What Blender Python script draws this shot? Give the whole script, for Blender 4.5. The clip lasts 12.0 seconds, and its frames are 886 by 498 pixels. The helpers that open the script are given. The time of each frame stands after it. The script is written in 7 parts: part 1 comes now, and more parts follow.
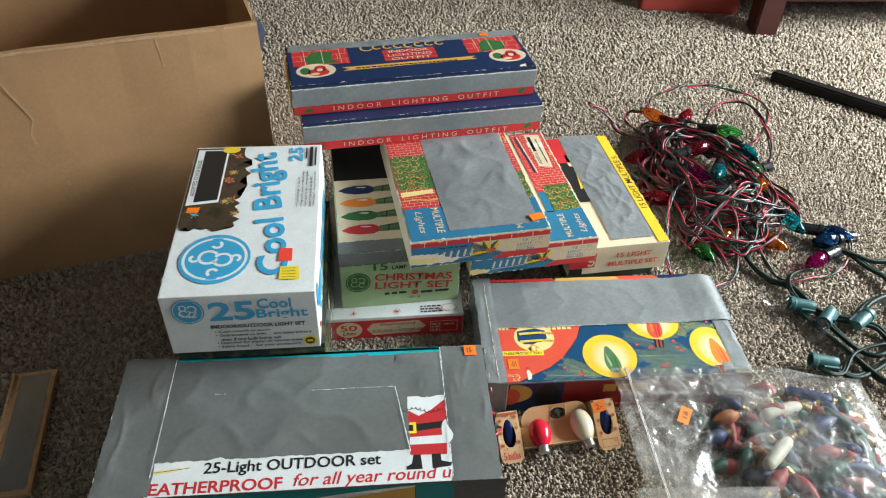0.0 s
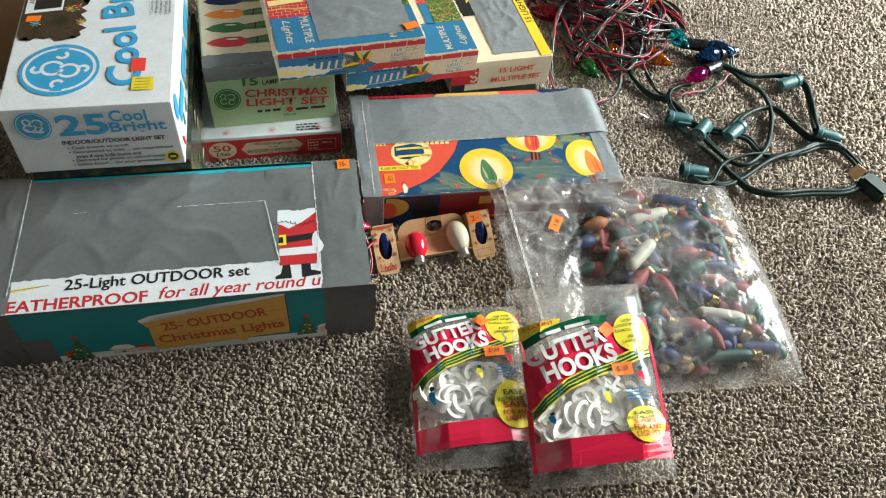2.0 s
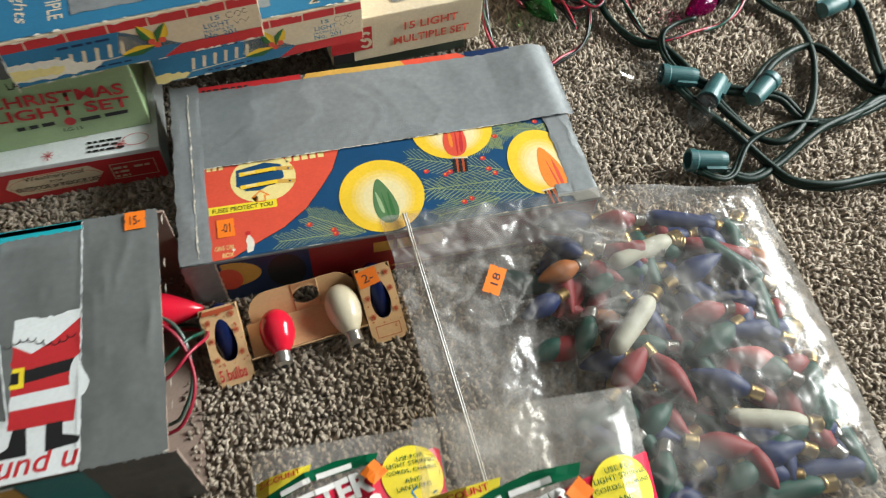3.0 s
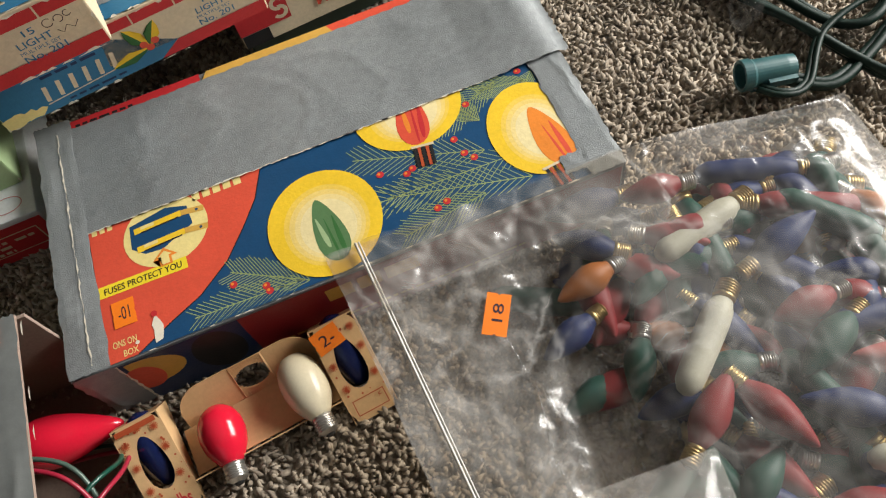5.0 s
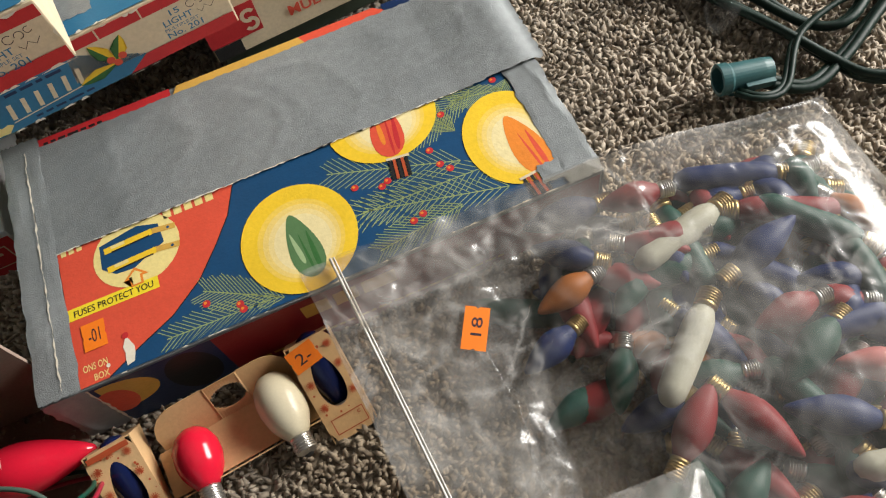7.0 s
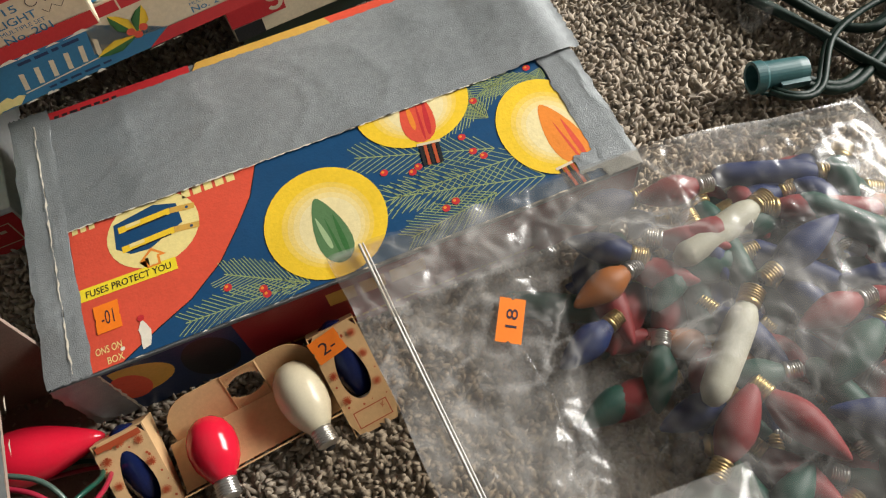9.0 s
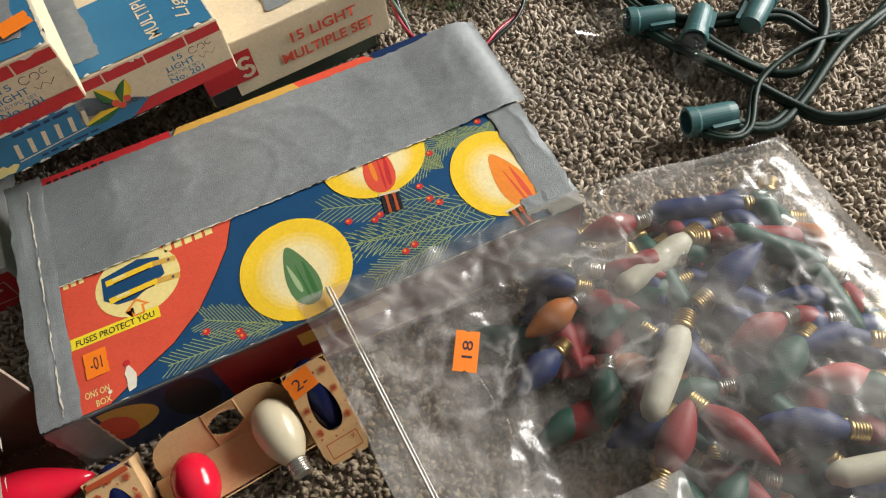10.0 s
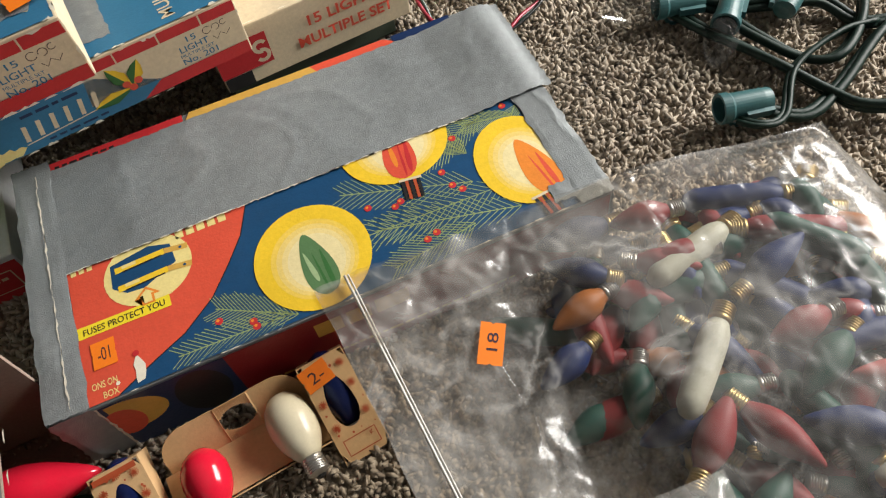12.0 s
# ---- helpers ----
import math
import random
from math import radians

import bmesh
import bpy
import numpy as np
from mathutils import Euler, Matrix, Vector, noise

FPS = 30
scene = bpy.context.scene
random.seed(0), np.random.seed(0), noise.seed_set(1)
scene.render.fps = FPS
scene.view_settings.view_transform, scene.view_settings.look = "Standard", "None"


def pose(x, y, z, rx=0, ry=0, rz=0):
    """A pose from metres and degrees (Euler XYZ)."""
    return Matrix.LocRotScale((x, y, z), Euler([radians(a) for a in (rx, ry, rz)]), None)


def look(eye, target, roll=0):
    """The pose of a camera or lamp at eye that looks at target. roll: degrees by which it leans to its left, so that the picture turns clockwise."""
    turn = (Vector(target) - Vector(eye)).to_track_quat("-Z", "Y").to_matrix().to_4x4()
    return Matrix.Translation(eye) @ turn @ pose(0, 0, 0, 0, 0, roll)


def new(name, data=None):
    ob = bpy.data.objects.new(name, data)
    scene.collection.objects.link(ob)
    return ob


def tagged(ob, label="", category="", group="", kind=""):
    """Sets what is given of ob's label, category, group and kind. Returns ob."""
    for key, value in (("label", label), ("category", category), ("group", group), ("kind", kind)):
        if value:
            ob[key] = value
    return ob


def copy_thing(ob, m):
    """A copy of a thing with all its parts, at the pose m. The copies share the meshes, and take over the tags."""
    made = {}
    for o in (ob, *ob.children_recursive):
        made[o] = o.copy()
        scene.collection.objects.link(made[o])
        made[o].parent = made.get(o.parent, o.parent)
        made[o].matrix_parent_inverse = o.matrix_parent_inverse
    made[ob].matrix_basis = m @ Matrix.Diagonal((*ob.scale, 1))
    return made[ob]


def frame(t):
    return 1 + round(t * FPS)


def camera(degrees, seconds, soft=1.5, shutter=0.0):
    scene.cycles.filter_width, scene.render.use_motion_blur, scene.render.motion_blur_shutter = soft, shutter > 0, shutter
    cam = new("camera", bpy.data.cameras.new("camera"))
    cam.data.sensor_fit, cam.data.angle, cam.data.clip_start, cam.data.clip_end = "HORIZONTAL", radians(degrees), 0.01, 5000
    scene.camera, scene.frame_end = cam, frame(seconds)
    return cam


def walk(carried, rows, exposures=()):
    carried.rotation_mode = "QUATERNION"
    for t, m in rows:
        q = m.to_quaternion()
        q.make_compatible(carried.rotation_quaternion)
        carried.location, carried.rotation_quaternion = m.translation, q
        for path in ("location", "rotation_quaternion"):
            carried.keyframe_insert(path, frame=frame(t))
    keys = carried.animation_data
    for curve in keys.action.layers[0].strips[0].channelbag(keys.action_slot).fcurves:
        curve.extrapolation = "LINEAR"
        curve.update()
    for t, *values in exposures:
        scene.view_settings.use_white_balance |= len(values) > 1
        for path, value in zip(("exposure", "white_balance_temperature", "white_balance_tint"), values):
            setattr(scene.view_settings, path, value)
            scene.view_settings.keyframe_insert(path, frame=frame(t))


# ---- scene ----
cam = camera(59.7, 12.0, soft=1.15, shutter=0.15)
ROWS = [
    (0.0, -0.0752, -0.6312, 0.7362, 0.43, -40.45, 2.16),
    (0.5, -0.0637, -0.6316, 0.7369, -0.05, -40.28, 1.95),
    (1.0, -0.0113, -0.6583, 0.7336, -5.39, -39.92, 2.51),
    (1.3, -0.0028, -0.6738, 0.7223, -5.59, -41.09, 1.48),
    (1.5, -0.0245, -0.6698, 0.7001, -7.43, -46.17, 4.61),
    (1.7, -0.0275, -0.6615, 0.695, -8.59, -49.33, 6.64),
    (2.0, -0.016, -0.6526, 0.7026, -8.79, -51.09, 7.48),
    (2.5, 0.0179, -0.5941, 0.6601, -8.79, -50.77, 7.38),
    (2.7, 0.0602, -0.5094, 0.5926, -9.46, -51.81, 6.44),
    (3.0, 0.1082, -0.3619, 0.5196, -10.22, -57.02, 3.99),
    (3.2, 0.1238, -0.2846, 0.4731, -11.6, -60.3, 3.2),
    (4.8, 0.1744, -0.243, 0.4075, -1.23, -61.22, -14.89),
    (5.0, 0.1766, -0.2411, 0.4076, -0.85, -61.47, -15.54),
    (5.5, 0.1793, -0.2387, 0.4058, -1.48, -61.55, -15.64),
    (6.0, 0.1789, -0.2375, 0.4055, -1.64, -61.57, -15.63),
    (6.5, 0.1834, -0.2386, 0.4018, -2.08, -61.37, -15.53),
    (7.0, 0.184, -0.236, 0.4021, -2.69, -61.27, -15.19),
    (8.8, 0.1762, -0.2326, 0.3899, -4.19, -61.23, -12.95),
    (9.0, 0.1542, -0.2293, 0.3883, -6.54, -61.14, -10.03),
    (9.5, 0.163, -0.2346, 0.4037, -8.0, -59.07, -9.08),
    (10.0, 0.1696, -0.2577, 0.4142, -8.3, -57.43, -10.77),
    (10.5, 0.1655, -0.2521, 0.4098, -7.36, -56.86, -11.8),
    (11.0, 0.1647, -0.2444, 0.3983, -8.07, -56.75, -10.9),
    (11.5, 0.1651, -0.2432, 0.3967, -8.3, -57.04, -10.76),
    (12.0, 0.1612, -0.2517, 0.3942, -7.21, -57.03, -11.3),
]
# a row's last three: the turn, the tilt and the lean, in degrees
walk(cam, [(t, pose(x, y, z, 0, 0, yaw) @ pose(0, 0, 0, 90 + pitch) @ pose(0, 0, 0, 0, 0, lean))
           for t, x, y, z, yaw, pitch, lean in ROWS],
     exposures=[(0.0, 0.25, 6000, 3), (2.5, 0.17, 6150, 4), (3.0, -0.04, 6250, 5), (4.0, -0.25, 6650, 10), (12.0, -0.25, 6650, 10)])

# ---- light: daylight from a wide window in the wall to the right of the cords ----
world = bpy.data.worlds.new("world")
scene.world = world
world.use_nodes = True
wn = world.node_tree.nodes
sky = wn.new("ShaderNodeTexSky")
sky.sky_type, sky.sun_disc = "NISHITA", False
sky.sun_elevation, sky.sun_rotation = radians(38), radians(70)
world.node_tree.links.new(sky.outputs["Color"], wn["Background"].inputs["Color"])
wn["Background"].inputs["Strength"].default_value = 0.05


def window_light(name, m, sx, sy, watts, tint):
    data = bpy.data.lights.new(name, "AREA")
    data.shape, data.size, data.size_y, data.energy, data.color = "RECTANGLE", sx, sy, watts, tint
    ob = new(name, data)
    ob.matrix_world = m
    return ob


window_light("window_daylight", look((1.93, 0.42, 0.98), (0.1, 0.2, 0.0)), 1.35, 0.90, 120, (1.0, 0.985, 0.955))
# weak fill from behind the camera, added to lift the front faces
window_light("fill_light_behind", look((-0.65, -1.84, 1.48), (0.0, 0.0, 0.2)), 1.5, 1.0, 1.2, (1.0, 0.98, 0.95))


# ---- materials ----
def mat(name, color, rough=0.6, metal=0.0, vary=0.12, scale=60.0, grain=0.0, grain_scale=900.0, spec=0.5, stain=None, stain_amount=0.0):
    """Colour with two scales of variation and a fine relief."""
    m = bpy.data.materials.new(name)
    m.use_nodes = True
    nt = m.node_tree
    n, link = nt.nodes, nt.links.new
    b = n["Principled BSDF"]
    b.inputs["Roughness"].default_value, b.inputs["Metallic"].default_value = rough, metal
    b.inputs["Specular IOR Level"].default_value = spec
    co = n.new("ShaderNodeTexCoord")
    big, fine = n.new("ShaderNodeTexNoise"), n.new("ShaderNodeTexNoise")
    big.inputs["Scale"].default_value, fine.inputs["Scale"].default_value = scale, scale * 9
    big.inputs["Detail"].default_value = 4
    for q in (big, fine):
        link(co.outputs["Object"], q.inputs["Vector"])
    add = n.new("ShaderNodeMath")
    add.operation = "ADD"
    link(big.outputs["Fac"], add.inputs[0]), link(fine.outputs["Fac"], add.inputs[1])
    ramp = n.new("ShaderNodeMapRange")
    ramp.inputs["From Min"].default_value, ramp.inputs["From Max"].default_value = 0.6, 1.4
    ramp.inputs["To Min"].default_value, ramp.inputs["To Max"].default_value = 1 - vary, 1 + vary
    link(add.outputs[0], ramp.inputs["Value"])
    mul = n.new("ShaderNodeVectorMath")
    mul.operation = "SCALE"
    mul.inputs[0].default_value = color[:3]
    link(ramp.outputs[0], mul.inputs["Scale"])
    out = mul.outputs[0]
    if stain:
        s = n.new("ShaderNodeTexNoise")
        s.inputs["Scale"].default_value, s.inputs["Detail"].default_value = scale * 0.35, 7
        link(co.outputs["Object"], s.inputs["Vector"])
        r2 = n.new("ShaderNodeMapRange")
        r2.inputs["From Min"].default_value, r2.inputs["From Max"].default_value = 0.5, 0.72
        r2.inputs["To Max"].default_value = stain_amount
        link(s.outputs["Fac"], r2.inputs["Value"])
        mix = n.new("ShaderNodeMix")
        mix.data_type = "RGBA"
        link(r2.outputs[0], mix.inputs["Factor"]), link(out, mix.inputs["A"])
        mix.inputs["B"].default_value = (*stain, 1)
        out = mix.outputs["Result"]
    link(out, b.inputs["Base Color"])
    if grain:
        g = n.new("ShaderNodeTexNoise")
        g.inputs["Scale"].default_value, g.inputs["Detail"].default_value = grain_scale, 3
        link(co.outputs["Object"], g.inputs["Vector"])
        bump = n.new("ShaderNodeBump")
        bump.inputs["Strength"].default_value, bump.inputs["Distance"].default_value = grain, 0.001
        link(g.outputs["Fac"], bump.inputs["Height"]), link(bump.outputs[0], b.inputs["Normal"])
    return m


def paper(name, color, rough=0.5, **k):
    return mat(name, color, rough, vary=k.pop("vary", 0.09), scale=45, grain=0.12, grain_scale=700,
               stain=[c * 0.72 for c in color[:3]], stain_amount=0.3, **k)

# ---- helpers for meshes ----
def mesh_of(name, bm, mats):
    me = bpy.data.meshes.new(name)
    bm.to_mesh(me)
    bm.free()
    for m in mats if isinstance(mats, (list, tuple)) else [mats]:
        me.materials.append(m)
    return me


def part(name, bm, mats, parent, label="", smooth=False):
    me = bm if isinstance(bm, bpy.types.Mesh) else mesh_of(name, bm, mats)
    if smooth:
        me.polygons.foreach_set("use_smooth", [True] * len(me.polygons))
    ob = new(name, me)
    ob.parent = parent
    return tagged(ob, label)


def thing(name, m, label, category, group=""):
    ob = new(name)
    ob.empty_display_size = 0.02
    ob.matrix_world = m
    return tagged(ob, label, category, group)


def slab(bm, x0, y0, z0, x1, y1, z1, m=None):
    g = bmesh.ops.create_cube(bm, size=1, matrix=Matrix.Translation(((x0 + x1) / 2, (y0 + y1) / 2, (z0 + z1) / 2))
                              @ Matrix.Diagonal((x1 - x0, y1 - y0, z1 - z0, 1)))
    if m is not None:
        bmesh.ops.transform(bm, matrix=m, verts=g["verts"])
    return g["verts"]


def soft_box(L, W, H, bevel=0.0012, wobble=0.0003, seed=0.0):
    """A carton with rounded edges whose walls are not quite flat."""
    bm = bmesh.new()
    slab(bm, 0, 0, 0, L, W, H)
    bmesh.ops.bevel(bm, geom=bm.edges[:], offset=bevel, segments=2, affect="EDGES", profile=0.6)
    long = [e for e in bm.edges if e.calc_length() > 0.03]
    bmesh.ops.subdivide_edges(bm, edges=long, cuts=5, use_grid_fill=True)
    for v in bm.verts:
        n = noise.noise_vector((v.co + Vector((seed, seed * 2, 0))) * 14)
        v.co += n * wobble
        v.co.z = max(v.co.z, 0)
    return bm


def revolve(profile, seg=16, m=None, bm=None):
    bm = bm or bmesh.new()
    rings = []
    for r, z in profile:
        ring = [bm.verts.new((r * math.cos(2 * math.pi * k / seg), r * math.sin(2 * math.pi * k / seg), z)) for k in range(seg)]
        if m is not None:
            for v in ring:
                v.co = m @ v.co
        rings.append(ring)
    for a, b in zip(rings, rings[1:]):
        for k in range(seg):
            bm.faces.new((a[k], a[(k + 1) % seg], b[(k + 1) % seg], b[k]))
    bm.faces.new(rings[0][::-1])
    bm.faces.new(rings[-1])
    return bm


def spline(pts, step=0.004):
    """A smooth way through the points."""
    p = [Vector(q) for q in pts]
    p = [p[0] * 2 - p[1]] + p + [p[-1] * 2 - p[-2]]
    out = []
    for a, b, c, d in zip(p, p[1:], p[2:], p[3:]):
        n = max(2, int((c - b).length / step))
        for k in range(n):
            t = k / n
            out.append(0.5 * (2 * b + (c - a) * t + (2 * a - 5 * b + 4 * c - d) * t * t + (3 * b - a - 3 * c + d) * t ** 3))
    out.append(p[-2].copy())
    return out


def tube(path, r, seg=6, bm=None, flat=1.0, twist=None, around=0.0, phase=0.0):
    """A tube along a path; with twist it winds round the path."""
    bm = bm or bmesh.new()
    rings, up = [], Vector((0, 0, 1))
    run = 0.0
    for k, p in enumerate(path):
        d = (path[min(k + 1, len(path) - 1)] - path[max(k - 1, 0)])
        d = d.normalized() if d.length > 1e-9 else Vector((1, 0, 0))
        side = d.cross(up)
        side = side.normalized() if side.length > 1e-4 else Vector((1, 0, 0))
        nor = side.cross(d)
        if k:
            run += (p - path[k - 1]).length
        c = p.copy()
        if twist:
            a = run / twist * 2 * math.pi + phase
            c = p + (side * math.cos(a) + nor * math.sin(a)) * around
        rings.append([bm.verts.new(c + side * (r * math.cos(2 * math.pi * j / seg)) + nor * (r * flat * math.sin(2 * math.pi * j / seg))) for j in range(seg)])
    for a, b in zip(rings, rings[1:]):
        for j in range(seg):
            bm.faces.new((a[j], a[(j + 1) % seg], b[(j + 1) % seg], b[j]))
    bm.faces.new(rings[0][::-1])
    bm.faces.new(rings[-1])
    return bm


# ---- printing on faces: a face maps (across, up, height) to a place ----
def on_top(H):
    return lambda u, v, h: Vector((u, v, H + h))


def on_front():
    return lambda u, v, h: Vector((u, -h, v))


def on_right(L):
    return lambda u, v, h: Vector((L + h, u, v))


def rect(a, b, c, d):
    return [(a, b), (c, b), (c, d), (a, d)]


def disc(x, y, rx, ry=None, n=28, turn=0.0):
    ry = ry or rx
    c, s = math.cos(turn), math.sin(turn)
    return [(x + rx * math.cos(2 * math.pi * k / n) * c - ry * math.sin(2 * math.pi * k / n) * s,
             y + rx * math.cos(2 * math.pi * k / n) * s + ry * math.sin(2 * math.pi * k / n) * c) for k in range(n)]


def drop(x, y, length, width, turn=0.0, n=22):
    """A flame-shaped lamp: round below, pointed above."""
    c, s = math.cos(turn), math.sin(turn)
    out = []
    for k in range(n):
        a = 2 * math.pi * k / n
        px = width / 2 * math.sin(a) * (1 - 0.42 * math.cos(a)) / 1.08
        py = length / 2 * math.cos(a)
        out.append((x + px * c - py * s, y + px * s + py * c))
    return out[::-1]


def line(a, b, w, c=None, d=None):
    (x0, y0), (x1, y1) = a, b
    q = Vector((y0 - y1, x1 - x0)).normalized() * (w / 2)
    return [(x0 - q.x, y0 - q.y), (x1 - q.x, y1 - q.y), (x1 + q.x, y1 + q.y), (x0 + q.x, y0 + q.y)][::-1]


def ribbon(pts, w):
    """A band along a bent line."""
    p = [Vector((*q, 0)) for q in pts]
    left, right = [], []
    for k, q in enumerate(p):
        d = (p[min(k + 1, len(p) - 1)] - p[max(k - 1, 0)]).normalized()
        nn = Vector((-d.y, d.x, 0)) * (w / 2)
        left.append(((q + nn).x, (q + nn).y)), right.append(((q - nn).x, (q - nn).y))
    return [[left[k], right[k], right[k + 1], left[k + 1]] for k in range(len(p) - 1)]


def arc(x, y, r, a0, a1, w, n=14, ry=None):
    ry = ry or r
    return ribbon([(x + r * math.cos(radians(a0 + (a1 - a0) * k / n)), y + ry * math.sin(radians(a0 + (a1 - a0) * k / n))) for k in range(n + 1)], w)


def jag(pts, amount=0.0012, step=0.004, seed=1):
    """The outline with torn edges."""
    r = random.Random(seed)
    out = []
    for (x0, y0), (x1, y1) in zip(pts, pts[1:] + pts[:1]):
        n = max(1, int(math.hypot(x1 - x0, y1 - y0) / step))
        for k in range(n):
            t = k / n
            j = amount if k else 0
            out.append((x0 + (x1 - x0) * t + r.uniform(-j, j), y0 + (y1 - y0) * t + r.uniform(-j, j)))
    return out


def lift(layer):
    """Height of a printed or stuck layer: ink lies thin, tape and what is on it lies thicker."""
    return 0.00006 * layer if layer <= 11 else 0.00066 + 0.00022 * (layer - 11)


def art(parent, face, items, name="printed_panel", label="", cuts=0, base=0.0008):
    """Printed areas: (material, layer, outline or outlines), one mesh; separate prints become parts of their own."""
    if name in ("top_print", "printed_village", "printed_bar", "printed_patch") and len(items) > 1:
        return [art(parent, face, [q], name, label, cuts, base) for q in items]
    bm, mats = bmesh.new(), []
    for m, layer, shape in items:
        if m not in mats:
            mats.append(m)
        k = mats.index(m)
        for pts in (shape if isinstance(shape[0], list) else [shape]):
            tmp = bmesh.new()
            f = tmp.faces.new([tmp.verts.new((u, v, 0)) for u, v in pts])
            if f.normal.z < 0 or sum(x0 * y1 - x1 * y0 for (x0, y0), (x1, y1) in zip(pts, pts[1:] + pts[:1])) < 0:
                f.normal_flip()
            if len(pts) > 4:
                bmesh.ops.triangulate(tmp, faces=tmp.faces[:])
            for _ in range(cuts):
                bmesh.ops.subdivide_edges(tmp, edges=[e for e in tmp.edges if e.calc_length() > 0.008], cuts=1, use_grid_fill=True)
            made = {v: bm.verts.new(face(v.co.x, v.co.y, base + lift(layer))) for v in tmp.verts}
            for g in tmp.faces:
                q = bm.faces.new([made[v] for v in g.verts])
                q.material_index = k
            tmp.free()
    ob = part(name, bm, mats, parent, label)
    return tagged(ob, kind="stuff") if len(items) > 8 else ob


def write(parent, text, face, u, v, w, h, m, turn=0.0, layer=3, bold=0.02, shear=0.0, name="lettering", cuts=0):
    """Letters fitted into a box w by h whose lower left corner is at (u, v)."""
    cu = bpy.data.curves.new(name, "FONT")
    cu.body, cu.offset, cu.shear, cu.resolution_u, cu.align_x = text, bold * 0.7, shear, 3, "CENTER"
    cu.space_line = 0.95
    ob = bpy.data.objects.new(name, cu)
    scene.collection.objects.link(ob)
    bpy.context.view_layer.update()
    me = bpy.data.meshes.new_from_object(ob.evaluated_get(bpy.context.evaluated_depsgraph_get()))
    bpy.data.objects.remove(ob)
    bpy.data.curves.remove(cu)
    co = np.empty(len(me.vertices) * 3)
    me.vertices.foreach_get("co", co)
    co = co.reshape(-1, 3)
    lo, hi = co.min(0), co.max(0)
    c, s = math.cos(radians(turn)), math.sin(radians(turn))
    out = []
    for x, y, _ in co:
        a, b = (x - lo[0]) / (hi[0] - lo[0]) * w, (y - lo[1]) / (hi[1] - lo[1]) * h
        out.extend(face(u + a * c - b * s, v + a * s + b * c, 0.0008 + lift(layer)))
    me.vertices.foreach_set("co", out)
    me.name = name
    me.materials.clear()
    me.materials.append(m)
    me.update()
    return part(name, me, m, parent)


def text_bars(u, v, w, h, rows, seed=0, word=0.006):
    """Small print that cannot be read: rows of short bars."""
    r = random.Random(seed)
    out = []
    for k in range(rows):
        y = v + h * (rows - 1 - k) / rows
        x = u
        while x < u + w * r.uniform(0.82, 1.0):
            q = word * r.uniform(0.4, 1.3)
            out.append(rect(x, y, min(x + q, u + w), y + h / rows * 0.5))
            x += q + word * 0.25
    return out


def film_sheet(parent, face, u0, v0, u1, v1, m, name="tape_strip", label="", amp=0.0007, scale=26.0, layer=2, seed=0.0, nx=36, ny=24, ragged=0.0008, long=1.0, drape=None):
    """A strip of tape or film with wrinkles and slightly ragged ends."""
    bm = bmesh.new()
    r = random.Random(int(seed * 10) + 5)
    grid = []
    for j in range(ny + 1):
        row = []
        for i in range(nx + 1):
            u, v = u0 + (u1 - u0) * i / nx, v0 + (v1 - v0) * j / ny
            if i in (0, nx):
                u += r.uniform(-ragged, ragged)
            if j in (0, ny):
                v += r.uniform(-ragged, ragged)
            q = Vector((u * scale * long + seed, v * scale, seed * 3))
            edge = min(1.0, 6 * min(i / nx, 1 - i / nx, j / ny, 1 - j / ny))
            w = (1 - abs(noise.noise(q))) ** 6 * 0.9 + 0.22 * noise.noise(q * 0.6) + 0.16 * noise.noise(q * 3.1) + 0.9 * (1 - abs(noise.noise(q * 1.7 + Vector((3, 8, 1))))) ** 12
            hh = lift(layer) + 0.00055 + amp * 1.15 * max(0, w + 0.15) * (0.25 + 0.75 * edge)
            if drape:
                hh += drape(u, v)
            row.append(bm.verts.new(face(u, v, hh)))
        grid.append(row)
    for a, b in zip(grid, grid[1:]):
        for i in range(nx):
            bm.faces.new((a[i], a[i + 1], b[i + 1], b[i]))
    return part(name, bm, m, parent, label, smooth=True)


def worn_edges(parent, face, corners, m, seed=0, amount=0.5, depth=0.0022):
    """Pale slivers where the paper has rubbed off along the edges."""
    r = random.Random(seed)
    items = []
    for (x0, y0), (x1, y1) in corners:
        n = int(math.hypot(x1 - x0, y1 - y0) / 0.006)
        d = Vector((x1 - x0, y1 - y0)).normalized()
        q = Vector((-d.y, d.x))
        for k in range(n):
            if r.random() < amount:
                t = (k + r.random()) / n
                p = Vector((x0, y0)).lerp(Vector((x1, y1)), min(t, 0.99))
                l, w = r.uniform(0.002, 0.010), r.uniform(0.0003, depth)
                items.append([tuple(p), tuple(p + d * l), tuple(p + d * l * 0.7 + q * w), tuple(p + d * l * 0.3 + q * w * r.uniform(0.4, 1))])
    if items:
        tagged(art(parent, face, [(m, 5, items)], "worn_edge"), kind="stuff")


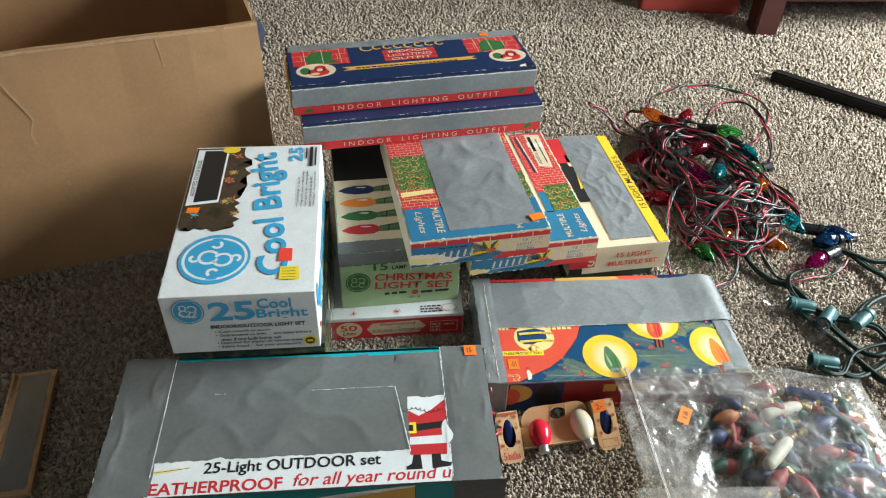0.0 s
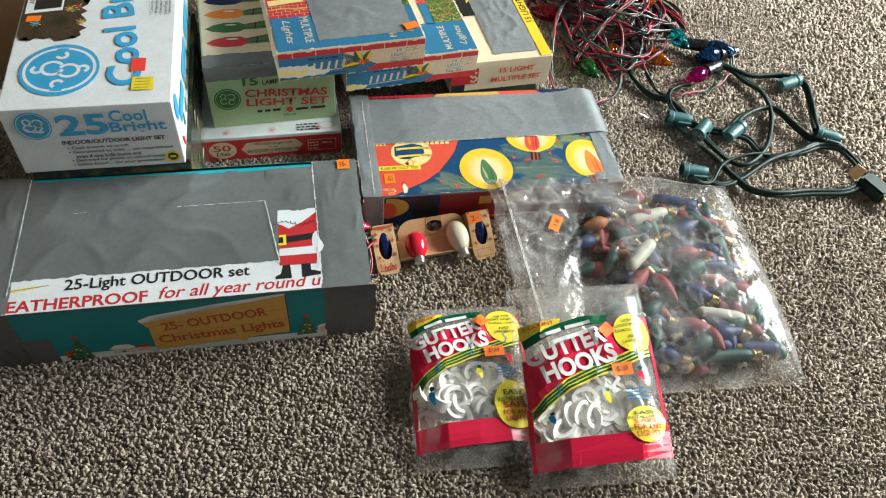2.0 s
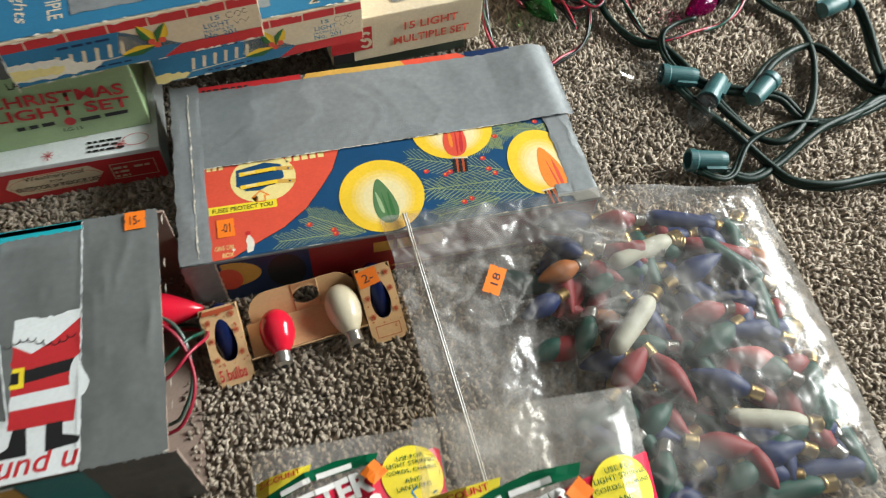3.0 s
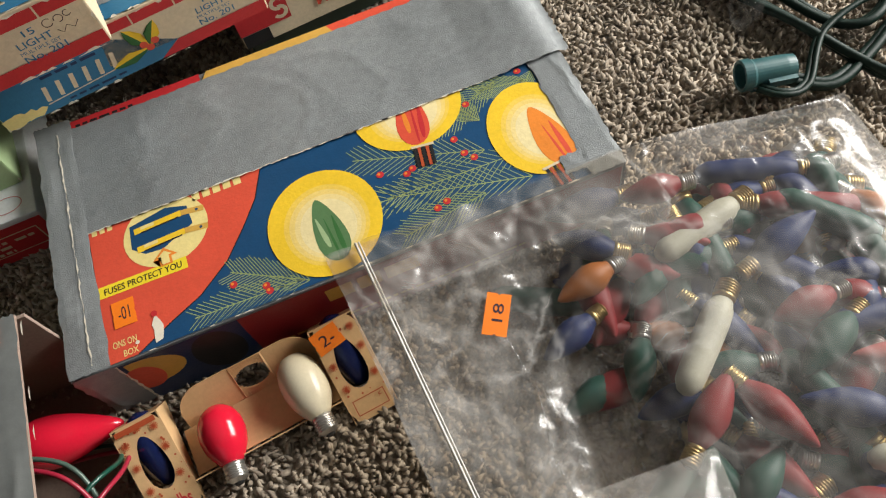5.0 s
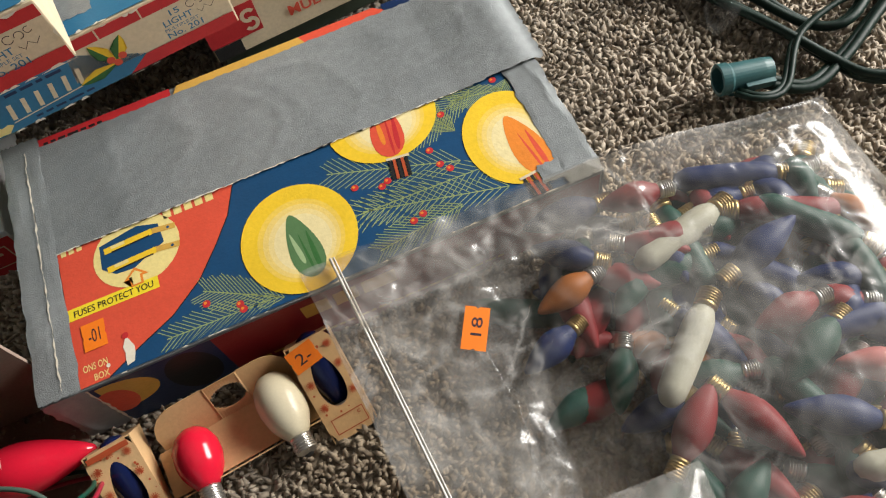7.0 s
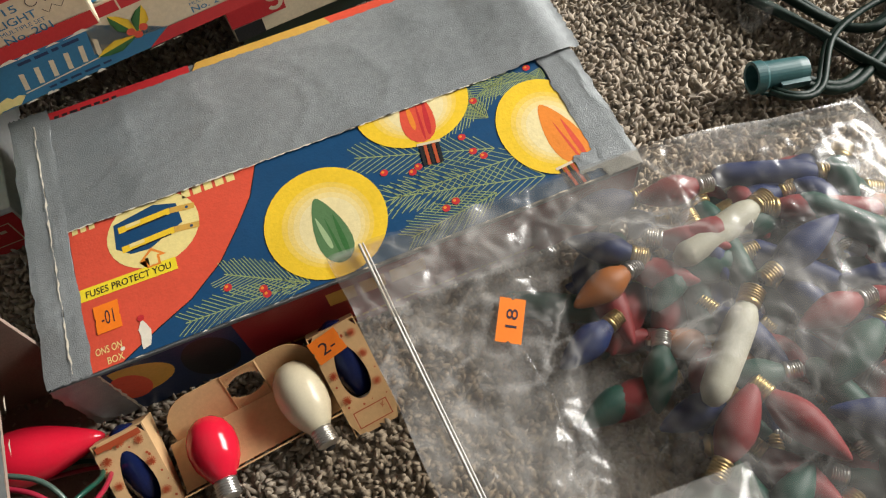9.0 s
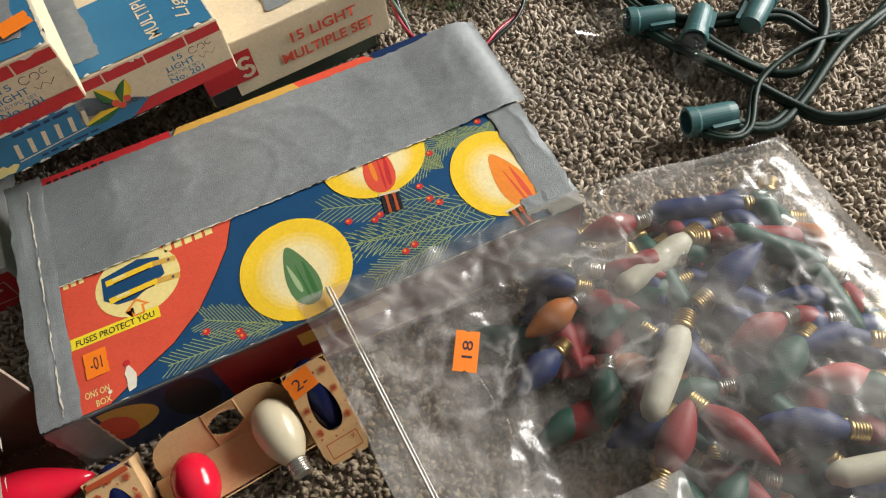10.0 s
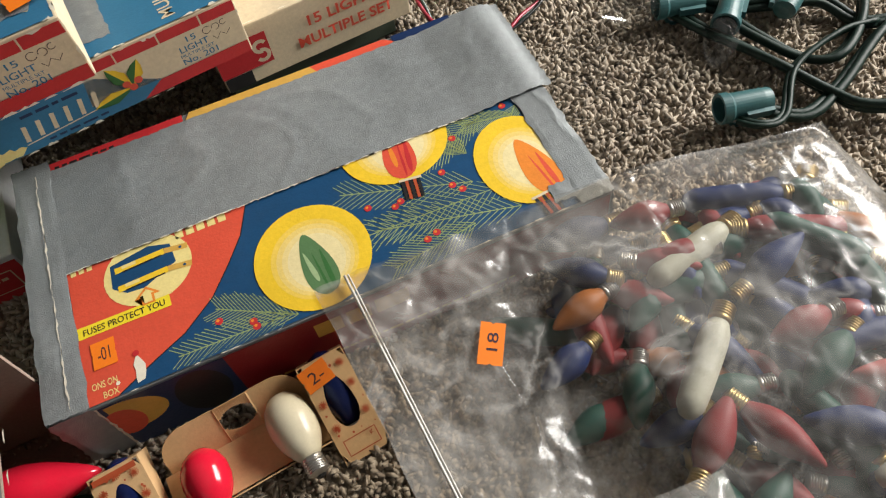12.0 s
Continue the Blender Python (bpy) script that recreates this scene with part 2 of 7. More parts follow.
def price_tag(parent, face, u, v, w=0.022, h=0.012, turn=0.0, text="", layer=6, cuts=0):
    c, s = math.cos(radians(turn)), math.sin(radians(turn))
    pts = [(u + a * c - b * s, v + a * s + b * c) for a, b in [(0, 0), (w, 0), (w, h * 0.4), (w * 0.96, h * 0.5), (w, h * 0.6), (w, h), (0, h), (0, h * 0.6), (w * 0.04, h * 0.5), (0, h * 0.4)]]
    art(parent, face, [(TAG, layer, pts)], "price_tag", "orange paper price tag", cuts=cuts)
    if text:
        write(parent, text, face, u + w * 0.25 * c - h * 0.25 * s, v + w * 0.25 * s + h * 0.25 * c, w * 0.5, h * 0.5, INK, turn, layer + 1, 0.0, name="handwriting")


# ---- palette ----
WHITE = paper("white_card", (0.75, 0.785, 0.78), 0.38)
CREAM = paper("cream_paper", (0.66, 0.55, 0.38), 0.6, vary=0.12)
PALE = paper("bare_board", (0.74, 0.68, 0.56), 0.8)
CYAN = paper("cyan_ink", (0.06, 0.36, 0.62), 0.4)
BLUE = paper("mid_blue_ink", (0.03, 0.165, 0.30), 0.5)
NAVY = paper("navy_ink", (0.009, 0.026, 0.085), 0.36)
DEEP = paper("deep_blue_ink", (0.008, 0.06, 0.15), 0.4)
RED = paper("red_ink", (0.52, 0.025, 0.03), 0.5)
SCARLET = paper("orange_red_ink", (0.68, 0.085, 0.045), 0.42)
GREEN = paper("green_ink", (0.035, 0.14, 0.035), 0.5)
PINE = paper("pine_ink", (0.09, 0.19, 0.075), 0.5)
OLIVE = paper("olive_ink", (0.24, 0.25, 0.05), 0.5)
DARKPINE = paper("dark_pine_ink", (0.012, 0.05, 0.02), 0.5)
MINT = paper("mint_paper", (0.34, 0.46, 0.24), 0.5)
TEAL = paper("teal_ink", (0.0, 0.22, 0.24), 0.4)
TURQ = paper("turquoise_ink", (0.02, 0.38, 0.43), 0.4)
YELLOW = paper("yellow_ink", (0.82, 0.54, 0.03), 0.45)
GOLD = paper("gold_ink", (0.62, 0.36, 0.07), 0.5)
BUTTER = paper("pale_yellow_ink", (0.80, 0.66, 0.26), 0.45)
ORANGE = paper("orange_ink", (0.78, 0.24, 0.03), 0.45)
BLACK = paper("black_ink", (0.012, 0.012, 0.013), 0.5)
INK = mat("pen_ink", (0.03, 0.015, 0.03), 0.6)
TAG = mat("orange_label", (0.92, 0.21, 0.01), 0.55, vary=0.05)
TAGRED = mat("red_label", (0.85, 0.06, 0.04), 0.5, vary=0.05)
TAGYEL = mat("yellow_label", (0.85, 0.66, 0.03), 0.5, vary=0.05)
TAPE = mat("grey_cloth_tape", (0.265, 0.285, 0.29), 0.39, 0.22, vary=0.18, scale=24, grain=0.38, grain_scale=1500, stain=(0.17, 0.19, 0.195), stain_amount=0.55)
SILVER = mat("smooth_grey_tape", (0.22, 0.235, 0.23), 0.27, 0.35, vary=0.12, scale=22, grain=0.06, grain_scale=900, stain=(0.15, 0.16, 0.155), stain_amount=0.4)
SHADEDTAPE = mat("shaded_grey_tape", (0.10, 0.10, 0.10), 0.4, 0.1, vary=0.12, scale=30, grain=0.1)
KRAFT = mat("kraft_board", (0.42, 0.245, 0.115), 0.7, vary=0.10, scale=25, grain=0.15, grain_scale=500, stain=(0.33, 0.20, 0.10), stain_amount=0.35)
KRAFTEDGE = mat("kraft_cut_edge", (0.49, 0.32, 0.175), 0.85, vary=0.2, scale=300)
TAN = paper("tan_bulb_card", (0.62, 0.40, 0.20), 0.55)
RUST = paper("rust_ink", (0.42, 0.07, 0.02), 0.55)
DARKIN = mat("dark_inside", (0.03, 0.022, 0.018), 0.8)
BRASS = mat("brass_cap", (0.62, 0.46, 0.20), 0.32, 0.95, vary=0.2, scale=200)
STEEL = mat("aluminium_cap", (0.62, 0.61, 0.58), 0.3, 0.95, vary=0.15, scale=200)
GLASSBLACK = mat("black_insulator", (0.015, 0.015, 0.015), 0.3)


def enamel(name, color, rough=0.28, vary=0.15):
    return mat(name, color, rough, vary=vary, scale=90, spec=0.5 if rough < 0.4 else 0.25, stain=[min(1, c * 0.7 + 0.045) for c in color], stain_amount=0.3)


# bag bulb paints, darkened to include the shade inside the bag
SHADED_BULB_PAINT = [enamel("red_bulb_paint", (0.19, 0.022, 0.024), 0.55), enamel("blue_bulb_paint", (0.010, 0.022, 0.085), 0.5),
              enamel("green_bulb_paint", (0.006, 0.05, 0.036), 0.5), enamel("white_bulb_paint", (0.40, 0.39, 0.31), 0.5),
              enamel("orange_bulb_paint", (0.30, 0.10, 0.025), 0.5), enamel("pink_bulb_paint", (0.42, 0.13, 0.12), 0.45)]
GLOSSRED = enamel("glossy_red_paint", (0.62, 0.012, 0.035), 0.14, 0.05)
IVORY = enamel("ivory_bulb_paint", (0.68, 0.62, 0.46), 0.2, 0.06)
NAVYBULB = enamel("dark_blue_bulb_paint", (0.006, 0.012, 0.06), 0.15)


def clear_film(name, haze=0.08, gloss=0.5, rough=0.12, tint=(0.96, 0.97, 0.97), scale=160.0, bump=0.25, creased=0.0):
    """Thin clear plastic: see-through, glossy at a slant, with a little milky haze and scuffs."""
    m = bpy.data.materials.new(name)
    m.use_nodes = True
    n, link = m.node_tree.nodes, m.node_tree.links.new
    n.remove(n["Principled BSDF"])
    out = n["Material Output"]
    tr, gl, df = n.new("ShaderNodeBsdfTransparent"), n.new("ShaderNodeBsdfGlossy"), n.new("ShaderNodeBsdfDiffuse")
    tr.inputs["Color"].default_value = (*tint, 1)
    gl.inputs["Roughness"].default_value = rough
    df.inputs["Color"].default_value = (0.82, 0.80, 0.76, 1)
    co, ns, ns2 = n.new("ShaderNodeTexCoord"), n.new("ShaderNodeTexNoise"), n.new("ShaderNodeTexNoise")
    ns.inputs["Scale"].default_value, ns.inputs["Detail"].default_value = scale, 6
    ns2.noise_type, ns2.normalize = "RIDGED_MULTIFRACTAL", True
    ns2.inputs["Scale"].default_value, ns2.inputs["Detail"].default_value = scale * 0.8, 4
    link(co.outputs["Object"], ns.inputs["Vector"]), link(co.outputs["Object"], ns2.inputs["Vector"])
    bp = n.new("ShaderNodeBump")
    bp.inputs["Strength"].default_value, bp.inputs["Distance"].default_value = bump, 0.002
    link(ns2.outputs["Fac"], bp.inputs["Height"])
    fr = n.new("ShaderNodeFresnel")
    fr.inputs["IOR"].default_value = 1.5
    link(bp.outputs[0], gl.inputs["Normal"]), link(bp.outputs[0], fr.inputs["Normal"])
    k = n.new("ShaderNodeMath")
    k.operation = "MULTIPLY_ADD"
    k.use_clamp = True
    k.inputs[1].default_value, k.inputs[2].default_value = gloss * 2, gloss * 0.025
    link(fr.outputs[0], k.inputs[0])
    hz = n.new("ShaderNodeMapRange")
    hz.inputs["From Min"].default_value, hz.inputs["From Max"].default_value = 0.42, 0.75
    hz.inputs["To Min"].default_value, hz.inputs["To Max"].default_value = haze * 0.6, haze * 2.8
    link(ns.outputs["Fac"], hz.inputs["Value"])
    veil = hz.outputs[0]
    if creased:
        # soft bands: folds whitened in the plastic, plus sheen painted into the haze
        ns3, ns4 = n.new("ShaderNodeTexNoise"), n.new("ShaderNodeTexNoise")
        for q, sc, dt in ((ns3, 26, 5), (ns4, 11, 3)):
            q.inputs["Scale"].default_value, q.inputs["Detail"].default_value = sc, dt
            link(co.outputs["Object"], q.inputs["Vector"])
        ns3.inputs["Distortion"].default_value = 0.6
        off, ab = n.new("ShaderNodeMath"), n.new("ShaderNodeMath")
        off.operation, off.inputs[1].default_value, ab.operation = "SUBTRACT", 0.5, "ABSOLUTE"
        link(ns3.outputs["Fac"], off.inputs[0]), link(off.outputs[0], ab.inputs[0])
        thin, mask = n.new("ShaderNodeMapRange"), n.new("ShaderNodeMapRange")
        for q, vals in ((thin, (0.0, 0.055, 1.0, 0.0)), (mask, (0.38, 0.66, 0.0, creased))):
            for key, val in zip(("From Min", "From Max", "To Min", "To Max"), vals):
                q.inputs[key].default_value = val
        link(ab.outputs[0], thin.inputs["Value"]), link(ns4.outputs["Fac"], mask.inputs["Value"])
        both = n.new("ShaderNodeMath")
        both.operation, both.use_clamp = "MULTIPLY_ADD", True
        link(thin.outputs[0], both.inputs[0]), link(mask.outputs[0], both.inputs[1]), link(veil, both.inputs[2])
        veil = both.outputs[0]
    mx, mx2 = n.new("ShaderNodeMixShader"), n.new("ShaderNodeMixShader")
    link(veil, mx.inputs[0]), link(tr.outputs[0], mx.inputs[1]), link(df.outputs[0], mx.inputs[2])
    link(k.outputs[0], mx2.inputs[0]), link(mx.outputs[0], mx2.inputs[1]), link(gl.outputs[0], mx2.inputs[2])
    link(mx2.outputs[0], out.inputs["Surface"])
    return m


# bag_film's tint also darkens the bulbs below in place of shade
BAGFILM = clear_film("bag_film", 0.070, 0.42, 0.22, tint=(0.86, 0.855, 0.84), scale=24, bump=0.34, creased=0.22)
LOWFILM = clear_film("bag_back_film", 0.10, 0.12, 0.25, tint=(0.98, 0.93, 0.85), scale=24, bump=0.05)
PACKFILM = clear_film("packet_film", 0.07, 0.34, 0.16, scale=45, bump=0.2, creased=0.15)


def tinted_glass(name, color):
    m = bpy.data.materials.new(name)
    m.use_nodes = True
    b = m.node_tree.nodes["Principled BSDF"]
    b.inputs["Base Color"].default_value = (*color, 1)
    b.inputs["Roughness"].default_value, b.inputs["Transmission Weight"].default_value, b.inputs["IOR"].default_value = 0.05, 0.9, 1.3
    return m


LAMP_GLASS = [tinted_glass("amber_glass", (0.75, 0.18, 0.02)), tinted_glass("green_glass", (0.10, 0.50, 0.12)), tinted_glass("teal_glass", (0.03, 0.42, 0.50)),
              tinted_glass("blue_glass", (0.02, 0.09, 0.26)), tinted_glass("magenta_glass", (0.55, 0.01, 0.20)), tinted_glass("maroon_glass", (0.40, 0.02, 0.04))]
CLEAR = clear_film("clear_lamp_glass", 0.012, 0.05, 0.02, bump=0.0)

# ---- the room ----
def carpet_material(name, tufted):
    m = bpy.data.materials.new(name)
    m.use_nodes = True
    n, link = m.node_tree.nodes, m.node_tree.links.new
    b = n["Principled BSDF"]
    b.inputs["Roughness"].default_value, b.inputs["Specular IOR Level"].default_value = 0.95, 0.1
    b.inputs["Sheen Weight"].default_value = 0.15
    co = n.new("ShaderNodeTexCoord")
    ramp = n.new("ShaderNodeValToRGB")
    e = ramp.color_ramp.elements
    e[0].position, e[0].color = 0.0, (0.185, 0.150, 0.118, 1)
    e[1].position, e[1].color = 1.0, (0.49, 0.422, 0.342, 1)
    q = e.new(0.35)
    q.color = (0.285, 0.236, 0.182, 1)
    q = e.new(0.65)
    q.color = (0.405, 0.345, 0.272, 1)
    # floor without tufts: colours darkened in place of shade between strands
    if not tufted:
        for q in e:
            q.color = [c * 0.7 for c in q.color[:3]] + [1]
    big = n.new("ShaderNodeTexNoise")
    big.inputs["Scale"].default_value, big.inputs["Detail"].default_value = 7, 3
    link(co.outputs["Object"], big.inputs["Vector"])
    if tufted:
        g = n.new("ShaderNodeNewGeometry")
        src = g.outputs["Random Per Island"]
    else:
        vo = n.new("ShaderNodeTexVoronoi")
        vo.inputs["Scale"].default_value = 190
        link(co.outputs["Object"], vo.inputs["Vector"])
        sep = n.new("ShaderNodeSeparateColor")
        link(vo.outputs["Color"], sep.inputs[0])
        src = sep.outputs[0]
        bp = n.new("ShaderNodeBump")
        bp.inputs["Strength"].default_value, bp.inputs["Distance"].default_value, bp.invert = 1.0, 0.006, True
        link(vo.outputs["Distance"], bp.inputs["Height"]), link(bp.outputs[0], b.inputs["Normal"])
    mx = n.new("ShaderNodeMath")
    mx.operation = "MULTIPLY_ADD"
    mx.inputs[1].default_value, mx.inputs[2].default_value = 0.35, -0.17
    link(big.outputs["Fac"], mx.inputs[0])
    ad = n.new("ShaderNodeMath")
    ad.operation = "ADD"
    ad.use_clamp = True
    # strands of one shade stand in small clumps
    clump = n.new("ShaderNodeTexNoise")
    clump.inputs["Scale"].default_value, clump.inputs["Detail"].default_value = 120, 2
    link(co.outputs["Object"], clump.inputs["Vector"])
    cm = n.new("ShaderNodeMapRange")
    cm.inputs["From Min"].default_value, cm.inputs["From Max"].default_value = 0.3, 0.7
    link(clump.outputs["Fac"], cm.inputs["Value"])
    half = n.new("ShaderNodeMix")
    half.inputs["Factor"].default_value = 0.36
    link(cm.outputs[0], half.inputs["A"]), link(src, half.inputs["B"])
    link(half.outputs["Result"], ad.inputs[0]), link(mx.outputs[0], ad.inputs[1]), link(ad.outputs[0], ramp.inputs["Fac"])
    link(ramp.outputs["Color"], b.inputs["Base Color"])
    return m


X0, X1, Y0, Y1, ZC = -2.3, 2.0, -1.9, 2.6, 2.4
# walls and ceiling stay unseen; dark colours hold down bounced light
PLASTER = mat("wall_paint", (0.15, 0.125, 0.10), 0.85, vary=0.03, scale=4, grain=0.2, grain_scale=200)
CEIL = mat("ceiling_paint", (0.30, 0.285, 0.26), 0.9, vary=0.03, scale=4)
TRIMW = mat("trim_paint", (0.75, 0.74, 0.71), 0.45, vary=0.04, scale=10)


def structure(name, boxes, m, label):
    bm = bmesh.new()
    for b in boxes:
        slab(bm, *b)
    return tagged(new(name, mesh_of(name, bm, m)), label, "room", kind="structure")


structure("floor", [(X0 - 0.1, Y0 - 0.1, -0.06, X1 + 0.1, Y1 + 0.1, -0.001)], carpet_material("carpet_far_shaded", False), "beige and brown speckled cut pile carpet")
structure("ceiling", [(X0 - 0.1, Y0 - 0.1, ZC, X1 + 0.1, Y1 + 0.1, ZC + 0.1)], CEIL, "plain ceiling, out of view, coloured dark against bounced light")
structure("wall_north", [(X0, Y1, 0, X1, Y1 + 0.1, ZC)], PLASTER, "plain beige wall")
structure("wall_west", [(X0 - 0.1, Y0 - 0.1, 0, X0, Y1 + 0.1, ZC)], PLASTER, "plain beige wall")
WY0, WY1, WZ0, WZ1 = -0.35, 1.20, 0.46, 1.50
structure("wall_east", [(X1, Y0 - 0.1, 0, X1 + 0.1, WY0, ZC), (X1, WY1, 0, X1 + 0.1, Y1 + 0.1, ZC), (X1, WY0, 0, X1 + 0.1, WY1, WZ0), (X1, WY0, WZ1, X1 + 0.1, WY1, ZC)], PLASTER, "beige wall with a wide window")
# wall out of view; its window is added to go with the fill
SX0, SX1, SZ0, SZ1 = -1.5, 0.2, 0.9, 2.05
structure("wall_south", [(X0, Y0 - 0.1, 0, SX0, Y0, ZC), (SX1, Y0 - 0.1, 0, X1, Y0, ZC), (SX0, Y0 - 0.1, 0, SX1, Y0, SZ0), (SX0, Y0 - 0.1, SZ1, SX1, Y0, ZC)], PLASTER, "beige wall, unseen, with an added window opening")
structure("baseboard", [(X0 + 0.002, Y1 - 0.014, 0, X1 - 0.002, Y1 - 0.002, 0.09), (X0 + 0.002, Y0 + 0.002, 0, X0 + 0.014, Y1 - 0.016, 0.09), (X1 - 0.014, Y0 + 0.002, 0, X1 - 0.002, Y1 - 0.016, 0.09)], TRIMW, "white painted baseboard")
structure("window_1", [(X1 + 0.02, WY0, WZ0, X1 + 0.07, WY0 + 0.05, WZ1), (X1 + 0.02, WY1 - 0.05, WZ0, X1 + 0.07, WY1, WZ1), (X1 + 0.02, WY0 + 0.05, WZ0, X1 + 0.07, WY1 - 0.05, WZ0 + 0.05), (X1 + 0.02, WY0 + 0.05, WZ1 - 0.05, X1 + 0.07, WY1 - 0.05, WZ1), (X1 + 0.025, 0.38, WZ0 + 0.05, X1 + 0.065, 0.42, WZ1 - 0.05)], TRIMW, "unseen window frame added for the fill light with two lights")
structure("added_window", [(SX0, Y0 - 0.07, SZ0, SX0 + 0.05, Y0 - 0.02, SZ1), (SX1 - 0.05, Y0 - 0.07, SZ0, SX1, Y0 - 0.02, SZ1), (SX0 + 0.05, Y0 - 0.07, SZ0, SX1 - 0.05, Y0 - 0.02, SZ0 + 0.05), (SX0 + 0.05, Y0 - 0.07, SZ1 - 0.05, SX1 - 0.05, Y0 - 0.02, SZ1)], TRIMW, "unseen window frame added for the fill light")


def carpet_pile(x0, y0, x1, y1, step, keep_out):
    """Short twisted tufts as one mesh."""
    rng = np.random.default_rng(4)
    gx, gy = np.meshgrid(np.arange(x0, x1, step), np.arange(y0, y1, step))
    p = np.stack([gx.ravel(), gy.ravel()], 1) + rng.uniform(-0.45, 0.45, (gx.size, 2)) * step
    ok = np.ones(len(p), bool)
    for bx, by, a, L, W in keep_out:
        d = p - (bx, by)
        u, v = d @ (math.cos(a), math.sin(a)), d @ (-math.sin(a), math.cos(a))
        ok &= ~((u > 0.008) & (u < L - 0.008) & (v > 0.008) & (v < W - 0.008))
    p = p[ok]
    n, k = len(p), 4
    h = rng.uniform(0.0032, 0.0060, n) * (step / 0.0046) ** 0.5
    r = rng.uniform(0.45, 0.80, n) * step
    lean = rng.normal(0, 0.0023, (n, 2))
    turn = rng.uniform(0, 6.28, n)
    ang = turn[:, None] + np.arange(k) * 2 * np.pi / k
    v = np.zeros((n, 2 * k + 1, 3))
    for ring, (f, z) in enumerate(((0.75, 0.0), (1.0, 0.6))):
        rr = r[:, None] * f * rng.uniform(0.45, 1.25, (n, k))
        twist = ang + ring * 0.5
        v[:, ring * k:(ring + 1) * k, 0] = p[:, :1] + rr * np.cos(twist) + lean[:, :1] * z
        v[:, ring * k:(ring + 1) * k, 1] = p[:, 1:] + rr * np.sin(twist) + lean[:, 1:] * z
        v[:, ring * k:(ring + 1) * k, 2] = -0.001 + h[:, None] * z * rng.uniform(0.75, 1.2, (n, k))
    v[:, 2 * k, :2] = p + lean * 1.3
    v[:, 2 * k, 2] = h
    tri = []
    for j in range(k):
        q = (j + 1) % k
        tri += [(j, q, k + q), (j, k + q, k + j), (k + j, k + q, 2 * k)]
    tri = np.array(tri)
    faces = (tri[None] + (np.arange(n) * (2 * k + 1))[:, None, None]).reshape(-1, 3)
    me = bpy.data.meshes.new("carpet_pile")
    me.vertices.add(n * (2 * k + 1))
    me.vertices.foreach_set("co", v.ravel())
    me.loops.add(len(faces) * 3)
    me.loops.foreach_set("vertex_index", faces.ravel())
    me.polygons.add(len(faces))
    me.polygons.foreach_set("loop_start", np.arange(0, len(faces) * 3, 3))
    me.polygons.foreach_set("use_smooth", np.ones(len(faces), bool))
    me.update(calc_edges=True)
    me.materials.append(TUFTS)
    return tagged(new("carpet_pile", me), "short twisted beige and brown carpet tufts", "carpet", kind="stuff")


BOX = {"cool": (-0.3654, -0.081, 0.1266, 0.1576, 0.2759), "outdoor": (-0.3983, -0.2501, 0.1158, 0.3921, 0.1725), "lamps": (-0.0218, -0.0623, 0.1098, 0.31, 0.1723),
       "fifty": (-0.2188, 0.0417, 0.1382, 0.1695, 0.25), "yellow": (0.0904, 0.1566, 0.206, 0.1397, 0.2698), "moving": (-0.833, 0.0647, 0.384, 0.55, 0.4)}
TUFTS = carpet_material("carpet_tufts", True)
carpet_pile(-0.58, -0.48, 0.64, 0.56, 0.0034, list(BOX.values()))
carpet_pile(-0.58, 0.56, 0.64, 0.80, 0.0046, [BOX["moving"]])
carpet_pile(-0.95, 0.80, 1.35, 1.45, 0.0060, [])
carpet_pile(0.64, -0.30, 1.20, 0.80, 0.0054, [])
carpet_pile(-1.0, -0.48, -0.58, 0.80, 0.0054, [BOX["moving"]])


# ---- cartons ----
def carton(name, x, y, a, L, W, z0, H, body, label, category="box", group="", seed=0.0, wobble=0.0003):
    ob = thing(name, pose(x, y, z0, 0, 0, math.degrees(a)), label, category, group)
    part("body", soft_box(L, W, H, wobble=wobble, seed=seed), body, ob)
    return ob


def edges_of(L, W):
    return [((0, 0), (L, 0)), ((L, 0), (L, W)), ((L, W), (0, W)), ((0, W), (0, 0))]


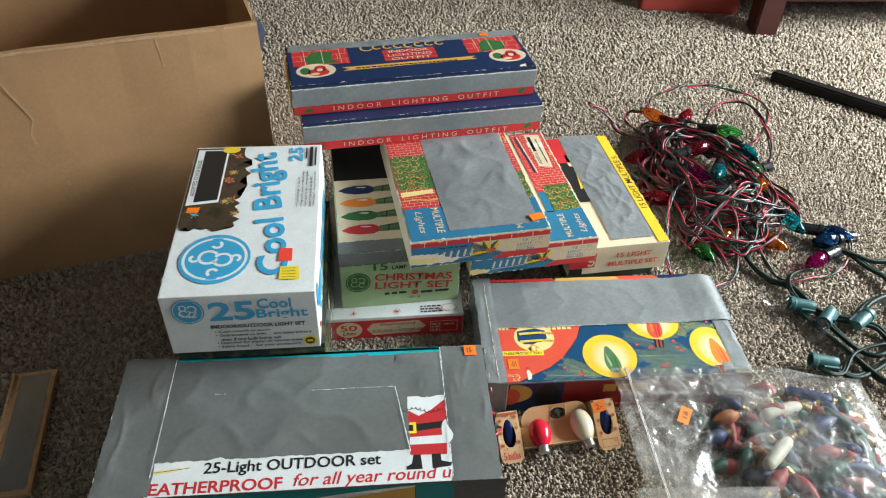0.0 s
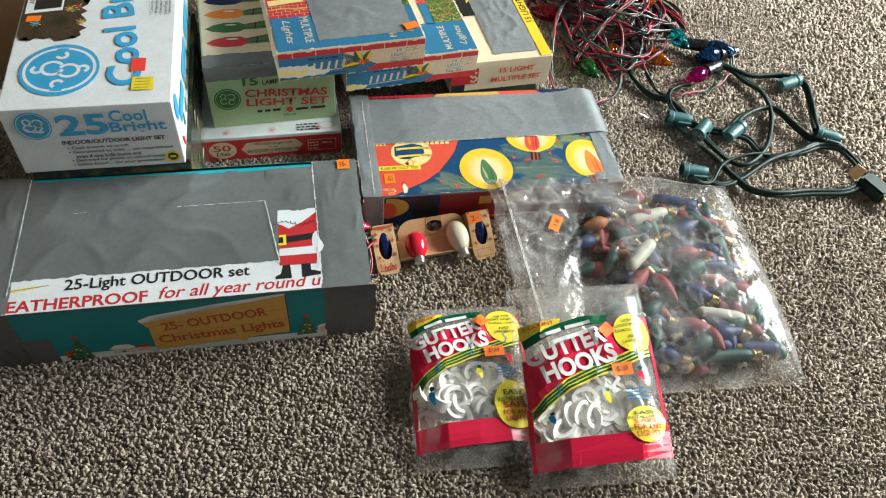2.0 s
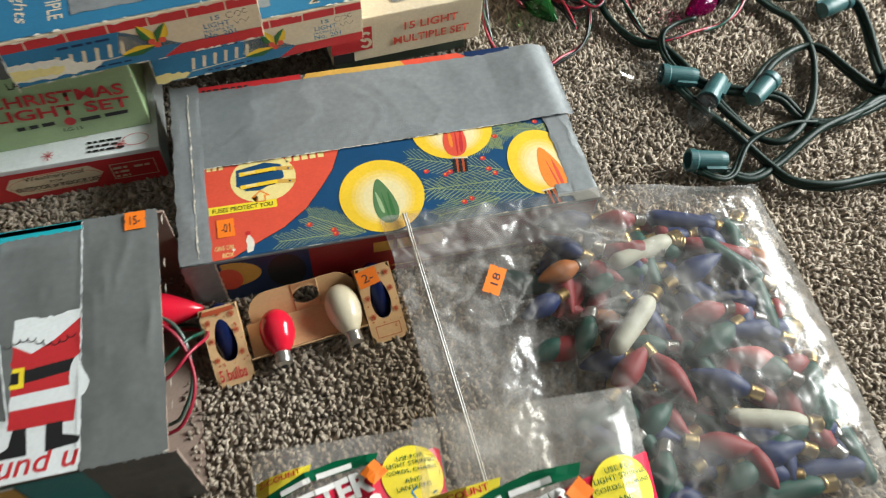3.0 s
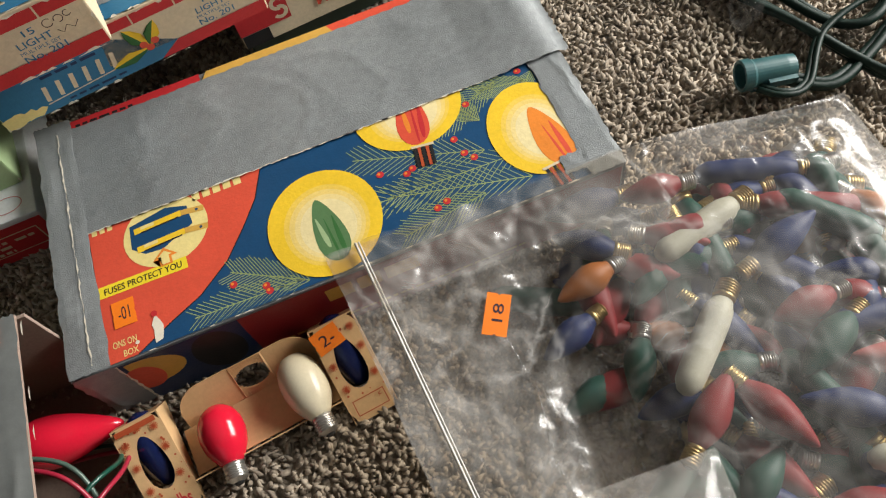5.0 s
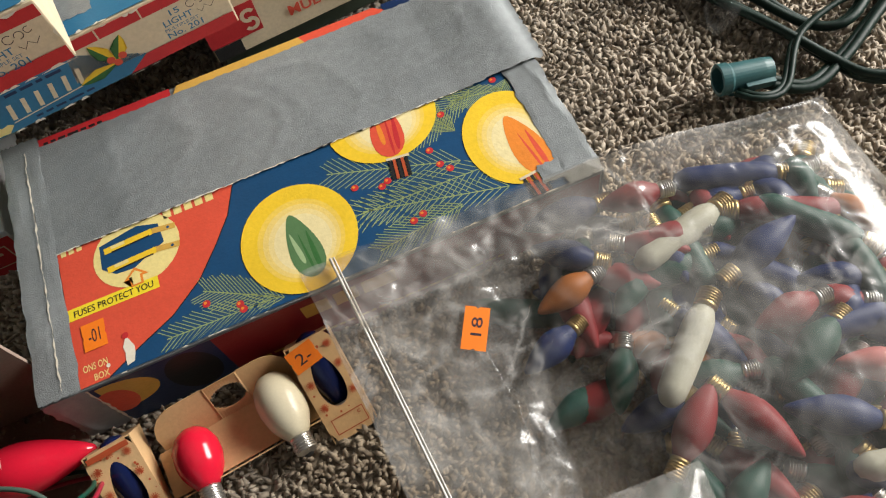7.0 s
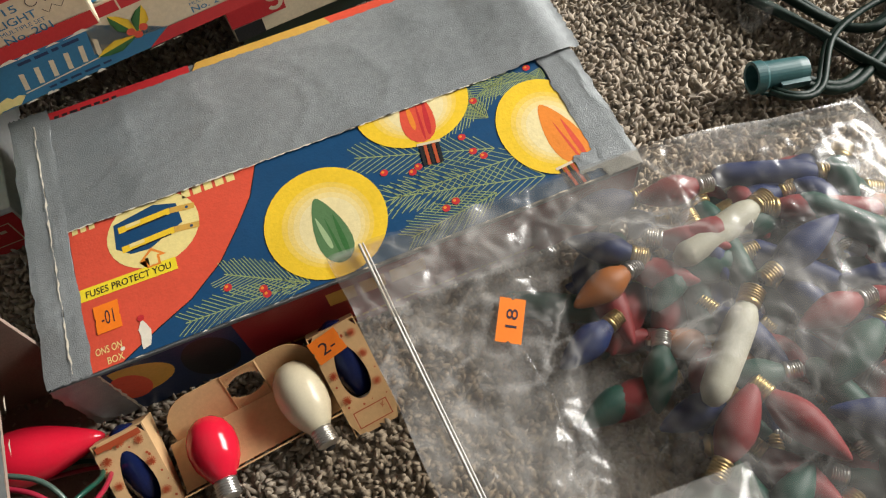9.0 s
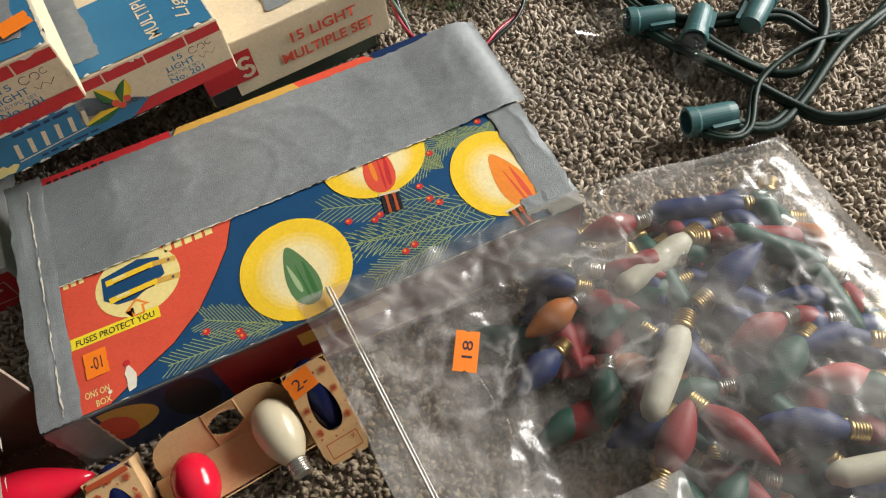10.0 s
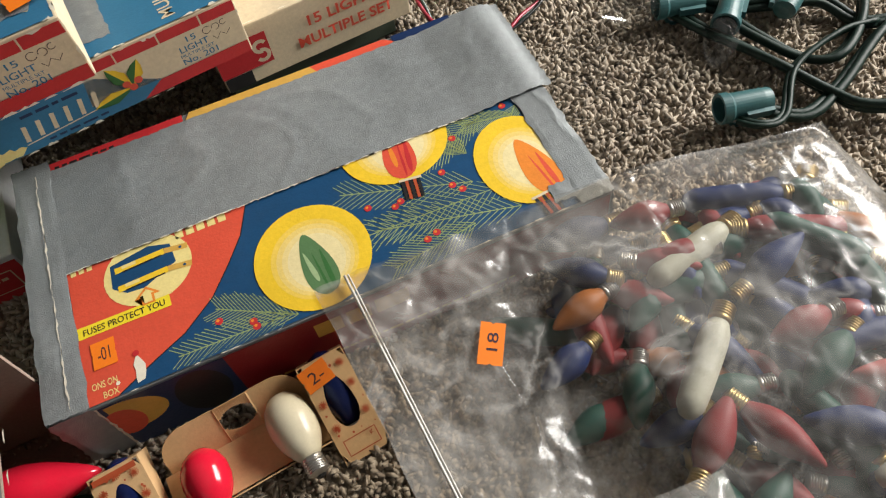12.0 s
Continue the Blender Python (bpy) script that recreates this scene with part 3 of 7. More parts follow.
def cool_bright_box():
    L, W, H = 0.1576, 0.2759, 0.0831
    ob = carton("light_set_box", -0.3654, -0.081, 0.1266, L, W, 0.1027, H, WHITE, "white glossy light set box with blue lettering and a tree photo", seed=1.0)
    t, f, r = on_top(H), on_front(), on_right(L)
    rnd = random.Random(7)
    k = 0.112
    right = []
    while k < 0.268:
        right.append((0.066 + rnd.uniform(-0.006, 0.008), k))
        k += 0.006
    outline = [(0.002, 0.115)] + [(0.006 + 0.005 * q, 0.103 + rnd.uniform(0, 0.012)) for q in range(12)] + right + [(0.062, 0.272), (0.002, 0.272)]
    tree = mat("dark_tree_photo", (0.055, 0.038, 0.022), 0.4, vary=0.6, scale=180, stain=(0.012, 0.016, 0.008), stain_amount=0.9)
    art(ob, t, [(tree, 1, outline)], "tree_photo", "dark photo of a lit Christmas tree")
    sparks = []
    for col, n in ((GOLD, 9), (RED, 6), (GREEN, 5), (CYAN, 3)):
        for _ in range(n):
            x, y = rnd.uniform(0.008, 0.064), rnd.uniform(0.118, 0.26)
            if 0.004 < x < 0.042 and y > 0.15:
                continue
            for a in range(0, 180, 45):
                d = (math.cos(radians(a + 20)) * 0.006, math.sin(radians(a + 20)) * 0.006)
                sparks.append((BUTTER if a % 90 else col, 2, line((x - d[0], y - d[1]), (x + d[0], y + d[1]), 0.0007)))
            sparks.append((col, 3, disc(x, y, 0.0028, 0.002, 10)))
    art(ob, t, sparks, "printed_lamp")
    art(ob, t, [(WHITE, 3, [(0.0045, 0.152), (0.0415, 0.157), (0.0425, 0.268), (0.0045, 0.268)]), (BLACK, 4, [(0.0125, 0.158), (0.0395, 0.162), (0.040, 0.266), (0.0125, 0.266)]), (YELLOW, 5, disc(0.045, 0.267, 0.011, 0.0075))], "window_panel", "white edged black window panel")
    write(ob, "ASSORTED COLOR BULBS", t, 0.0115, 0.170, 0.075, 0.005, BLACK, 90, 5)
    blue = [(CYAN, 1, disc(0.050, 0.057, 0.0375, 0.040)), (WHITE, 2, arc(0.050, 0.057, 0.0325, 100, 260, 0.0022)), (WHITE, 2, arc(0.050, 0.057, 0.0325, -80, 80, 0.0022)), (WHITE, 2, arc(0.050, 0.057, 0.034, 0, 360, 0.0009, 40))]
    for x, y, rr, a0, a1 in ((0.043, 0.059, 0.0100, 30, 345), (0.0585, 0.0545, 0.0095, -165, 150), (0.050, 0.0795, 0.0050, 200, 420), (0.050, 0.0345, 0.0050, 20, 240), (0.0285, 0.0575, 0.0045, 110, 330), (0.0720, 0.0565, 0.0045, -70, 150)):
        blue.append((WHITE, 3, arc(x, y, rr, a0, a1, 0.0036)))
    art(ob, t, blue, "round_emblem", "round blue emblem with white scrolls")
    write(ob, "Cool Bright", t, 0.1400, 0.031, 0.232, 0.043, CYAN, 97, 2, 0.035)
    write(ob, "25", t, 0.1355, 0.238, 0.031, 0.017, CYAN, 90, 2, 0.03)
    art(ob, t, [(BLACK, 2, rect(0.1385, 0.243, 0.1405, 0.268)), (BLACK, 2, rect(0.1435, 0.226, 0.1475, 0.270)), (BLACK, 2, rect(0.150, 0.228, 0.152, 0.268))], "small_print")
    for k, s in enumerate(("• Cool enough to touch", "• Designed for plastic or natural trees", "• Guaranteed to light ... set stays lighted", "   even if one bulb burns out", "• Safety fused ... for your protection")):
        write(ob, s.strip(), t, 0.1345 + 0.0047 * k, 0.143, 0.06 + 0.012 * (k in (1, 2, 4)), 0.0036, BLACK, 90, 2, 0.02)
    art(ob, t, [(TAGRED, 6, [(0.1175, 0.049), (0.1315, 0.048), (0.1315, 0.069), (0.1175, 0.0695)])], "price_tag", "red price sticker")
    art(ob, t, [(TAG, 6, [(0.007, 0.138), (0.021, 0.138), (0.022, 0.148), (0.008, 0.148)])], "price_tag", "orange price sticker")
    art(ob, t, [(TAGYEL, 6, [(0.1195, 0.020), (0.141, 0.019), (0.140, 0.0385), (0.120, 0.040)])], "price_tag", "yellow price sticker")
    art(ob, t, [(INK, 7, [rect(0.1225, 0.0225 + 0.0045 * k, 0.1365, 0.0231 + 0.0045 * k) for k in range(4)])], "sticker_print")
    front = [(CYAN, 1, disc(0.0265, 0.0625, 0.0165, 0.0175)), (WHITE, 2, arc(0.0265, 0.0625, 0.0148, 0, 360, 0.0007, 32, 0.0158))]
    for x, y, rr, a0, a1 in ((0.022, 0.060, 0.004, 30, 330), (0.031, 0.066, 0.004, -150, 150), (0.031, 0.058, 0.0035, 20, 330), (0.022, 0.068, 0.003, -60, 240), (0.0265, 0.0625, 0.007, 200, 380)):
        front.append((WHITE, 3, arc(x, y, rr * 1.1, a0, a1, 0.0017)))
    front += [(TAGYEL, 1, disc(0.147, 0.0115, 0.0075)), (BLACK, 2, disc(0.147, 0.0115, 0.0052)), (TAGYEL, 3, rect(0.144, 0.010, 0.150, 0.0130))]
    art(ob, f, front, "round_emblem")
    write(ob, "25", f, 0.047, 0.0475, 0.047, 0.027, CYAN, 0, 2, 0.04)
    write(ob, "Cool", f, 0.097, 0.0625, 0.035, 0.0145, CYAN, 0, 2, 0.03)
    write(ob, "Bright", f, 0.095, 0.0455, 0.053, 0.0165, CYAN, 0, 2, 0.03)
    write(ob, "INDOOR/OUTDOOR LIGHT SET", f, 0.046, 0.0362, 0.098, 0.0054, BLACK, 0, 2, 0.045)
    for k, s in enumerate(("• Cool enough to touch", "• Guaranteed to light ... set stays lighted", "even if one bulb burns out", "• Designed for plastic or natural trees", "• Safety fused ... for your protection")):
        write(ob, s, f, 0.049 + 0.005 * (k == 2), 0.0285 - 0.0058 * k, (0.058, 0.100, 0.063, 0.090, 0.088)[k], 0.0048, BLACK, 0, 2, 0.025)
    side = [(CYAN, 1, text_bars(0.03, 0.028, 0.2, 0.035, 1, 5, 0.05)), (CYAN, 1, disc(0.02, 0.06, 0.012, 0.014))]
    for k in range(9):
        side.append((rnd.choice((YELLOW, RED, CYAN, GREEN)), 2, drop(0.02 + 0.028 * k, 0.015 + 0.005 * (k % 2), 0.018, 0.008, rnd.uniform(-1, 1))))
    art(ob, r, side, "side_print")
    worn_edges(ob, t, edges_of(L, W), PALE, 3, 0.12, 0.0009)


def light_packet_below():
    """The packets that the white box stands on."""
    m = pose(-0.3654, -0.081, 0, 0, 0, math.degrees(0.1266))
    ob = thing("light_packet", m @ pose(0.004, 0.005, 0), "dark film-wrapped light set box under a white box", "box")
    part("body", soft_box(0.158, 0.262, 0.1015, wobble=0.001, seed=9.0), mat("dark_wrapped_lights", (0.03, 0.04, 0.03), 0.25, vary=0.6, scale=120, stain=(0.3, 0.25, 0.05), stain_amount=0.6), ob)
    r = random.Random(2)
    items = []
    for _ in range(26):
        items.append((r.choice((YELLOW, RED, GREEN, CREAM, BLACK)), 2, drop(r.uniform(0.01, 0.25), r.uniform(0.012, 0.09), 0.018, 0.008, r.uniform(0, 3))))
    art(ob, on_right(0.158), items, "printed_lamp")
    film_sheet(ob, on_right(0.1585), 0.002, 0.003, 0.26, 0.1, CLEAR, "film_wrap", "clear wrapping film", amp=0.003, layer=6, seed=4.0)


BOARD = mat("bare_grey_board", (0.27, 0.20, 0.16), 0.85, vary=0.15, scale=60, grain=0.15)


def outdoor_box():
    L, W, H = 0.3921, 0.1725, 0.0858
    ob = thing("light_set_box", pose(-0.3983, -0.2501, 0.0, 0, 0, math.degrees(0.1158)), "long grey taped outdoor light set box with an open end", "box")
    # walls of board, open at the end that shows a bulb and wires
    for n, q in (("bottom", (0, 0, 0, L, W, 0.002)), ("front_wall", (0, 0, 0.002, L, 0.002, H - 0.002)), ("back_wall", (0, W - 0.002, 0.002, L, W, H - 0.002)), ("end_wall", (0, 0.002, 0.002, 0.002, W - 0.002, H - 0.002)), ("top_panel", (0, 0, H - 0.002, L - 0.004, W, H))):
        bm = bmesh.new()
        slab(bm, *q)
        part(n, bm, BOARD, ob)
    t, f = on_top(H), on_front()
    art(ob, f, [(TEAL, 1, rect(0.002, 0.001, L - 0.001, H - 0.001)), (WHITE, 2, [(0.07, 0.001), (L - 0.05, 0.001), (L - 0.05, 0.014), (0.31, 0.012), (0.17, 0.005), (0.10, 0.012), (0.07, 0.010)])], "front_print")
    plaque = [(0.163, 0.060), (0.168, 0.060), (0.175, 0.066), (0.235, 0.076), (0.295, 0.0835), (0.3035, 0.083), (0.3045, 0.016), (0.262, 0.013), (0.258, 0.006), (0.250, 0.012), (0.176, 0.006), (0.171, 0.012), (0.171, 0.045)]
    art(ob, f, [(BLACK, 2, [(x + 0.001, y - 0.0008) for x, y in plaque]), (GOLD, 3, plaque), (RUST, 4, line((0.172, 0.030), (0.304, 0.040), 0.0004)), (RUST, 4, line((0.172, 0.048), (0.304, 0.058), 0.0004)), (WHITE, 4, [(0.163, 0.060), (0.175, 0.066), (0.235, 0.076), (0.304, 0.0838), (0.304, 0.081), (0.28, 0.0785), (0.272, 0.075), (0.24, 0.0735), (0.2, 0.066), (0.19, 0.066), (0.178, 0.0615), (0.166, 0.055)])], "plaque_print", "yellow board with snow on it")
    write(ob, "25- OUTDOOR", f, 0.184, 0.0385, 0.102, 0.0145, RUST, 6.2, 5, 0.035)
    write(ob, "Christmas Lights", f, 0.177, 0.0125, 0.124, 0.0185, RUST, 4.4, 5, 0.035)
    r = random.Random(5)
    for cx, y0, s in ((0.3215, 0.008, 1.0), (0.1, 0.001, 1.15)):
        tri = [(cx - 0.011 * s, y0), (cx + 0.011 * s, y0), (cx + 0.007 * s, y0 + 0.012 * s), (cx + 0.008 * s, y0 + 0.013 * s), (cx + 0.0015, y0 + 0.034 * s), (cx - 0.006 * s, y0 + 0.016 * s)]
        items = [(GREEN, 3, tri), (RED, 4, disc(cx + 0.001, y0 + 0.034 * s, 0.0028, n=8))]
        for _ in range(12):
            items.append((r.choice((WHITE, RED, YELLOW, CYAN)), 4, disc(cx + r.uniform(-0.006, 0.006), y0 + 0.003 + r.uniform(0, 0.017) * s, 0.0012, n=8)))
        art(ob, f, items, "printed_tree")
    art(ob, f, [(RUST, 3, rect(0.086, 0.006, 0.094, 0.018)), (CREAM, 3, rect(0.130, 0.006, 0.150, 0.015)), (WHITE, 4, [(0.127, 0.014), (0.153, 0.014), (0.147, 0.021), (0.133, 0.021)]), (CREAM, 3, rect(0.153, 0.007, 0.166, 0.014)), (RED, 4, [(0.151, 0.0135), (0.168, 0.0135), (0.165, 0.018), (0.154, 0.018)]), (GREEN, 4, disc(0.140, 0.009, 0.002)), (CREAM, 3, rect(0.333, 0.010, 0.340, 0.02)), (WHITE, 4, [(0.331, 0.019), (0.341, 0.021), (0.341, 0.025), (0.336, 0.024)])], "printed_village")
    # tape over the top, the ends and the corners
    art(ob, t, [(WHITE, 1, rect(0.051, 0.0, L - 0.05, 0.046)), (TURQ, 1, rect(0.052, W - 0.009, 0.343, W - 0.0005)), (TURQ, 1, rect(0.052, W - 0.004, 0.343, W))], "top_print")
    film_sheet(ob, t, 0.0535, 0.0375, 0.301, 0.1655, SILVER, label="smooth grey tape with soft wrinkles", amp=0.0015, scale=10, layer=3, seed=1.0, nx=60, ny=36)
    film_sheet(ob, t, 0.2895, 0.102, 0.342, 0.1650, SILVER, amp=0.0012, scale=13, layer=2, seed=2.0)
    film_sheet(ob, t, 0.0, 0.0005, 0.0545, W, SILVER, amp=0.0010, scale=14, layer=5, seed=3.0)
    film_sheet(ob, t, 0.3405, -0.001, L - 0.0035, W, SILVER, amp=0.0010, scale=14, layer=5, seed=5.0)
    # tape on the front: a darker grey holds that side's shade
    film_sheet(ob, f, 0.3415, 0.0005, L + 0.0005, H + 0.001, SHADEDTAPE, label="grey tape on the front, shade put into its colour", amp=0.0006, layer=6, seed=6.0)
    film_sheet(ob, f, 0.0, 0.0005, 0.0545, H, SHADEDTAPE, amp=0.0006, layer=6, seed=7.0)
    film_sheet(ob, f, 0.05, 0.0005, 0.0795, 0.043, SHADEDTAPE, amp=0.0006, layer=5, seed=8.0)
    art(ob, t, [(WHITE, 16, jag(rect(0.0525, 0.02, 0.0533, 0.168), 0.0004, 0.003, 3)), (WHITE, 16, jag(rect(0.3405, 0.004, 0.3413, 0.17), 0.0004, 0.003, 4)), (WHITE, 15, jag(rect(0.10, 0.1172, 0.288, 0.1176), 0.0003, 0.004, 5)), (WHITE, 15, jag([(0.2885, 0.1175), (0.2893, 0.1175), (0.3018, 0.034), (0.301, 0.034)], 0.0003, 0.004, 6))], "tape_edge")
    write(ob, "25-Light OUTDOOR set", t, 0.102, 0.0185, 0.170, 0.0165, BLACK, 0, 6, 0.02)
    write(ob, "EATHERPROOF", t, 0.054, 0.0015, 0.124, 0.013, RED, 0, 4, 0.03)
    write(ob, "for all year round u", t, 0.188, -0.001, 0.152, 0.018, RED, 0, 4, 0.012, shear=0.25)
    art(ob, t, [(BUTTER, 3, [(0.053, 0.028), (0.075, 0.030), (0.09, 0.0305), (0.075, 0.027), (0.053, 0.024)]), (BLACK, 4, line((0.053, 0.0262), (0.088, 0.0298), 0.0005))], "printed_ray")
    # plain coloured patches of the picture under the tape
    art(ob, t, [(WHITE, 2, [(0.291, 0.1035), (0.3405, 0.104), (0.3405, 0.012), (0.297, 0.010)]), (RED, 3, [(0.300, 0.086), (0.312, 0.078), (0.325, 0.085), (0.3405, 0.098), (0.3405, 0.052), (0.299, 0.052)]), (BLACK, 4, [(0.297, 0.0665), (0.3395, 0.0705), (0.3395, 0.0625), (0.297, 0.058)]), (TAGYEL, 5, rect(0.2975, 0.0565, 0.3085, 0.070)), (BLACK, 6, rect(0.3005, 0.0595, 0.3055, 0.067)), (WHITE, 5, [(0.3, 0.043), (0.339, 0.043), (0.339, 0.053), (0.299, 0.052)]), (RED, 4, [(0.301, 0.031), (0.337, 0.030), (0.338, 0.043), (0.3, 0.043)]), (BLACK, 5, [(0.2965, 0.0145), (0.312, 0.0145), (0.311, 0.031), (0.304, 0.031), (0.302, 0.021), (0.2965, 0.018)]), (BLACK, 5, [(0.322, 0.0145), (0.3405, 0.0165), (0.3405, 0.020), (0.331, 0.023), (0.331, 0.031), (0.322, 0.031)]), (WHITE, 6, disc(0.340, 0.058, 0.006, 0.014))], "printed_patch", "red, white and black printed patches")
    scal = []
    for k in range(9):
        scal += arc(0.298 + 0.0046 * k, 0.0865 + 0.003 * math.sin(k * 0.8), 0.0024, 180, 360, 0.0007, 8)
    art(ob, t, [(BLACK, 6, scal)], "printed_patch")
    price_tag(ob, t, 0.368, 0.1565, 0.0135, 0.0145, 0, "15-", 17)
    worn_edges(ob, t, edges_of(L, W), PALE, 8, 0.18, 0.001)
    return ob


def sprig(x, y, a, length, width, n, items, col, seed, layer=3):
    """A pine sprig: a stem with needles on both sides."""
    d = Vector((math.cos(a), math.sin(a)))
    r = random.Random(seed)
    items.append((col, layer, line((x, y), (x + d.x * length, y + d.y * length), 0.0006)))
    for k in range(n):
        t = k / n
        l = width * (0.35 + 0.65 * math.sin(math.pi * min(1, 0.15 + t * 0.8))) * r.uniform(0.85, 1.1)
        for s in (-1, 1):
            b = a + s * radians(38)
            px, py = x + d.x * length * t, y + d.y * length * t
            items.append((col, layer, line((px, py), (px + math.cos(b) * l, py + math.sin(b) * l), 0.00042)))


def clip_items(items, u0, v0, u1, v1):
    """Keep what lies inside the panel."""
    out = []
    for m, l, s in items:
        for p in (s if isinstance(s[0], list) else [s]):
            q = [(min(max(x, u0), u1), min(max(y, v0), v1)) for x, y in p]
            area = abs(sum(a[0] * b[1] - b[0] * a[1] for a, b in zip(q, q[1:] + q[:1])))
            if area > 1e-8:
                clean = [c for k, c in enumerate(q) if math.dist(c, q[k - 1]) > 1e-6]
                if len(clean) > 2:
                    out.append((m, l, clean))
    return out


GLOW = [paper("glow_%s" % "abcdefg"[k], [a + (b - a) * max(0, (k - 2.3)) / 3.7 for a, b in zip((0.82, 0.54, 0.03), (0.80, 0.68, 0.36))] if k > 1 else (0.82, 0.54, 0.03), 0.45) for k in range(7)]
WINE = paper("dark_red_ink", (0.24, 0.012, 0.016), 0.45)
NEEDLE = paper("needle_ink", (0.33, 0.40, 0.15), 0.5)


def tree_lamp_box():
    L, W, H = 0.31, 0.1723, 0.0523
    ob = carton("light_set_box", -0.0218, -0.0623, 0.1098, L, W, 0.0, H, TAPE, "red and navy light box with painted lamps and grey tape", seed=3.0, wobble=0.0004)
    t, f, r = on_top(H), on_front(), on_right(L)
    U0, V0, U1, V1 = 0.0205, 0.0008, 0.2925, 0.0865
    items = [(DEEP, 1, rect(U0, V0, U1, V1)), (SCARLET, 2, [(U0, V0), (0.036, V0), (0.0385, 0.002), (0.055, 0.011), (0.074, 0.0200), (0.092, 0.034), (0.1055, 0.051), (0.116, 0.066), (0.1245, 0.0865), (U0, 0.0865)])]
    edge = ribbon([(0.036, V0), (0.055, 0.011), (0.074, 0.0200), (0.092, 0.034), (0.1055, 0.051), (0.116, 0.066), (0.1245, 0.0865)], 0.0006)
    items.append((BLACK, 3, edge))
    needles = []
    for k, (x, y, a, l, w) in enumerate(((0.131, 0.004, 150, 0.045, 0.017), (0.128, 0.006, 178, 0.060, 0.016), (0.245, 0.040, 160, 0.075, 0.020), (0.262, 0.013, 165, 0.080, 0.020), (0.262, 0.030, 178, 0.085, 0.022), (0.268, 0.082, 200, 0.05, 0.018), (0.250, 0.060, 120, 0.030, 0.016), (0.285, 0.075, 170, 0.030, 0.014), (0.235, 0.014, 188, 0.05, 0.018), (0.290, 0.080, 230, 0.03, 0.012))):
        sprig(x, y, radians(a), l, w, 19, needles, NEEDLE, k)
    items += clip_items(needles, U0 + 0.02, V0, U1, V1)
    rr = random.Random(3)
    for x, y in ((0.092, 0.0185), (0.1085, 0.0105), (0.1095, 0.007), (0.186, 0.050), (0.204, 0.046), (0.200, 0.044), (0.232, 0.054), (0.234, 0.043), (0.238, 0.038), (0.214, 0.018), (0.208, 0.016), (0.254, 0.030), (0.247, 0.074), (0.283, 0.083)):
        items += [(RED, 5, disc(x, y, 0.0022, n=10)), (ORANGE, 6, disc(x - 0.0005, y + 0.0006, 0.0009, n=8))]
    lamp = []
    for cx, cy, rx, ry, paint, px, py, a, pl, pw in ((0.1485, 0.0345, 0.032, 0.0338, (PINE, GREEN), 0.1490, 0.029, 0.09, 0.042, 0.018), (0.2150, 0.0875, 0.0325, 0.030, (SCARLET, RED), 0.2150, 0.0805, -0.12, 0.042, 0.019), (0.2765, 0.0420, 0.0265, 0.0325, (ORANGE, SCARLET), 0.2810, 0.034, 0.12, 0.044, 0.019)):
        lamp += [*[(GLOW[k], 7 + k * 0.15, disc(cx + 0.0002 * k, cy - 0.0006 * k, rx * (1 - 0.085 * k), ry * (1 - 0.08 * k), 40)) for k in range(7)], (paint[0], 9, drop(px, py, pl, pw, a)), (paint[1], 9.5, drop(px + 0.0045, py - 0.005, pl * 0.62, pw * 0.16, a - 0.05)), (paint[1], 9.5, drop(px + 0.0005, py - 0.006, pl * 0.66, pw * 0.08, a)), (MINT if paint[0] is PINE else ORANGE, 9.8, drop(px - 0.0035, py - 0.001, pl * 0.5, pw * 0.16, a + 0.06))]
    for x, y, a in ((0.2135, 0.052, -0.15), (0.2755, 0.0085, 0.1)):
        d, n = Vector((math.sin(a), -math.cos(a))), Vector((math.cos(a), math.sin(a)))
        for k in range(5):
            o = n * (k - 2) * 0.0023
            lamp.append((RUST if k % 2 else BLACK, 10, line((x + o.x - d.x * 0.006, y + o.y - d.y * 0.006), (x + o.x + d.x * 0.008, y + o.y + d.y * 0.008), 0.0018)))
        lamp.append((CREAM, 10.5, line((x - n.x * 0.0065 - d.x * 0.006, y - n.y * 0.0065 - d.y * 0.006), (x + n.x * 0.0065 - d.x * 0.006, y + n.y * 0.0065 - d.y * 0.006), 0.0016)))
    items += clip_items(lamp, U0, V0, U1, V1)
    items += [(BUTTER, 4, disc(0.0635, 0.068, 0.0245, 0.0225, 32)), (DEEP, 5, [(0.044, 0.079), (0.066, 0.083), (0.078, 0.079), (0.079, 0.066), (0.066, 0.060), (0.060, 0.057), (0.050, 0.058), (0.043, 0.064)])]
    for k in range(2):
        items += [(YELLOW, 6, line((0.046, 0.0745 - 0.0125 * k), (0.074, 0.0755 - 0.0125 * k), 0.004)), (BLACK, 7, line((0.05, 0.0725 - 0.0125 * k), (0.072, 0.0735 - 0.0125 * k), 0.0009)), (BUTTER, 7, line((0.050, 0.0755 - 0.0125 * k), (0.058, 0.0757 - 0.0125 * k), 0.0022)), (GOLD, 7, line((0.074, 0.0755 - 0.0125 * k), (0.087, 0.0735 - 0.0125 * k), 0.0036)), (DEEP, 8, disc(0.083, 0.0740 - 0.0125 * k, 0.0009, n=8))]
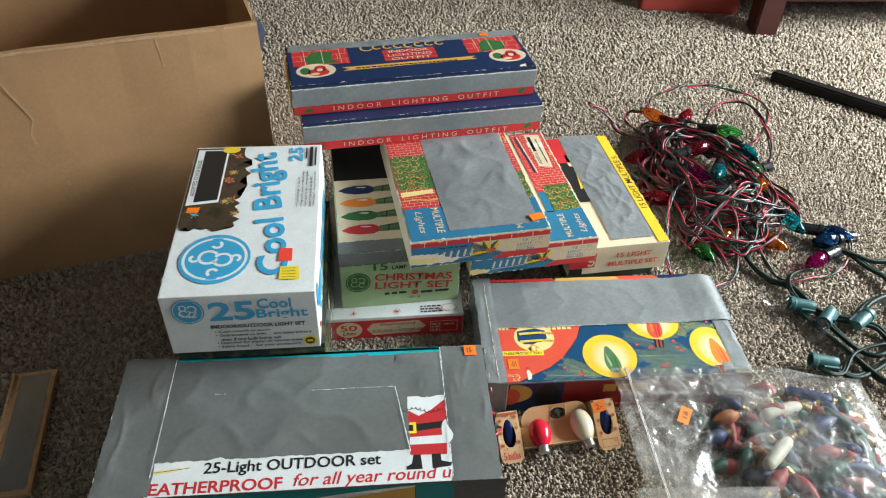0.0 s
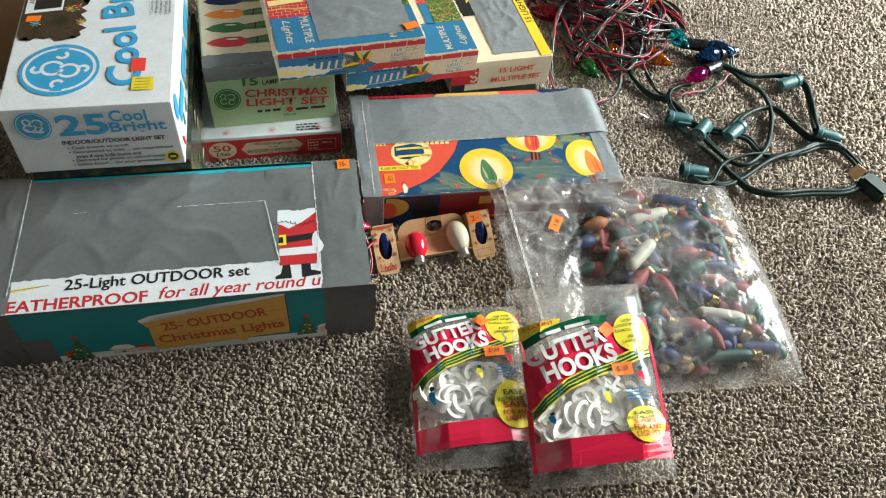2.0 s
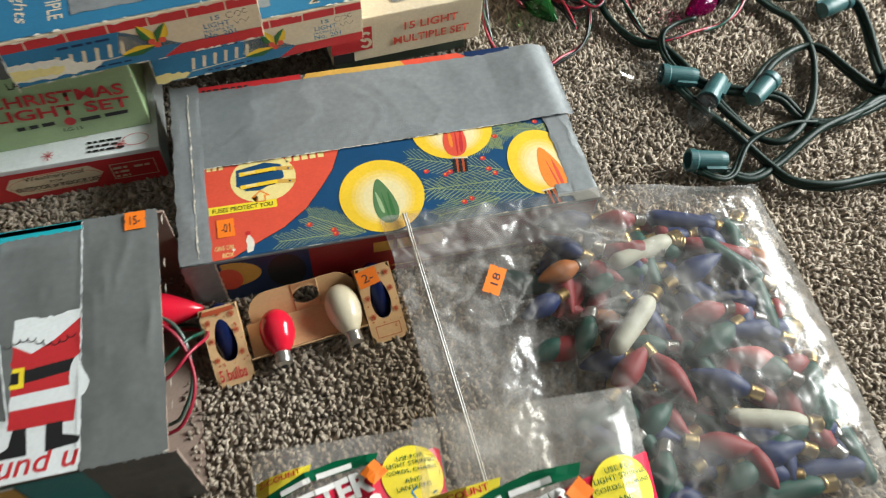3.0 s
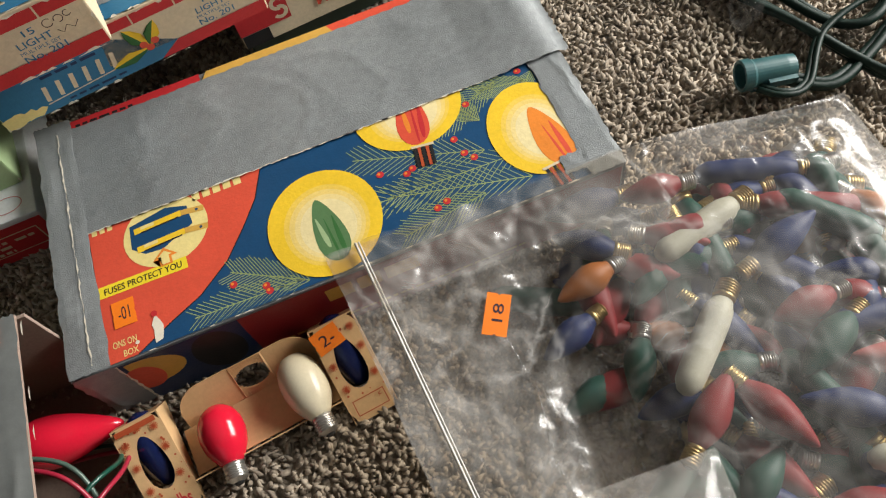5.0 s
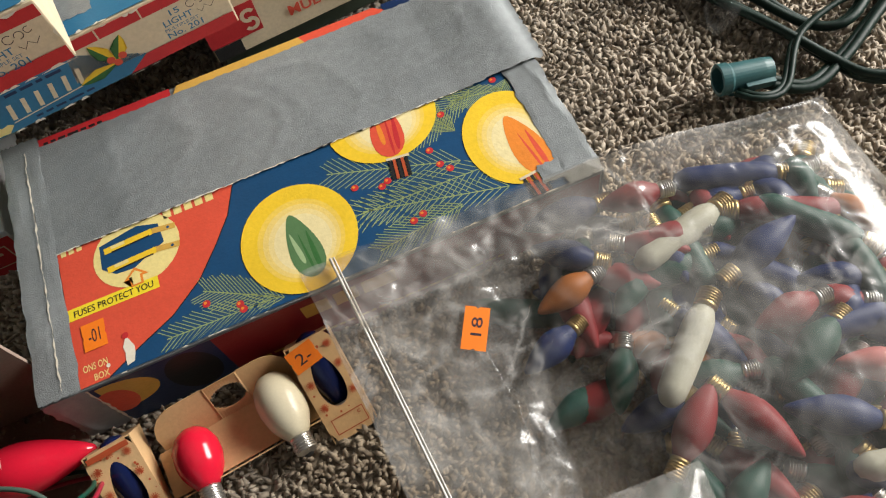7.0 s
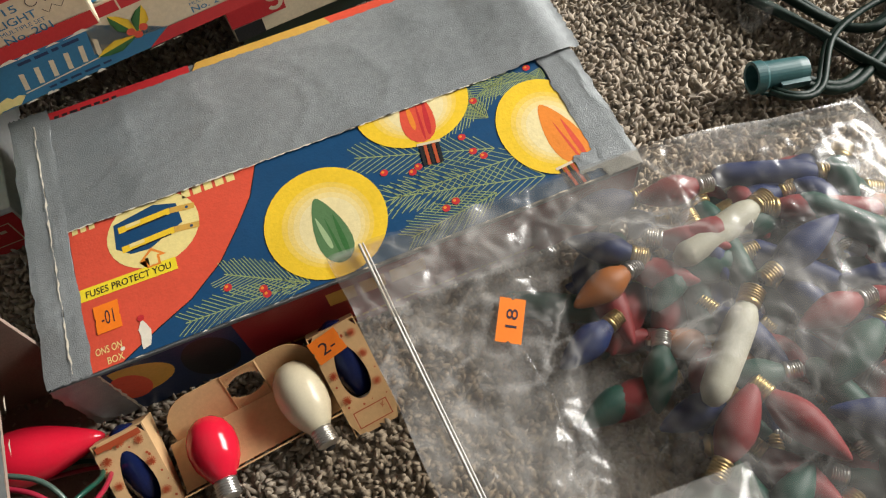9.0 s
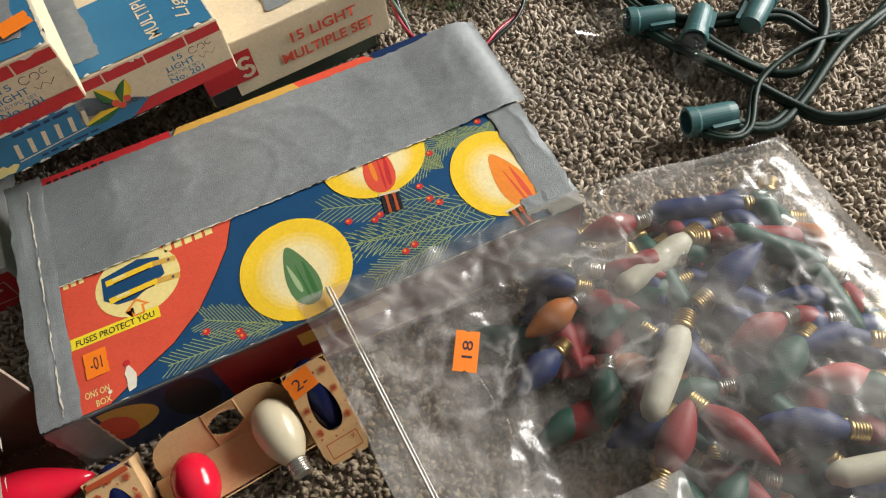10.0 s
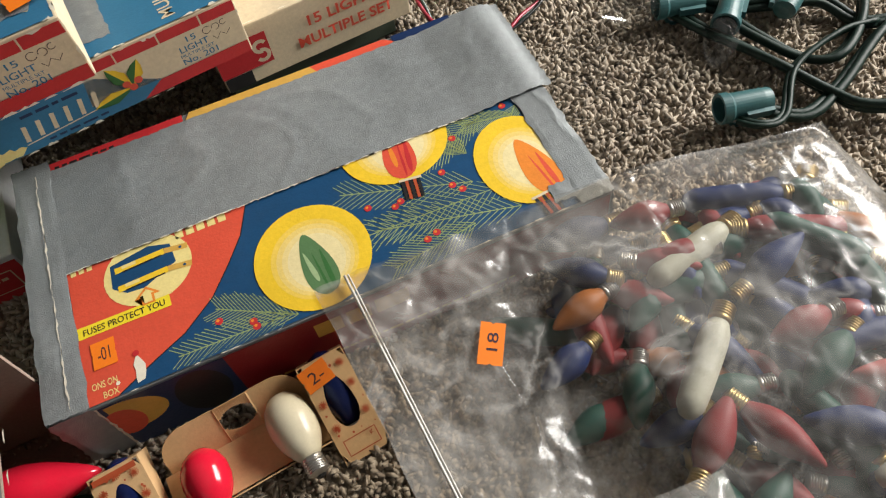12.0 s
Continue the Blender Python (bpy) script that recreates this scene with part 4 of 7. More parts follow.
    items += [(ORANGE, 6, [(0.0565, 0.046), (0.0635, 0.046), (0.0635, 0.051), (0.067, 0.051), (0.060, 0.0575), (0.053, 0.051), (0.0565, 0.051)]), (BUTTER, 7, [(0.0578, 0.047), (0.0622, 0.047), (0.0622, 0.0522), (0.064, 0.0522), (0.060, 0.0555), (0.056, 0.0522), (0.0578, 0.0522)]), (TAGYEL, 5, [(0.0205, 0.0405), (0.071, 0.0395), (0.071, 0.047), (0.0205, 0.0478)]), (PALE, 6, jag([(0.046, 0.003), (0.050, 0.004), (0.0515, 0.012), (0.048, 0.0195), (0.0455, 0.014)], 0.0006, 0.003, 2)), (RED, 7, disc(0.0478, 0.020, 0.0018)), (PALE, 6, disc(0.0365, 0.0075, 0.0012, n=7))]
    art(ob, t, items, "painted_lid", "painted lamps, pine sprigs and a fuse emblem")
    write(ob, "FUSES PROTECT YOU", t, 0.024, 0.0418, 0.044, 0.0040, BLACK, -0.8, 7, 0.01)
    write(ob, "ONS ON", t, 0.0235, 0.0085, 0.013, 0.0040, BUTTER, 0, 4, 0.01)
    write(ob, "BOX", t, 0.0285, 0.0022, 0.008, 0.0038, BUTTER, 0, 4, 0.01)
    art(ob, t, [(BUTTER, 4, [rect(0.0225 + 0.0045 * k, 0.082, 0.0255 + 0.0045 * k, 0.0865) for k in range(3)]), (BUTTER, 4, [rect(0.082 + 0.0062 * k, 0.080, 0.0865 + 0.0062 * k, 0.0865) for k in range(5)])], "printed_bar")
    price_tag(ob, t, 0.0262, 0.0195, 0.0125, 0.0158, 0, "-01", 9)

    # the band's end stands up a little, then bends down over the end of the box
    curl = lambda u, v: 0.0045 * max(0.0, (u - 0.262) / 0.034) * (1.0 if u < 0.296 else max(0.0, 1 - ((u - 0.296) / 0.018) ** 2)) * (0.45 + 0.55 * min(1.0, max(0.0, (v - 0.082) / 0.05)))
    film_sheet(ob, t, 0.0135, 0.0845, 0.3170, 0.1650, TAPE, label="grey cloth tape band along the lid", amp=0.0006, scale=13, layer=13, seed=11.0, nx=110, ny=34, ragged=0.0006, drape=curl)
    film_sheet(ob, t, -0.001, -0.0005, 0.0215, W + 0.001, TAPE, amp=0.0006, scale=20, layer=17, seed=13.0)
    film_sheet(ob, t, 0.2905, -0.0005, L + 0.001, 0.094, TAPE, amp=0.0006, scale=20, layer=12, seed=14.0)
    film_sheet(ob, t, 0.279, 0.005, 0.293, 0.0175, TAPE, amp=0.0004, scale=30, layer=13, seed=15.0, nx=10, ny=10)
    film_sheet(ob, f, -0.001, 0.0005, 0.0225, H + 0.001, TAPE, amp=0.0006, layer=4, seed=16.0)
    film_sheet(ob, lambda u, v, h: Vector((-h, W - u, v)), 0.0, 0.0005, W, H + 0.001, TAPE, amp=0.0006, layer=4, seed=17.0)
    film_sheet(ob, r, 0.0, 0.0005, W, H + 0.001, TAPE, amp=0.0006, layer=4, seed=18.0)
    art(ob, t, [(RED, 3, rect(0.0205, 0.1635, 0.105, W - 0.0005)), (GOLD, 3, [(0.105, 0.1635), (0.110, W - 0.0005), (0.190, W - 0.0005), (0.194, 0.1635)]), (SCARLET, 3, [(0.194, 0.1635), (0.190, W - 0.0005), (0.240, W - 0.0005), (0.25, 0.1635)]), (NAVY, 3, rect(0.2455, 0.1635, 0.286, W - 0.0005)), (BLACK, 4, text_bars(0.024, 0.166, 0.04, 0.004, 1, 4))], "back_strip")
    art(ob, t, [(PALE, 21, jag([(0.0121, 0.003), (0.0127, 0.003), (0.0133, 0.163), (0.0127, 0.163)], 0.0006, 0.003, 9)), (PALE, 15, jag(rect(0.0135, 0.0841, 0.262, 0.0845), 0.0005, 0.002, 8))], "tape_edge")
    art(ob, f, [(NAVY, 1, rect(0.02, 0.001, 0.088, H - 0.001)), (GOLD, 2, [p for p in disc(0.030, 0.034, 0.022, 0.016) if p[0] > 0.0205]), (SCARLET, 3, [p for p in disc(0.028, 0.029, 0.010, 0.014) if p[0] > 0.0205]), (BLACK, 2, disc(0.07, 0.028, 0.014, 0.022)), (WINE, 1, rect(0.088, 0.001, L - 0.002, H - 0.001)), (GOLD, 2, [rect(0.135, 0.0315, 0.150, 0.0445), rect(0.153, 0.0315, 0.166, 0.0445), rect(0.169, 0.0315, 0.188, 0.0445)]), (GOLD, 2, text_bars(0.10, 0.008, 0.17, 0.005, 1, 8))], "front_print")
    art(ob, f, [(PALE, 6, jag([(0.0218, 0.0), (0.0232, 0.0), (0.0232, H), (0.0218, H)], 0.0005, 0.003, 1))], "tape_edge")
    worn_edges(ob, t, [((0.0225, 0.0), (0.28, 0.0))], PALE, 12, 0.3, 0.0009)


def bricks(u0, v0, u1, v1, m, grout, layer, bu=0.011, bv=0.0052, upright=True):
    """Brick print: grout lines on a red ground."""
    out = [(m, layer, rect(u0, v0, u1, v1))]
    k, v = 0, v0 + bv
    w = 0.0005
    while v < v1:
        out.append((grout, layer + 1, rect(u0, v - w / 2, u1, v + w / 2)))
        v += bv
    v, k = v0, 0
    while v < v1:
        u = u0 + bu * (0.5 if k % 2 else 1.0)
        while u < u1:
            out.append((grout, layer + 1, rect(u - w / 2, v, u + w / 2, min(v + bv, v1))))
            u += bu
        v, k = v + bv, k + 1
    return out


def sterling_box(x, y, a, L, W, z0, H, top_visible, seed, label):
    ob = carton("lighting_outfit_box", x, y, a, L, W, z0, H, NAVY, label, "box", "stacked lighting boxes", seed=seed)
    t, f = on_top(H), on_front()
    film_sheet(ob, f, 0.0, 0.0125, L, H - 0.0045, TAPE, label="light grey tape along the side", amp=0.0005, layer=3, seed=seed, nx=50, ny=8)
    art(ob, f, [(RED, 1, rect(0.001, 0.0008, L - 0.001, 0.0128)), (WHITE, 5, jag(rect(0.0, H - 0.005, L, H - 0.0035), 0.0004, 0.004, 3)), (GREEN, 3, [(0.012, 0.004), (0.022, 0.003), (0.027, 0.007), (0.02, 0.010)]), (GREEN, 3, [(L - 0.026, 0.006), (L - 0.02, 0.004), (L - 0.013, 0.008), (L - 0.014, 0.012), (L - 0.022, 0.011)])], "side_print")
    write(ob, "I N D O O R    L I G H T I N G    O U T F I T", f, 0.052, 0.0032, 0.225, 0.0065, CREAM, 0, 3, 0.0)
    if top_visible:
        items = [(NAVY, 1, rect(0.002, 0.001, L - 0.002, W - 0.012))]
        items += bricks(0.008, 0.052, 0.083, W - 0.012, RED, CREAM, 2, 0.024, 0.014) + bricks(0.247, 0.052, L - 0.005, W - 0.012, RED, CREAM, 2, 0.024, 0.014)
        items += [(GREEN, 4, [(0.028, 0.055), (0.07, 0.056), (0.06, 0.068), (0.063, 0.088), (0.035, 0.09), (0.024, 0.07)]), (GREEN, 4, [(0.265, 0.054), (0.30, 0.058), (0.305, 0.078), (0.280, 0.09), (0.268, 0.08)])]
        items += [(CREAM, 5, line((0.024 + 0.024 * k, 0.053), (0.024 + 0.024 * k, 0.098), 0.0008)) for k in range(3)] + [(CREAM, 5, line((0.262 + 0.02 * k, 0.054), (0.262 + 0.02 * k, 0.098), 0.0008)) for k in range(3)]
        for cx in (0.036, 0.298):
            items += [(CREAM, 5, disc(cx, 0.037, 0.026, 0.019)), (RED, 6, disc(cx + 0.003, 0.032, 0.014, 0.010)), (RED, 6, disc(cx + 0.006, 0.042, 0.008, 0.008)), (GREEN, 6, disc(cx - 0.014, 0.037, 0.007, 0.009)), (CREAM, 7, disc(cx + 0.005, 0.038, 0.004, 0.004)), (CREAM, 7, disc(cx - 0.002, 0.028, 0.006, 0.003))]
        items += [(GOLD, 4, [(0.070, 0.030), (0.080, 0.0345), (0.070, 0.040), (0.254, 0.043), (0.247, 0.0385), (0.255, 0.034)]), (BLACK, 5, text_bars(0.088, 0.0335, 0.145, 0.006, 1, 6)), (RED, 4, rect(0.13, 0.048, 0.203, 0.0795)), (NAVY, 5, [rect(0.13, 0.057, 0.203, 0.0585), rect(0.13, 0.068, 0.203, 0.0695)])]
        # a script headline drawn as plain gold strokes
        for k in range(8):
            items += [(GOLD, 4, s) for s in arc(0.110 + 0.0148 * k, 0.0905, 0.0055 if k else 0.008, 60, 330, 0.0026, 10)]
        items.append((CYAN, 4, ribbon([(0.142, 0.0815), (0.16, 0.0835), (0.175, 0.0815), (0.19, 0.0835)], 0.0013)))
        art(ob, t, items, "painted_lid", "navy lid with brick and holly print")
        for k, s in enumerate(("INDOOR", "LIGHTING", "OUTFIT")):
            write(ob, s, t, 0.139 - 0.003 * (k == 1), 0.0705 - 0.0108 * k, 0.055 + 0.006 * (k == 1), 0.0072, CREAM, 0, 6, 0.0)
        film_sheet(ob, t, 0.004, W - 0.0175, L, W, TAPE, amp=0.0010, layer=6, seed=seed + 1, nx=50, ny=8)
        price_tag(ob, t, 0.275, W - 0.016, 0.012, 0.009, 0, "", 18)
        art(ob, t, [(BLACK, 5, jag([(L - 0.020, 0.002), (L - 0.002, 0.003), (L - 0.003, 0.012), (L - 0.014, 0.010)], 0.001, 0.003, 5)), (PALE, 6, jag([(L - 0.024, 0.002), (L - 0.014, 0.001), (L - 0.013, 0.009), (L - 0.020, 0.007)], 0.001, 0.003, 6))], "torn_corner")
        bm = bmesh.new()
        slab(bm, -0.0022, 0.0, 0.006, -0.0008, W, H - 0.002)
        part("end_flap", bm, GOLD, ob)
    worn_edges(ob, t, [((0, 0), (L, 0)), ((0, W), (0, 0))], PALE, int(seed), 0.45, 0.0018)
    worn_edges(ob, f, [((0, H - 0.006), (L, H - 0.006))], PALE, int(seed) + 1, 0.3, 0.001)


def holly(f, x, y, s, mirror=False):
    """A sprig of yellow and green holly leaves with berries."""
    def leaf(a, l, w):
        d, n = Vector((math.cos(radians(a)), math.sin(radians(a)))), Vector((-math.sin(radians(a)), math.cos(radians(a))))
        up = [(0, 0), (0.25, 0.55), (0.32, 0.35), (0.5, 1), (0.6, 0.5), (0.8, 0.6), (1, 0)]
        one = [(x + d.x * l * p + n.x * w * q, y + d.y * l * p + n.y * w * q) for p, q in up]
        two = [(x + d.x * l * p - n.x * w * q, y + d.y * l * p - n.y * w * q) for p, q in up]
        return one, two
    items = []
    for a, l, w in ((188, 0.027, 0.0045), (118, 0.022, 0.005), (62, 0.020, 0.005)):
        one, two = leaf(a, l * s, w * s)
        items += [(GREEN, 5, one), (YELLOW, 5, two)]
    for dx, dy in ((0, 0), (0.0045, 0.0035), (-0.003, 0.0035)):
        items.append((SCARLET, 7, disc(x + dx * s, y + dy * s, 0.0026 * s, n=12)))
    return items


def multiple_box(x, y, a, z0, H, seed, label):
    L, W = 0.169, 0.2549
    ob = carton("light_set_box", x, y, a, L, W, z0, H, CREAM, label, "box", "multiple lights boxes", seed=seed)
    t, f = on_top(H), on_front()
    items = bricks(0.002, 0.062, 0.050, W - 0.002, RED, CREAM, 1, 0.010, 0.0055) + bricks(0.118, 0.105, L - 0.002, W - 0.002, RED, CREAM, 1, 0.010, 0.0055)
    items += [(BLUE, 1, rect(0.002, 0.001, L - 0.002, 0.062)), (BLUE, 1, rect(0.118, 0.06, 0.128, 0.105))]
    r = random.Random(int(seed))
    # decorated trees: a dense print of twigs, garlands and baubles
    for u0, v0, u1, v1 in ((0.002, 0.098, 0.049, 0.178), (0.128, 0.060, L - 0.002, 0.122)):
        items.append((GREEN, 3, jag(rect(u0 + 0.001, v0 + 0.002, u1 - 0.001, v1 - 0.003), 0.001, 0.005, int(seed) + 2)))
        n = int((u1 - u0) * (v1 - v0) * 150000)
        for _ in range(n):
            px, py, a2, l = r.uniform(u0 + 0.004, u1 - 0.004), r.uniform(v0 + 0.004, v1 - 0.004), r.gauss(1.57, 0.9), r.uniform(0.0022, 0.0048)
            c, d = max(u0, min(u1, px + l * math.cos(a2))), max(v0, min(v1, py + l * math.sin(a2)))
            items.append((r.choice((PINE, PINE, GREEN, OLIVE, OLIVE, DARKPINE, GOLD)), 4, line((px, py), (c, d), r.uniform(0.0005, 0.0011))))
        for k in range(int((v1 - v0) / 0.0125)):
            for q in range(int((u1 - u0) / 0.0125)):
                gx, gy = u0 + 0.0065 + 0.0125 * q + r.uniform(-0.001, 0.001), v0 + 0.008 + 0.0125 * k + r.uniform(-0.001, 0.001)
                items.append((GOLD, 5, arc(gx, gy, 0.0055, 190, 350, 0.0009, 7)))
                for _ in range(5):
                    items.append((r.choice((RED, BUTTER, GOLD, SCARLET, MINT)), 6, disc(gx + r.uniform(-0.005, 0.005), gy + r.uniform(-0.004, 0.006), r.uniform(0.0005, 0.0011), n=6)))
    items += [(BUTTER, 5, [(0.004, 0.086), (0.045, 0.090), (0.045, 0.098), (0.004, 0.096)]), (GOLD, 4, ribbon([(0.003, 0.078), (0.02, 0.080), (0.035, 0.076), (0.05, 0.077)], 0.0025)), (CREAM, 5, [(0.139, 0.165), (0.158, 0.16), (0.162, 0.245), (0.140, 0.25)]), (NAVY, 4, line((0.129, 0.150), (0.124, 0.245), 0.003)), (CREAM, 3, line((0.1325, 0.150), (0.1275, 0.245), 0.0016)), (GOLD, 5, rect(0.163, 0.19, 0.1665, 0.20)), (PALE, 7, jag([(0.138, 0.215), (0.160, 0.212), (0.160, 0.225), (0.138, 0.228)], 0.0008, 0.004, 2))]
    art(ob, t, items, "painted_lid", "brick, tree and garland print")
    write(ob, "MULTIPLE", t, 0.0345, 0.0600, 0.048, 0.0095, CREAM, -90, 5, 0.01)
    write(ob, "Lights", t, 0.0120, 0.0560, 0.042, 0.011, CREAM, -90, 5, 0.0, shear=0.3)
    write(ob, "MULTIPLE", t, 0.1370, 0.006, 0.048, 0.0085, CREAM, 90, 5, 0.01)
    write(ob, "Lights", t, 0.1600, 0.012, 0.040, 0.011, CREAM, 90, 5, 0.0, shear=0.3)
    write(ob, "LIGHTS by", t, 0.1475, 0.170, 0.03, 0.006, BLACK, 90, 7, 0.01)
    art(ob, t, [(BLACK, 7, rect(0.142, 0.203, 0.147, 0.242)), (BLACK, 7, rect(0.153, 0.172, 0.1545, 0.236))], "printed_bar")
    film_sheet(ob, t, 0.0490, 0.0135, 0.1585 if z0 > 0.12 else 0.100, 0.232 if z0 > 0.12 else 0.215, TAPE, label="grey tape panel across the lid", amp=0.0013, scale=14, layer=7, seed=seed + 3, nx=30, ny=50)
    art(ob, f, [(BLUE, 1, [(0.001, 0.001), (0.098, 0.001), (0.112, 0.010), (0.070, 0.012), (0.074, H - 0.008), (0.001, H - 0.008)]), (CREAM, 1, [(0.074, H - 0.008), (0.070, 0.012), (0.112, 0.010), (L - 0.001, 0.010), (L - 0.001, H - 0.008)]), (RED, 1, [(0.098, 0.001), (L - 0.001, 0.001), (L - 0.001, 0.0095), (0.112, 0.0095)]), (RED, 2, rect(0.001, H - 0.008, L - 0.001, H - 0.001)), (CREAM, 3, [rect(0.016 + 0.026 * k, H - 0.008, 0.017 + 0.026 * k, H - 0.001) for k in range(6)])], "front_print")
    art(ob, f, holly(f, 0.096, 0.013, 0.95), "printed_holly", "yellow and green holly with red berries")
    write(ob, "15", f, 0.135, H - 0.0145, 0.006, 0.0038, BLUE, 0, 3, 0.01)
    write(ob, "LIGHT", f, 0.129, H - 0.0205, 0.018, 0.0042, BLUE, 0, 3, 0.01)
    write(ob, "MULTIPLE SET", f, 0.128, H - 0.0240, 0.021, 0.0022, BLUE, 0, 3, 0.0)
    write(ob, "No. 201", f, 0.128, H - 0.0290, 0.022, 0.0042, BLUE, 0, 3, 0.01)
    # headline drawn as plain pale strokes, small print as bars
    art(ob, f, [(CREAM, 3, [line((0.030 + 0.0085 * k, 0.0085 + 0.0004 * k), (0.0322 + 0.0085 * k, 0.0195 + 0.0004 * k), 0.0026) for k in range(6)] + [line((0.028, 0.0068), (0.078, 0.0095), 0.0008)]), (NAVY, 3, text_bars(0.034, 0.0245, 0.034, 0.004, 1, 3, 0.008)), (NAVY, 3, text_bars(0.040, 0.0035, 0.036, 0.003, 1, 4, 0.008))], "printed_bar")
    if z0 > 0.12:
        art(ob, f, [(PALE, 5, jag([(0.0, 0.004), (0.050, 0.003), (0.062, 0.009), (0.042, 0.012), (0.038, 0.017), (0.0, 0.020)], 0.0014, 0.003, int(seed)))], "torn_patch", "pale torn paper patch")
        art(ob, f, [(BUTTER, 6, jag([(0.0, 0.007), (0.030, 0.006), (0.034, 0.012), (0.0, 0.015)], 0.0012, 0.003, int(seed) + 3))], "torn_patch")
    else:
        art(ob, f, [(BUTTER, 5, jag([(0.0, 0.0015), (0.022, 0.0015), (0.027, 0.006), (0.012, 0.010), (0.0, 0.009)], 0.0012, 0.003, int(seed)))], "torn_patch", "pale torn paper patch")
    # pencilled price
    art(ob, f, [(INK, 4, arc(0.148, H - 0.0125, 0.0024, 40, 330, 0.0004) + arc(0.1535, H - 0.0125, 0.0022, -100, 190, 0.0004) + arc(0.1585, H - 0.0115, 0.0018, 60, 330, 0.0004) + ribbon([(0.150, H - 0.018), (0.152, H - 0.021), (0.155, H - 0.0175), (0.158, H - 0.0205), (0.161, H - 0.0175)], 0.0004))], "handwriting")
    worn_edges(ob, t, edges_of(L, W), PALE, int(seed) + 5, 0.55, 0.0024)
    worn_edges(ob, f, [((0, 0), (L, 0)), ((L, 0), (L, H)), ((0, H), (0, 0)), ((L, H - 0.0005), (0, H - 0.0005))], PALE, int(seed) + 6, 0.5, 0.002)
    return ob


def yellow_box():
    L, W, H = 0.1397, 0.2698, 0.0465
    ob = carton("light_set_box", 0.0904, 0.1566, 0.206, L, W, 0.0252, H, CREAM, "cream and yellow light set box with a torn grey tape strip", seed=6.0)
    t, f = on_top(H), on_front()
    art(ob, t, [(BLACK, 1, rect(0.001, 0.10, 0.062, 0.215)), (RED, 2, rect(0.001, 0.20, 0.065, W - 0.002)), (YELLOW, 2, [(0.055, 0.13), (0.075, 0.15), (0.07, 0.19), (0.062, 0.19)]), (CREAM, 2, [(0.055, 0.19), (0.075, 0.19), (0.07, 0.225), (0.055, 0.22)]), (YELLOW, 2, rect(L - 0.016, 0.001, L - 0.001, W - 0.002))], "top_print")
    film_sheet(ob, t, 0.060, 0.013, 0.122, W + 0.003, TAPE, label="wrinkled grey tape strip", amp=0.0015, scale=20, layer=4, seed=21.0, nx=26, ny=70, long=1.6)
    write(ob, "15 LIGHT MULTIPLE S.", t, L - 0.003, 0.075, 0.135, 0.0095, BLACK, 90, 4, 0.02)
    art(ob, f, [(RED, 1, rect(-0.0, 0.0125, 0.037, 0.0375)), (CREAM, 2, arc(0.031, 0.027, 0.0042, 30, 280, 0.0028) + arc(0.031, 0.020, 0.0042, 210, 460, 0.0028)), (BLACK, 1, rect(0.001, 0.001, 0.02, 0.012))], "front_print")
    write(ob, "15 LIGHT", f, 0.0665, 0.0262, 0.050, 0.0085, SCARLET, 0, 3, 0.03)
    write(ob, "MULTIPLE SET", f, 0.0565, 0.0115, 0.071, 0.0085, SCARLET, 0, 3, 0.03)
    worn_edges(ob, t, edges_of(L, W), PALE, 31, 0.3, 0.0016)
    # unseen carton added as a support, coloured dark for the shaded gap
    low = thing("support_carton", pose(0.0904, 0.1566, 0.0, 0, 0, math.degrees(0.206)) @ pose(0.004, 0.016, 0), "flat dark carton added to hold up a cream light box", "box")
    part("body", soft_box(0.128, 0.245, 0.0248, seed=8.0), mat("dark_green_card", (0.05, 0.07, 0.05), 0.6), low)


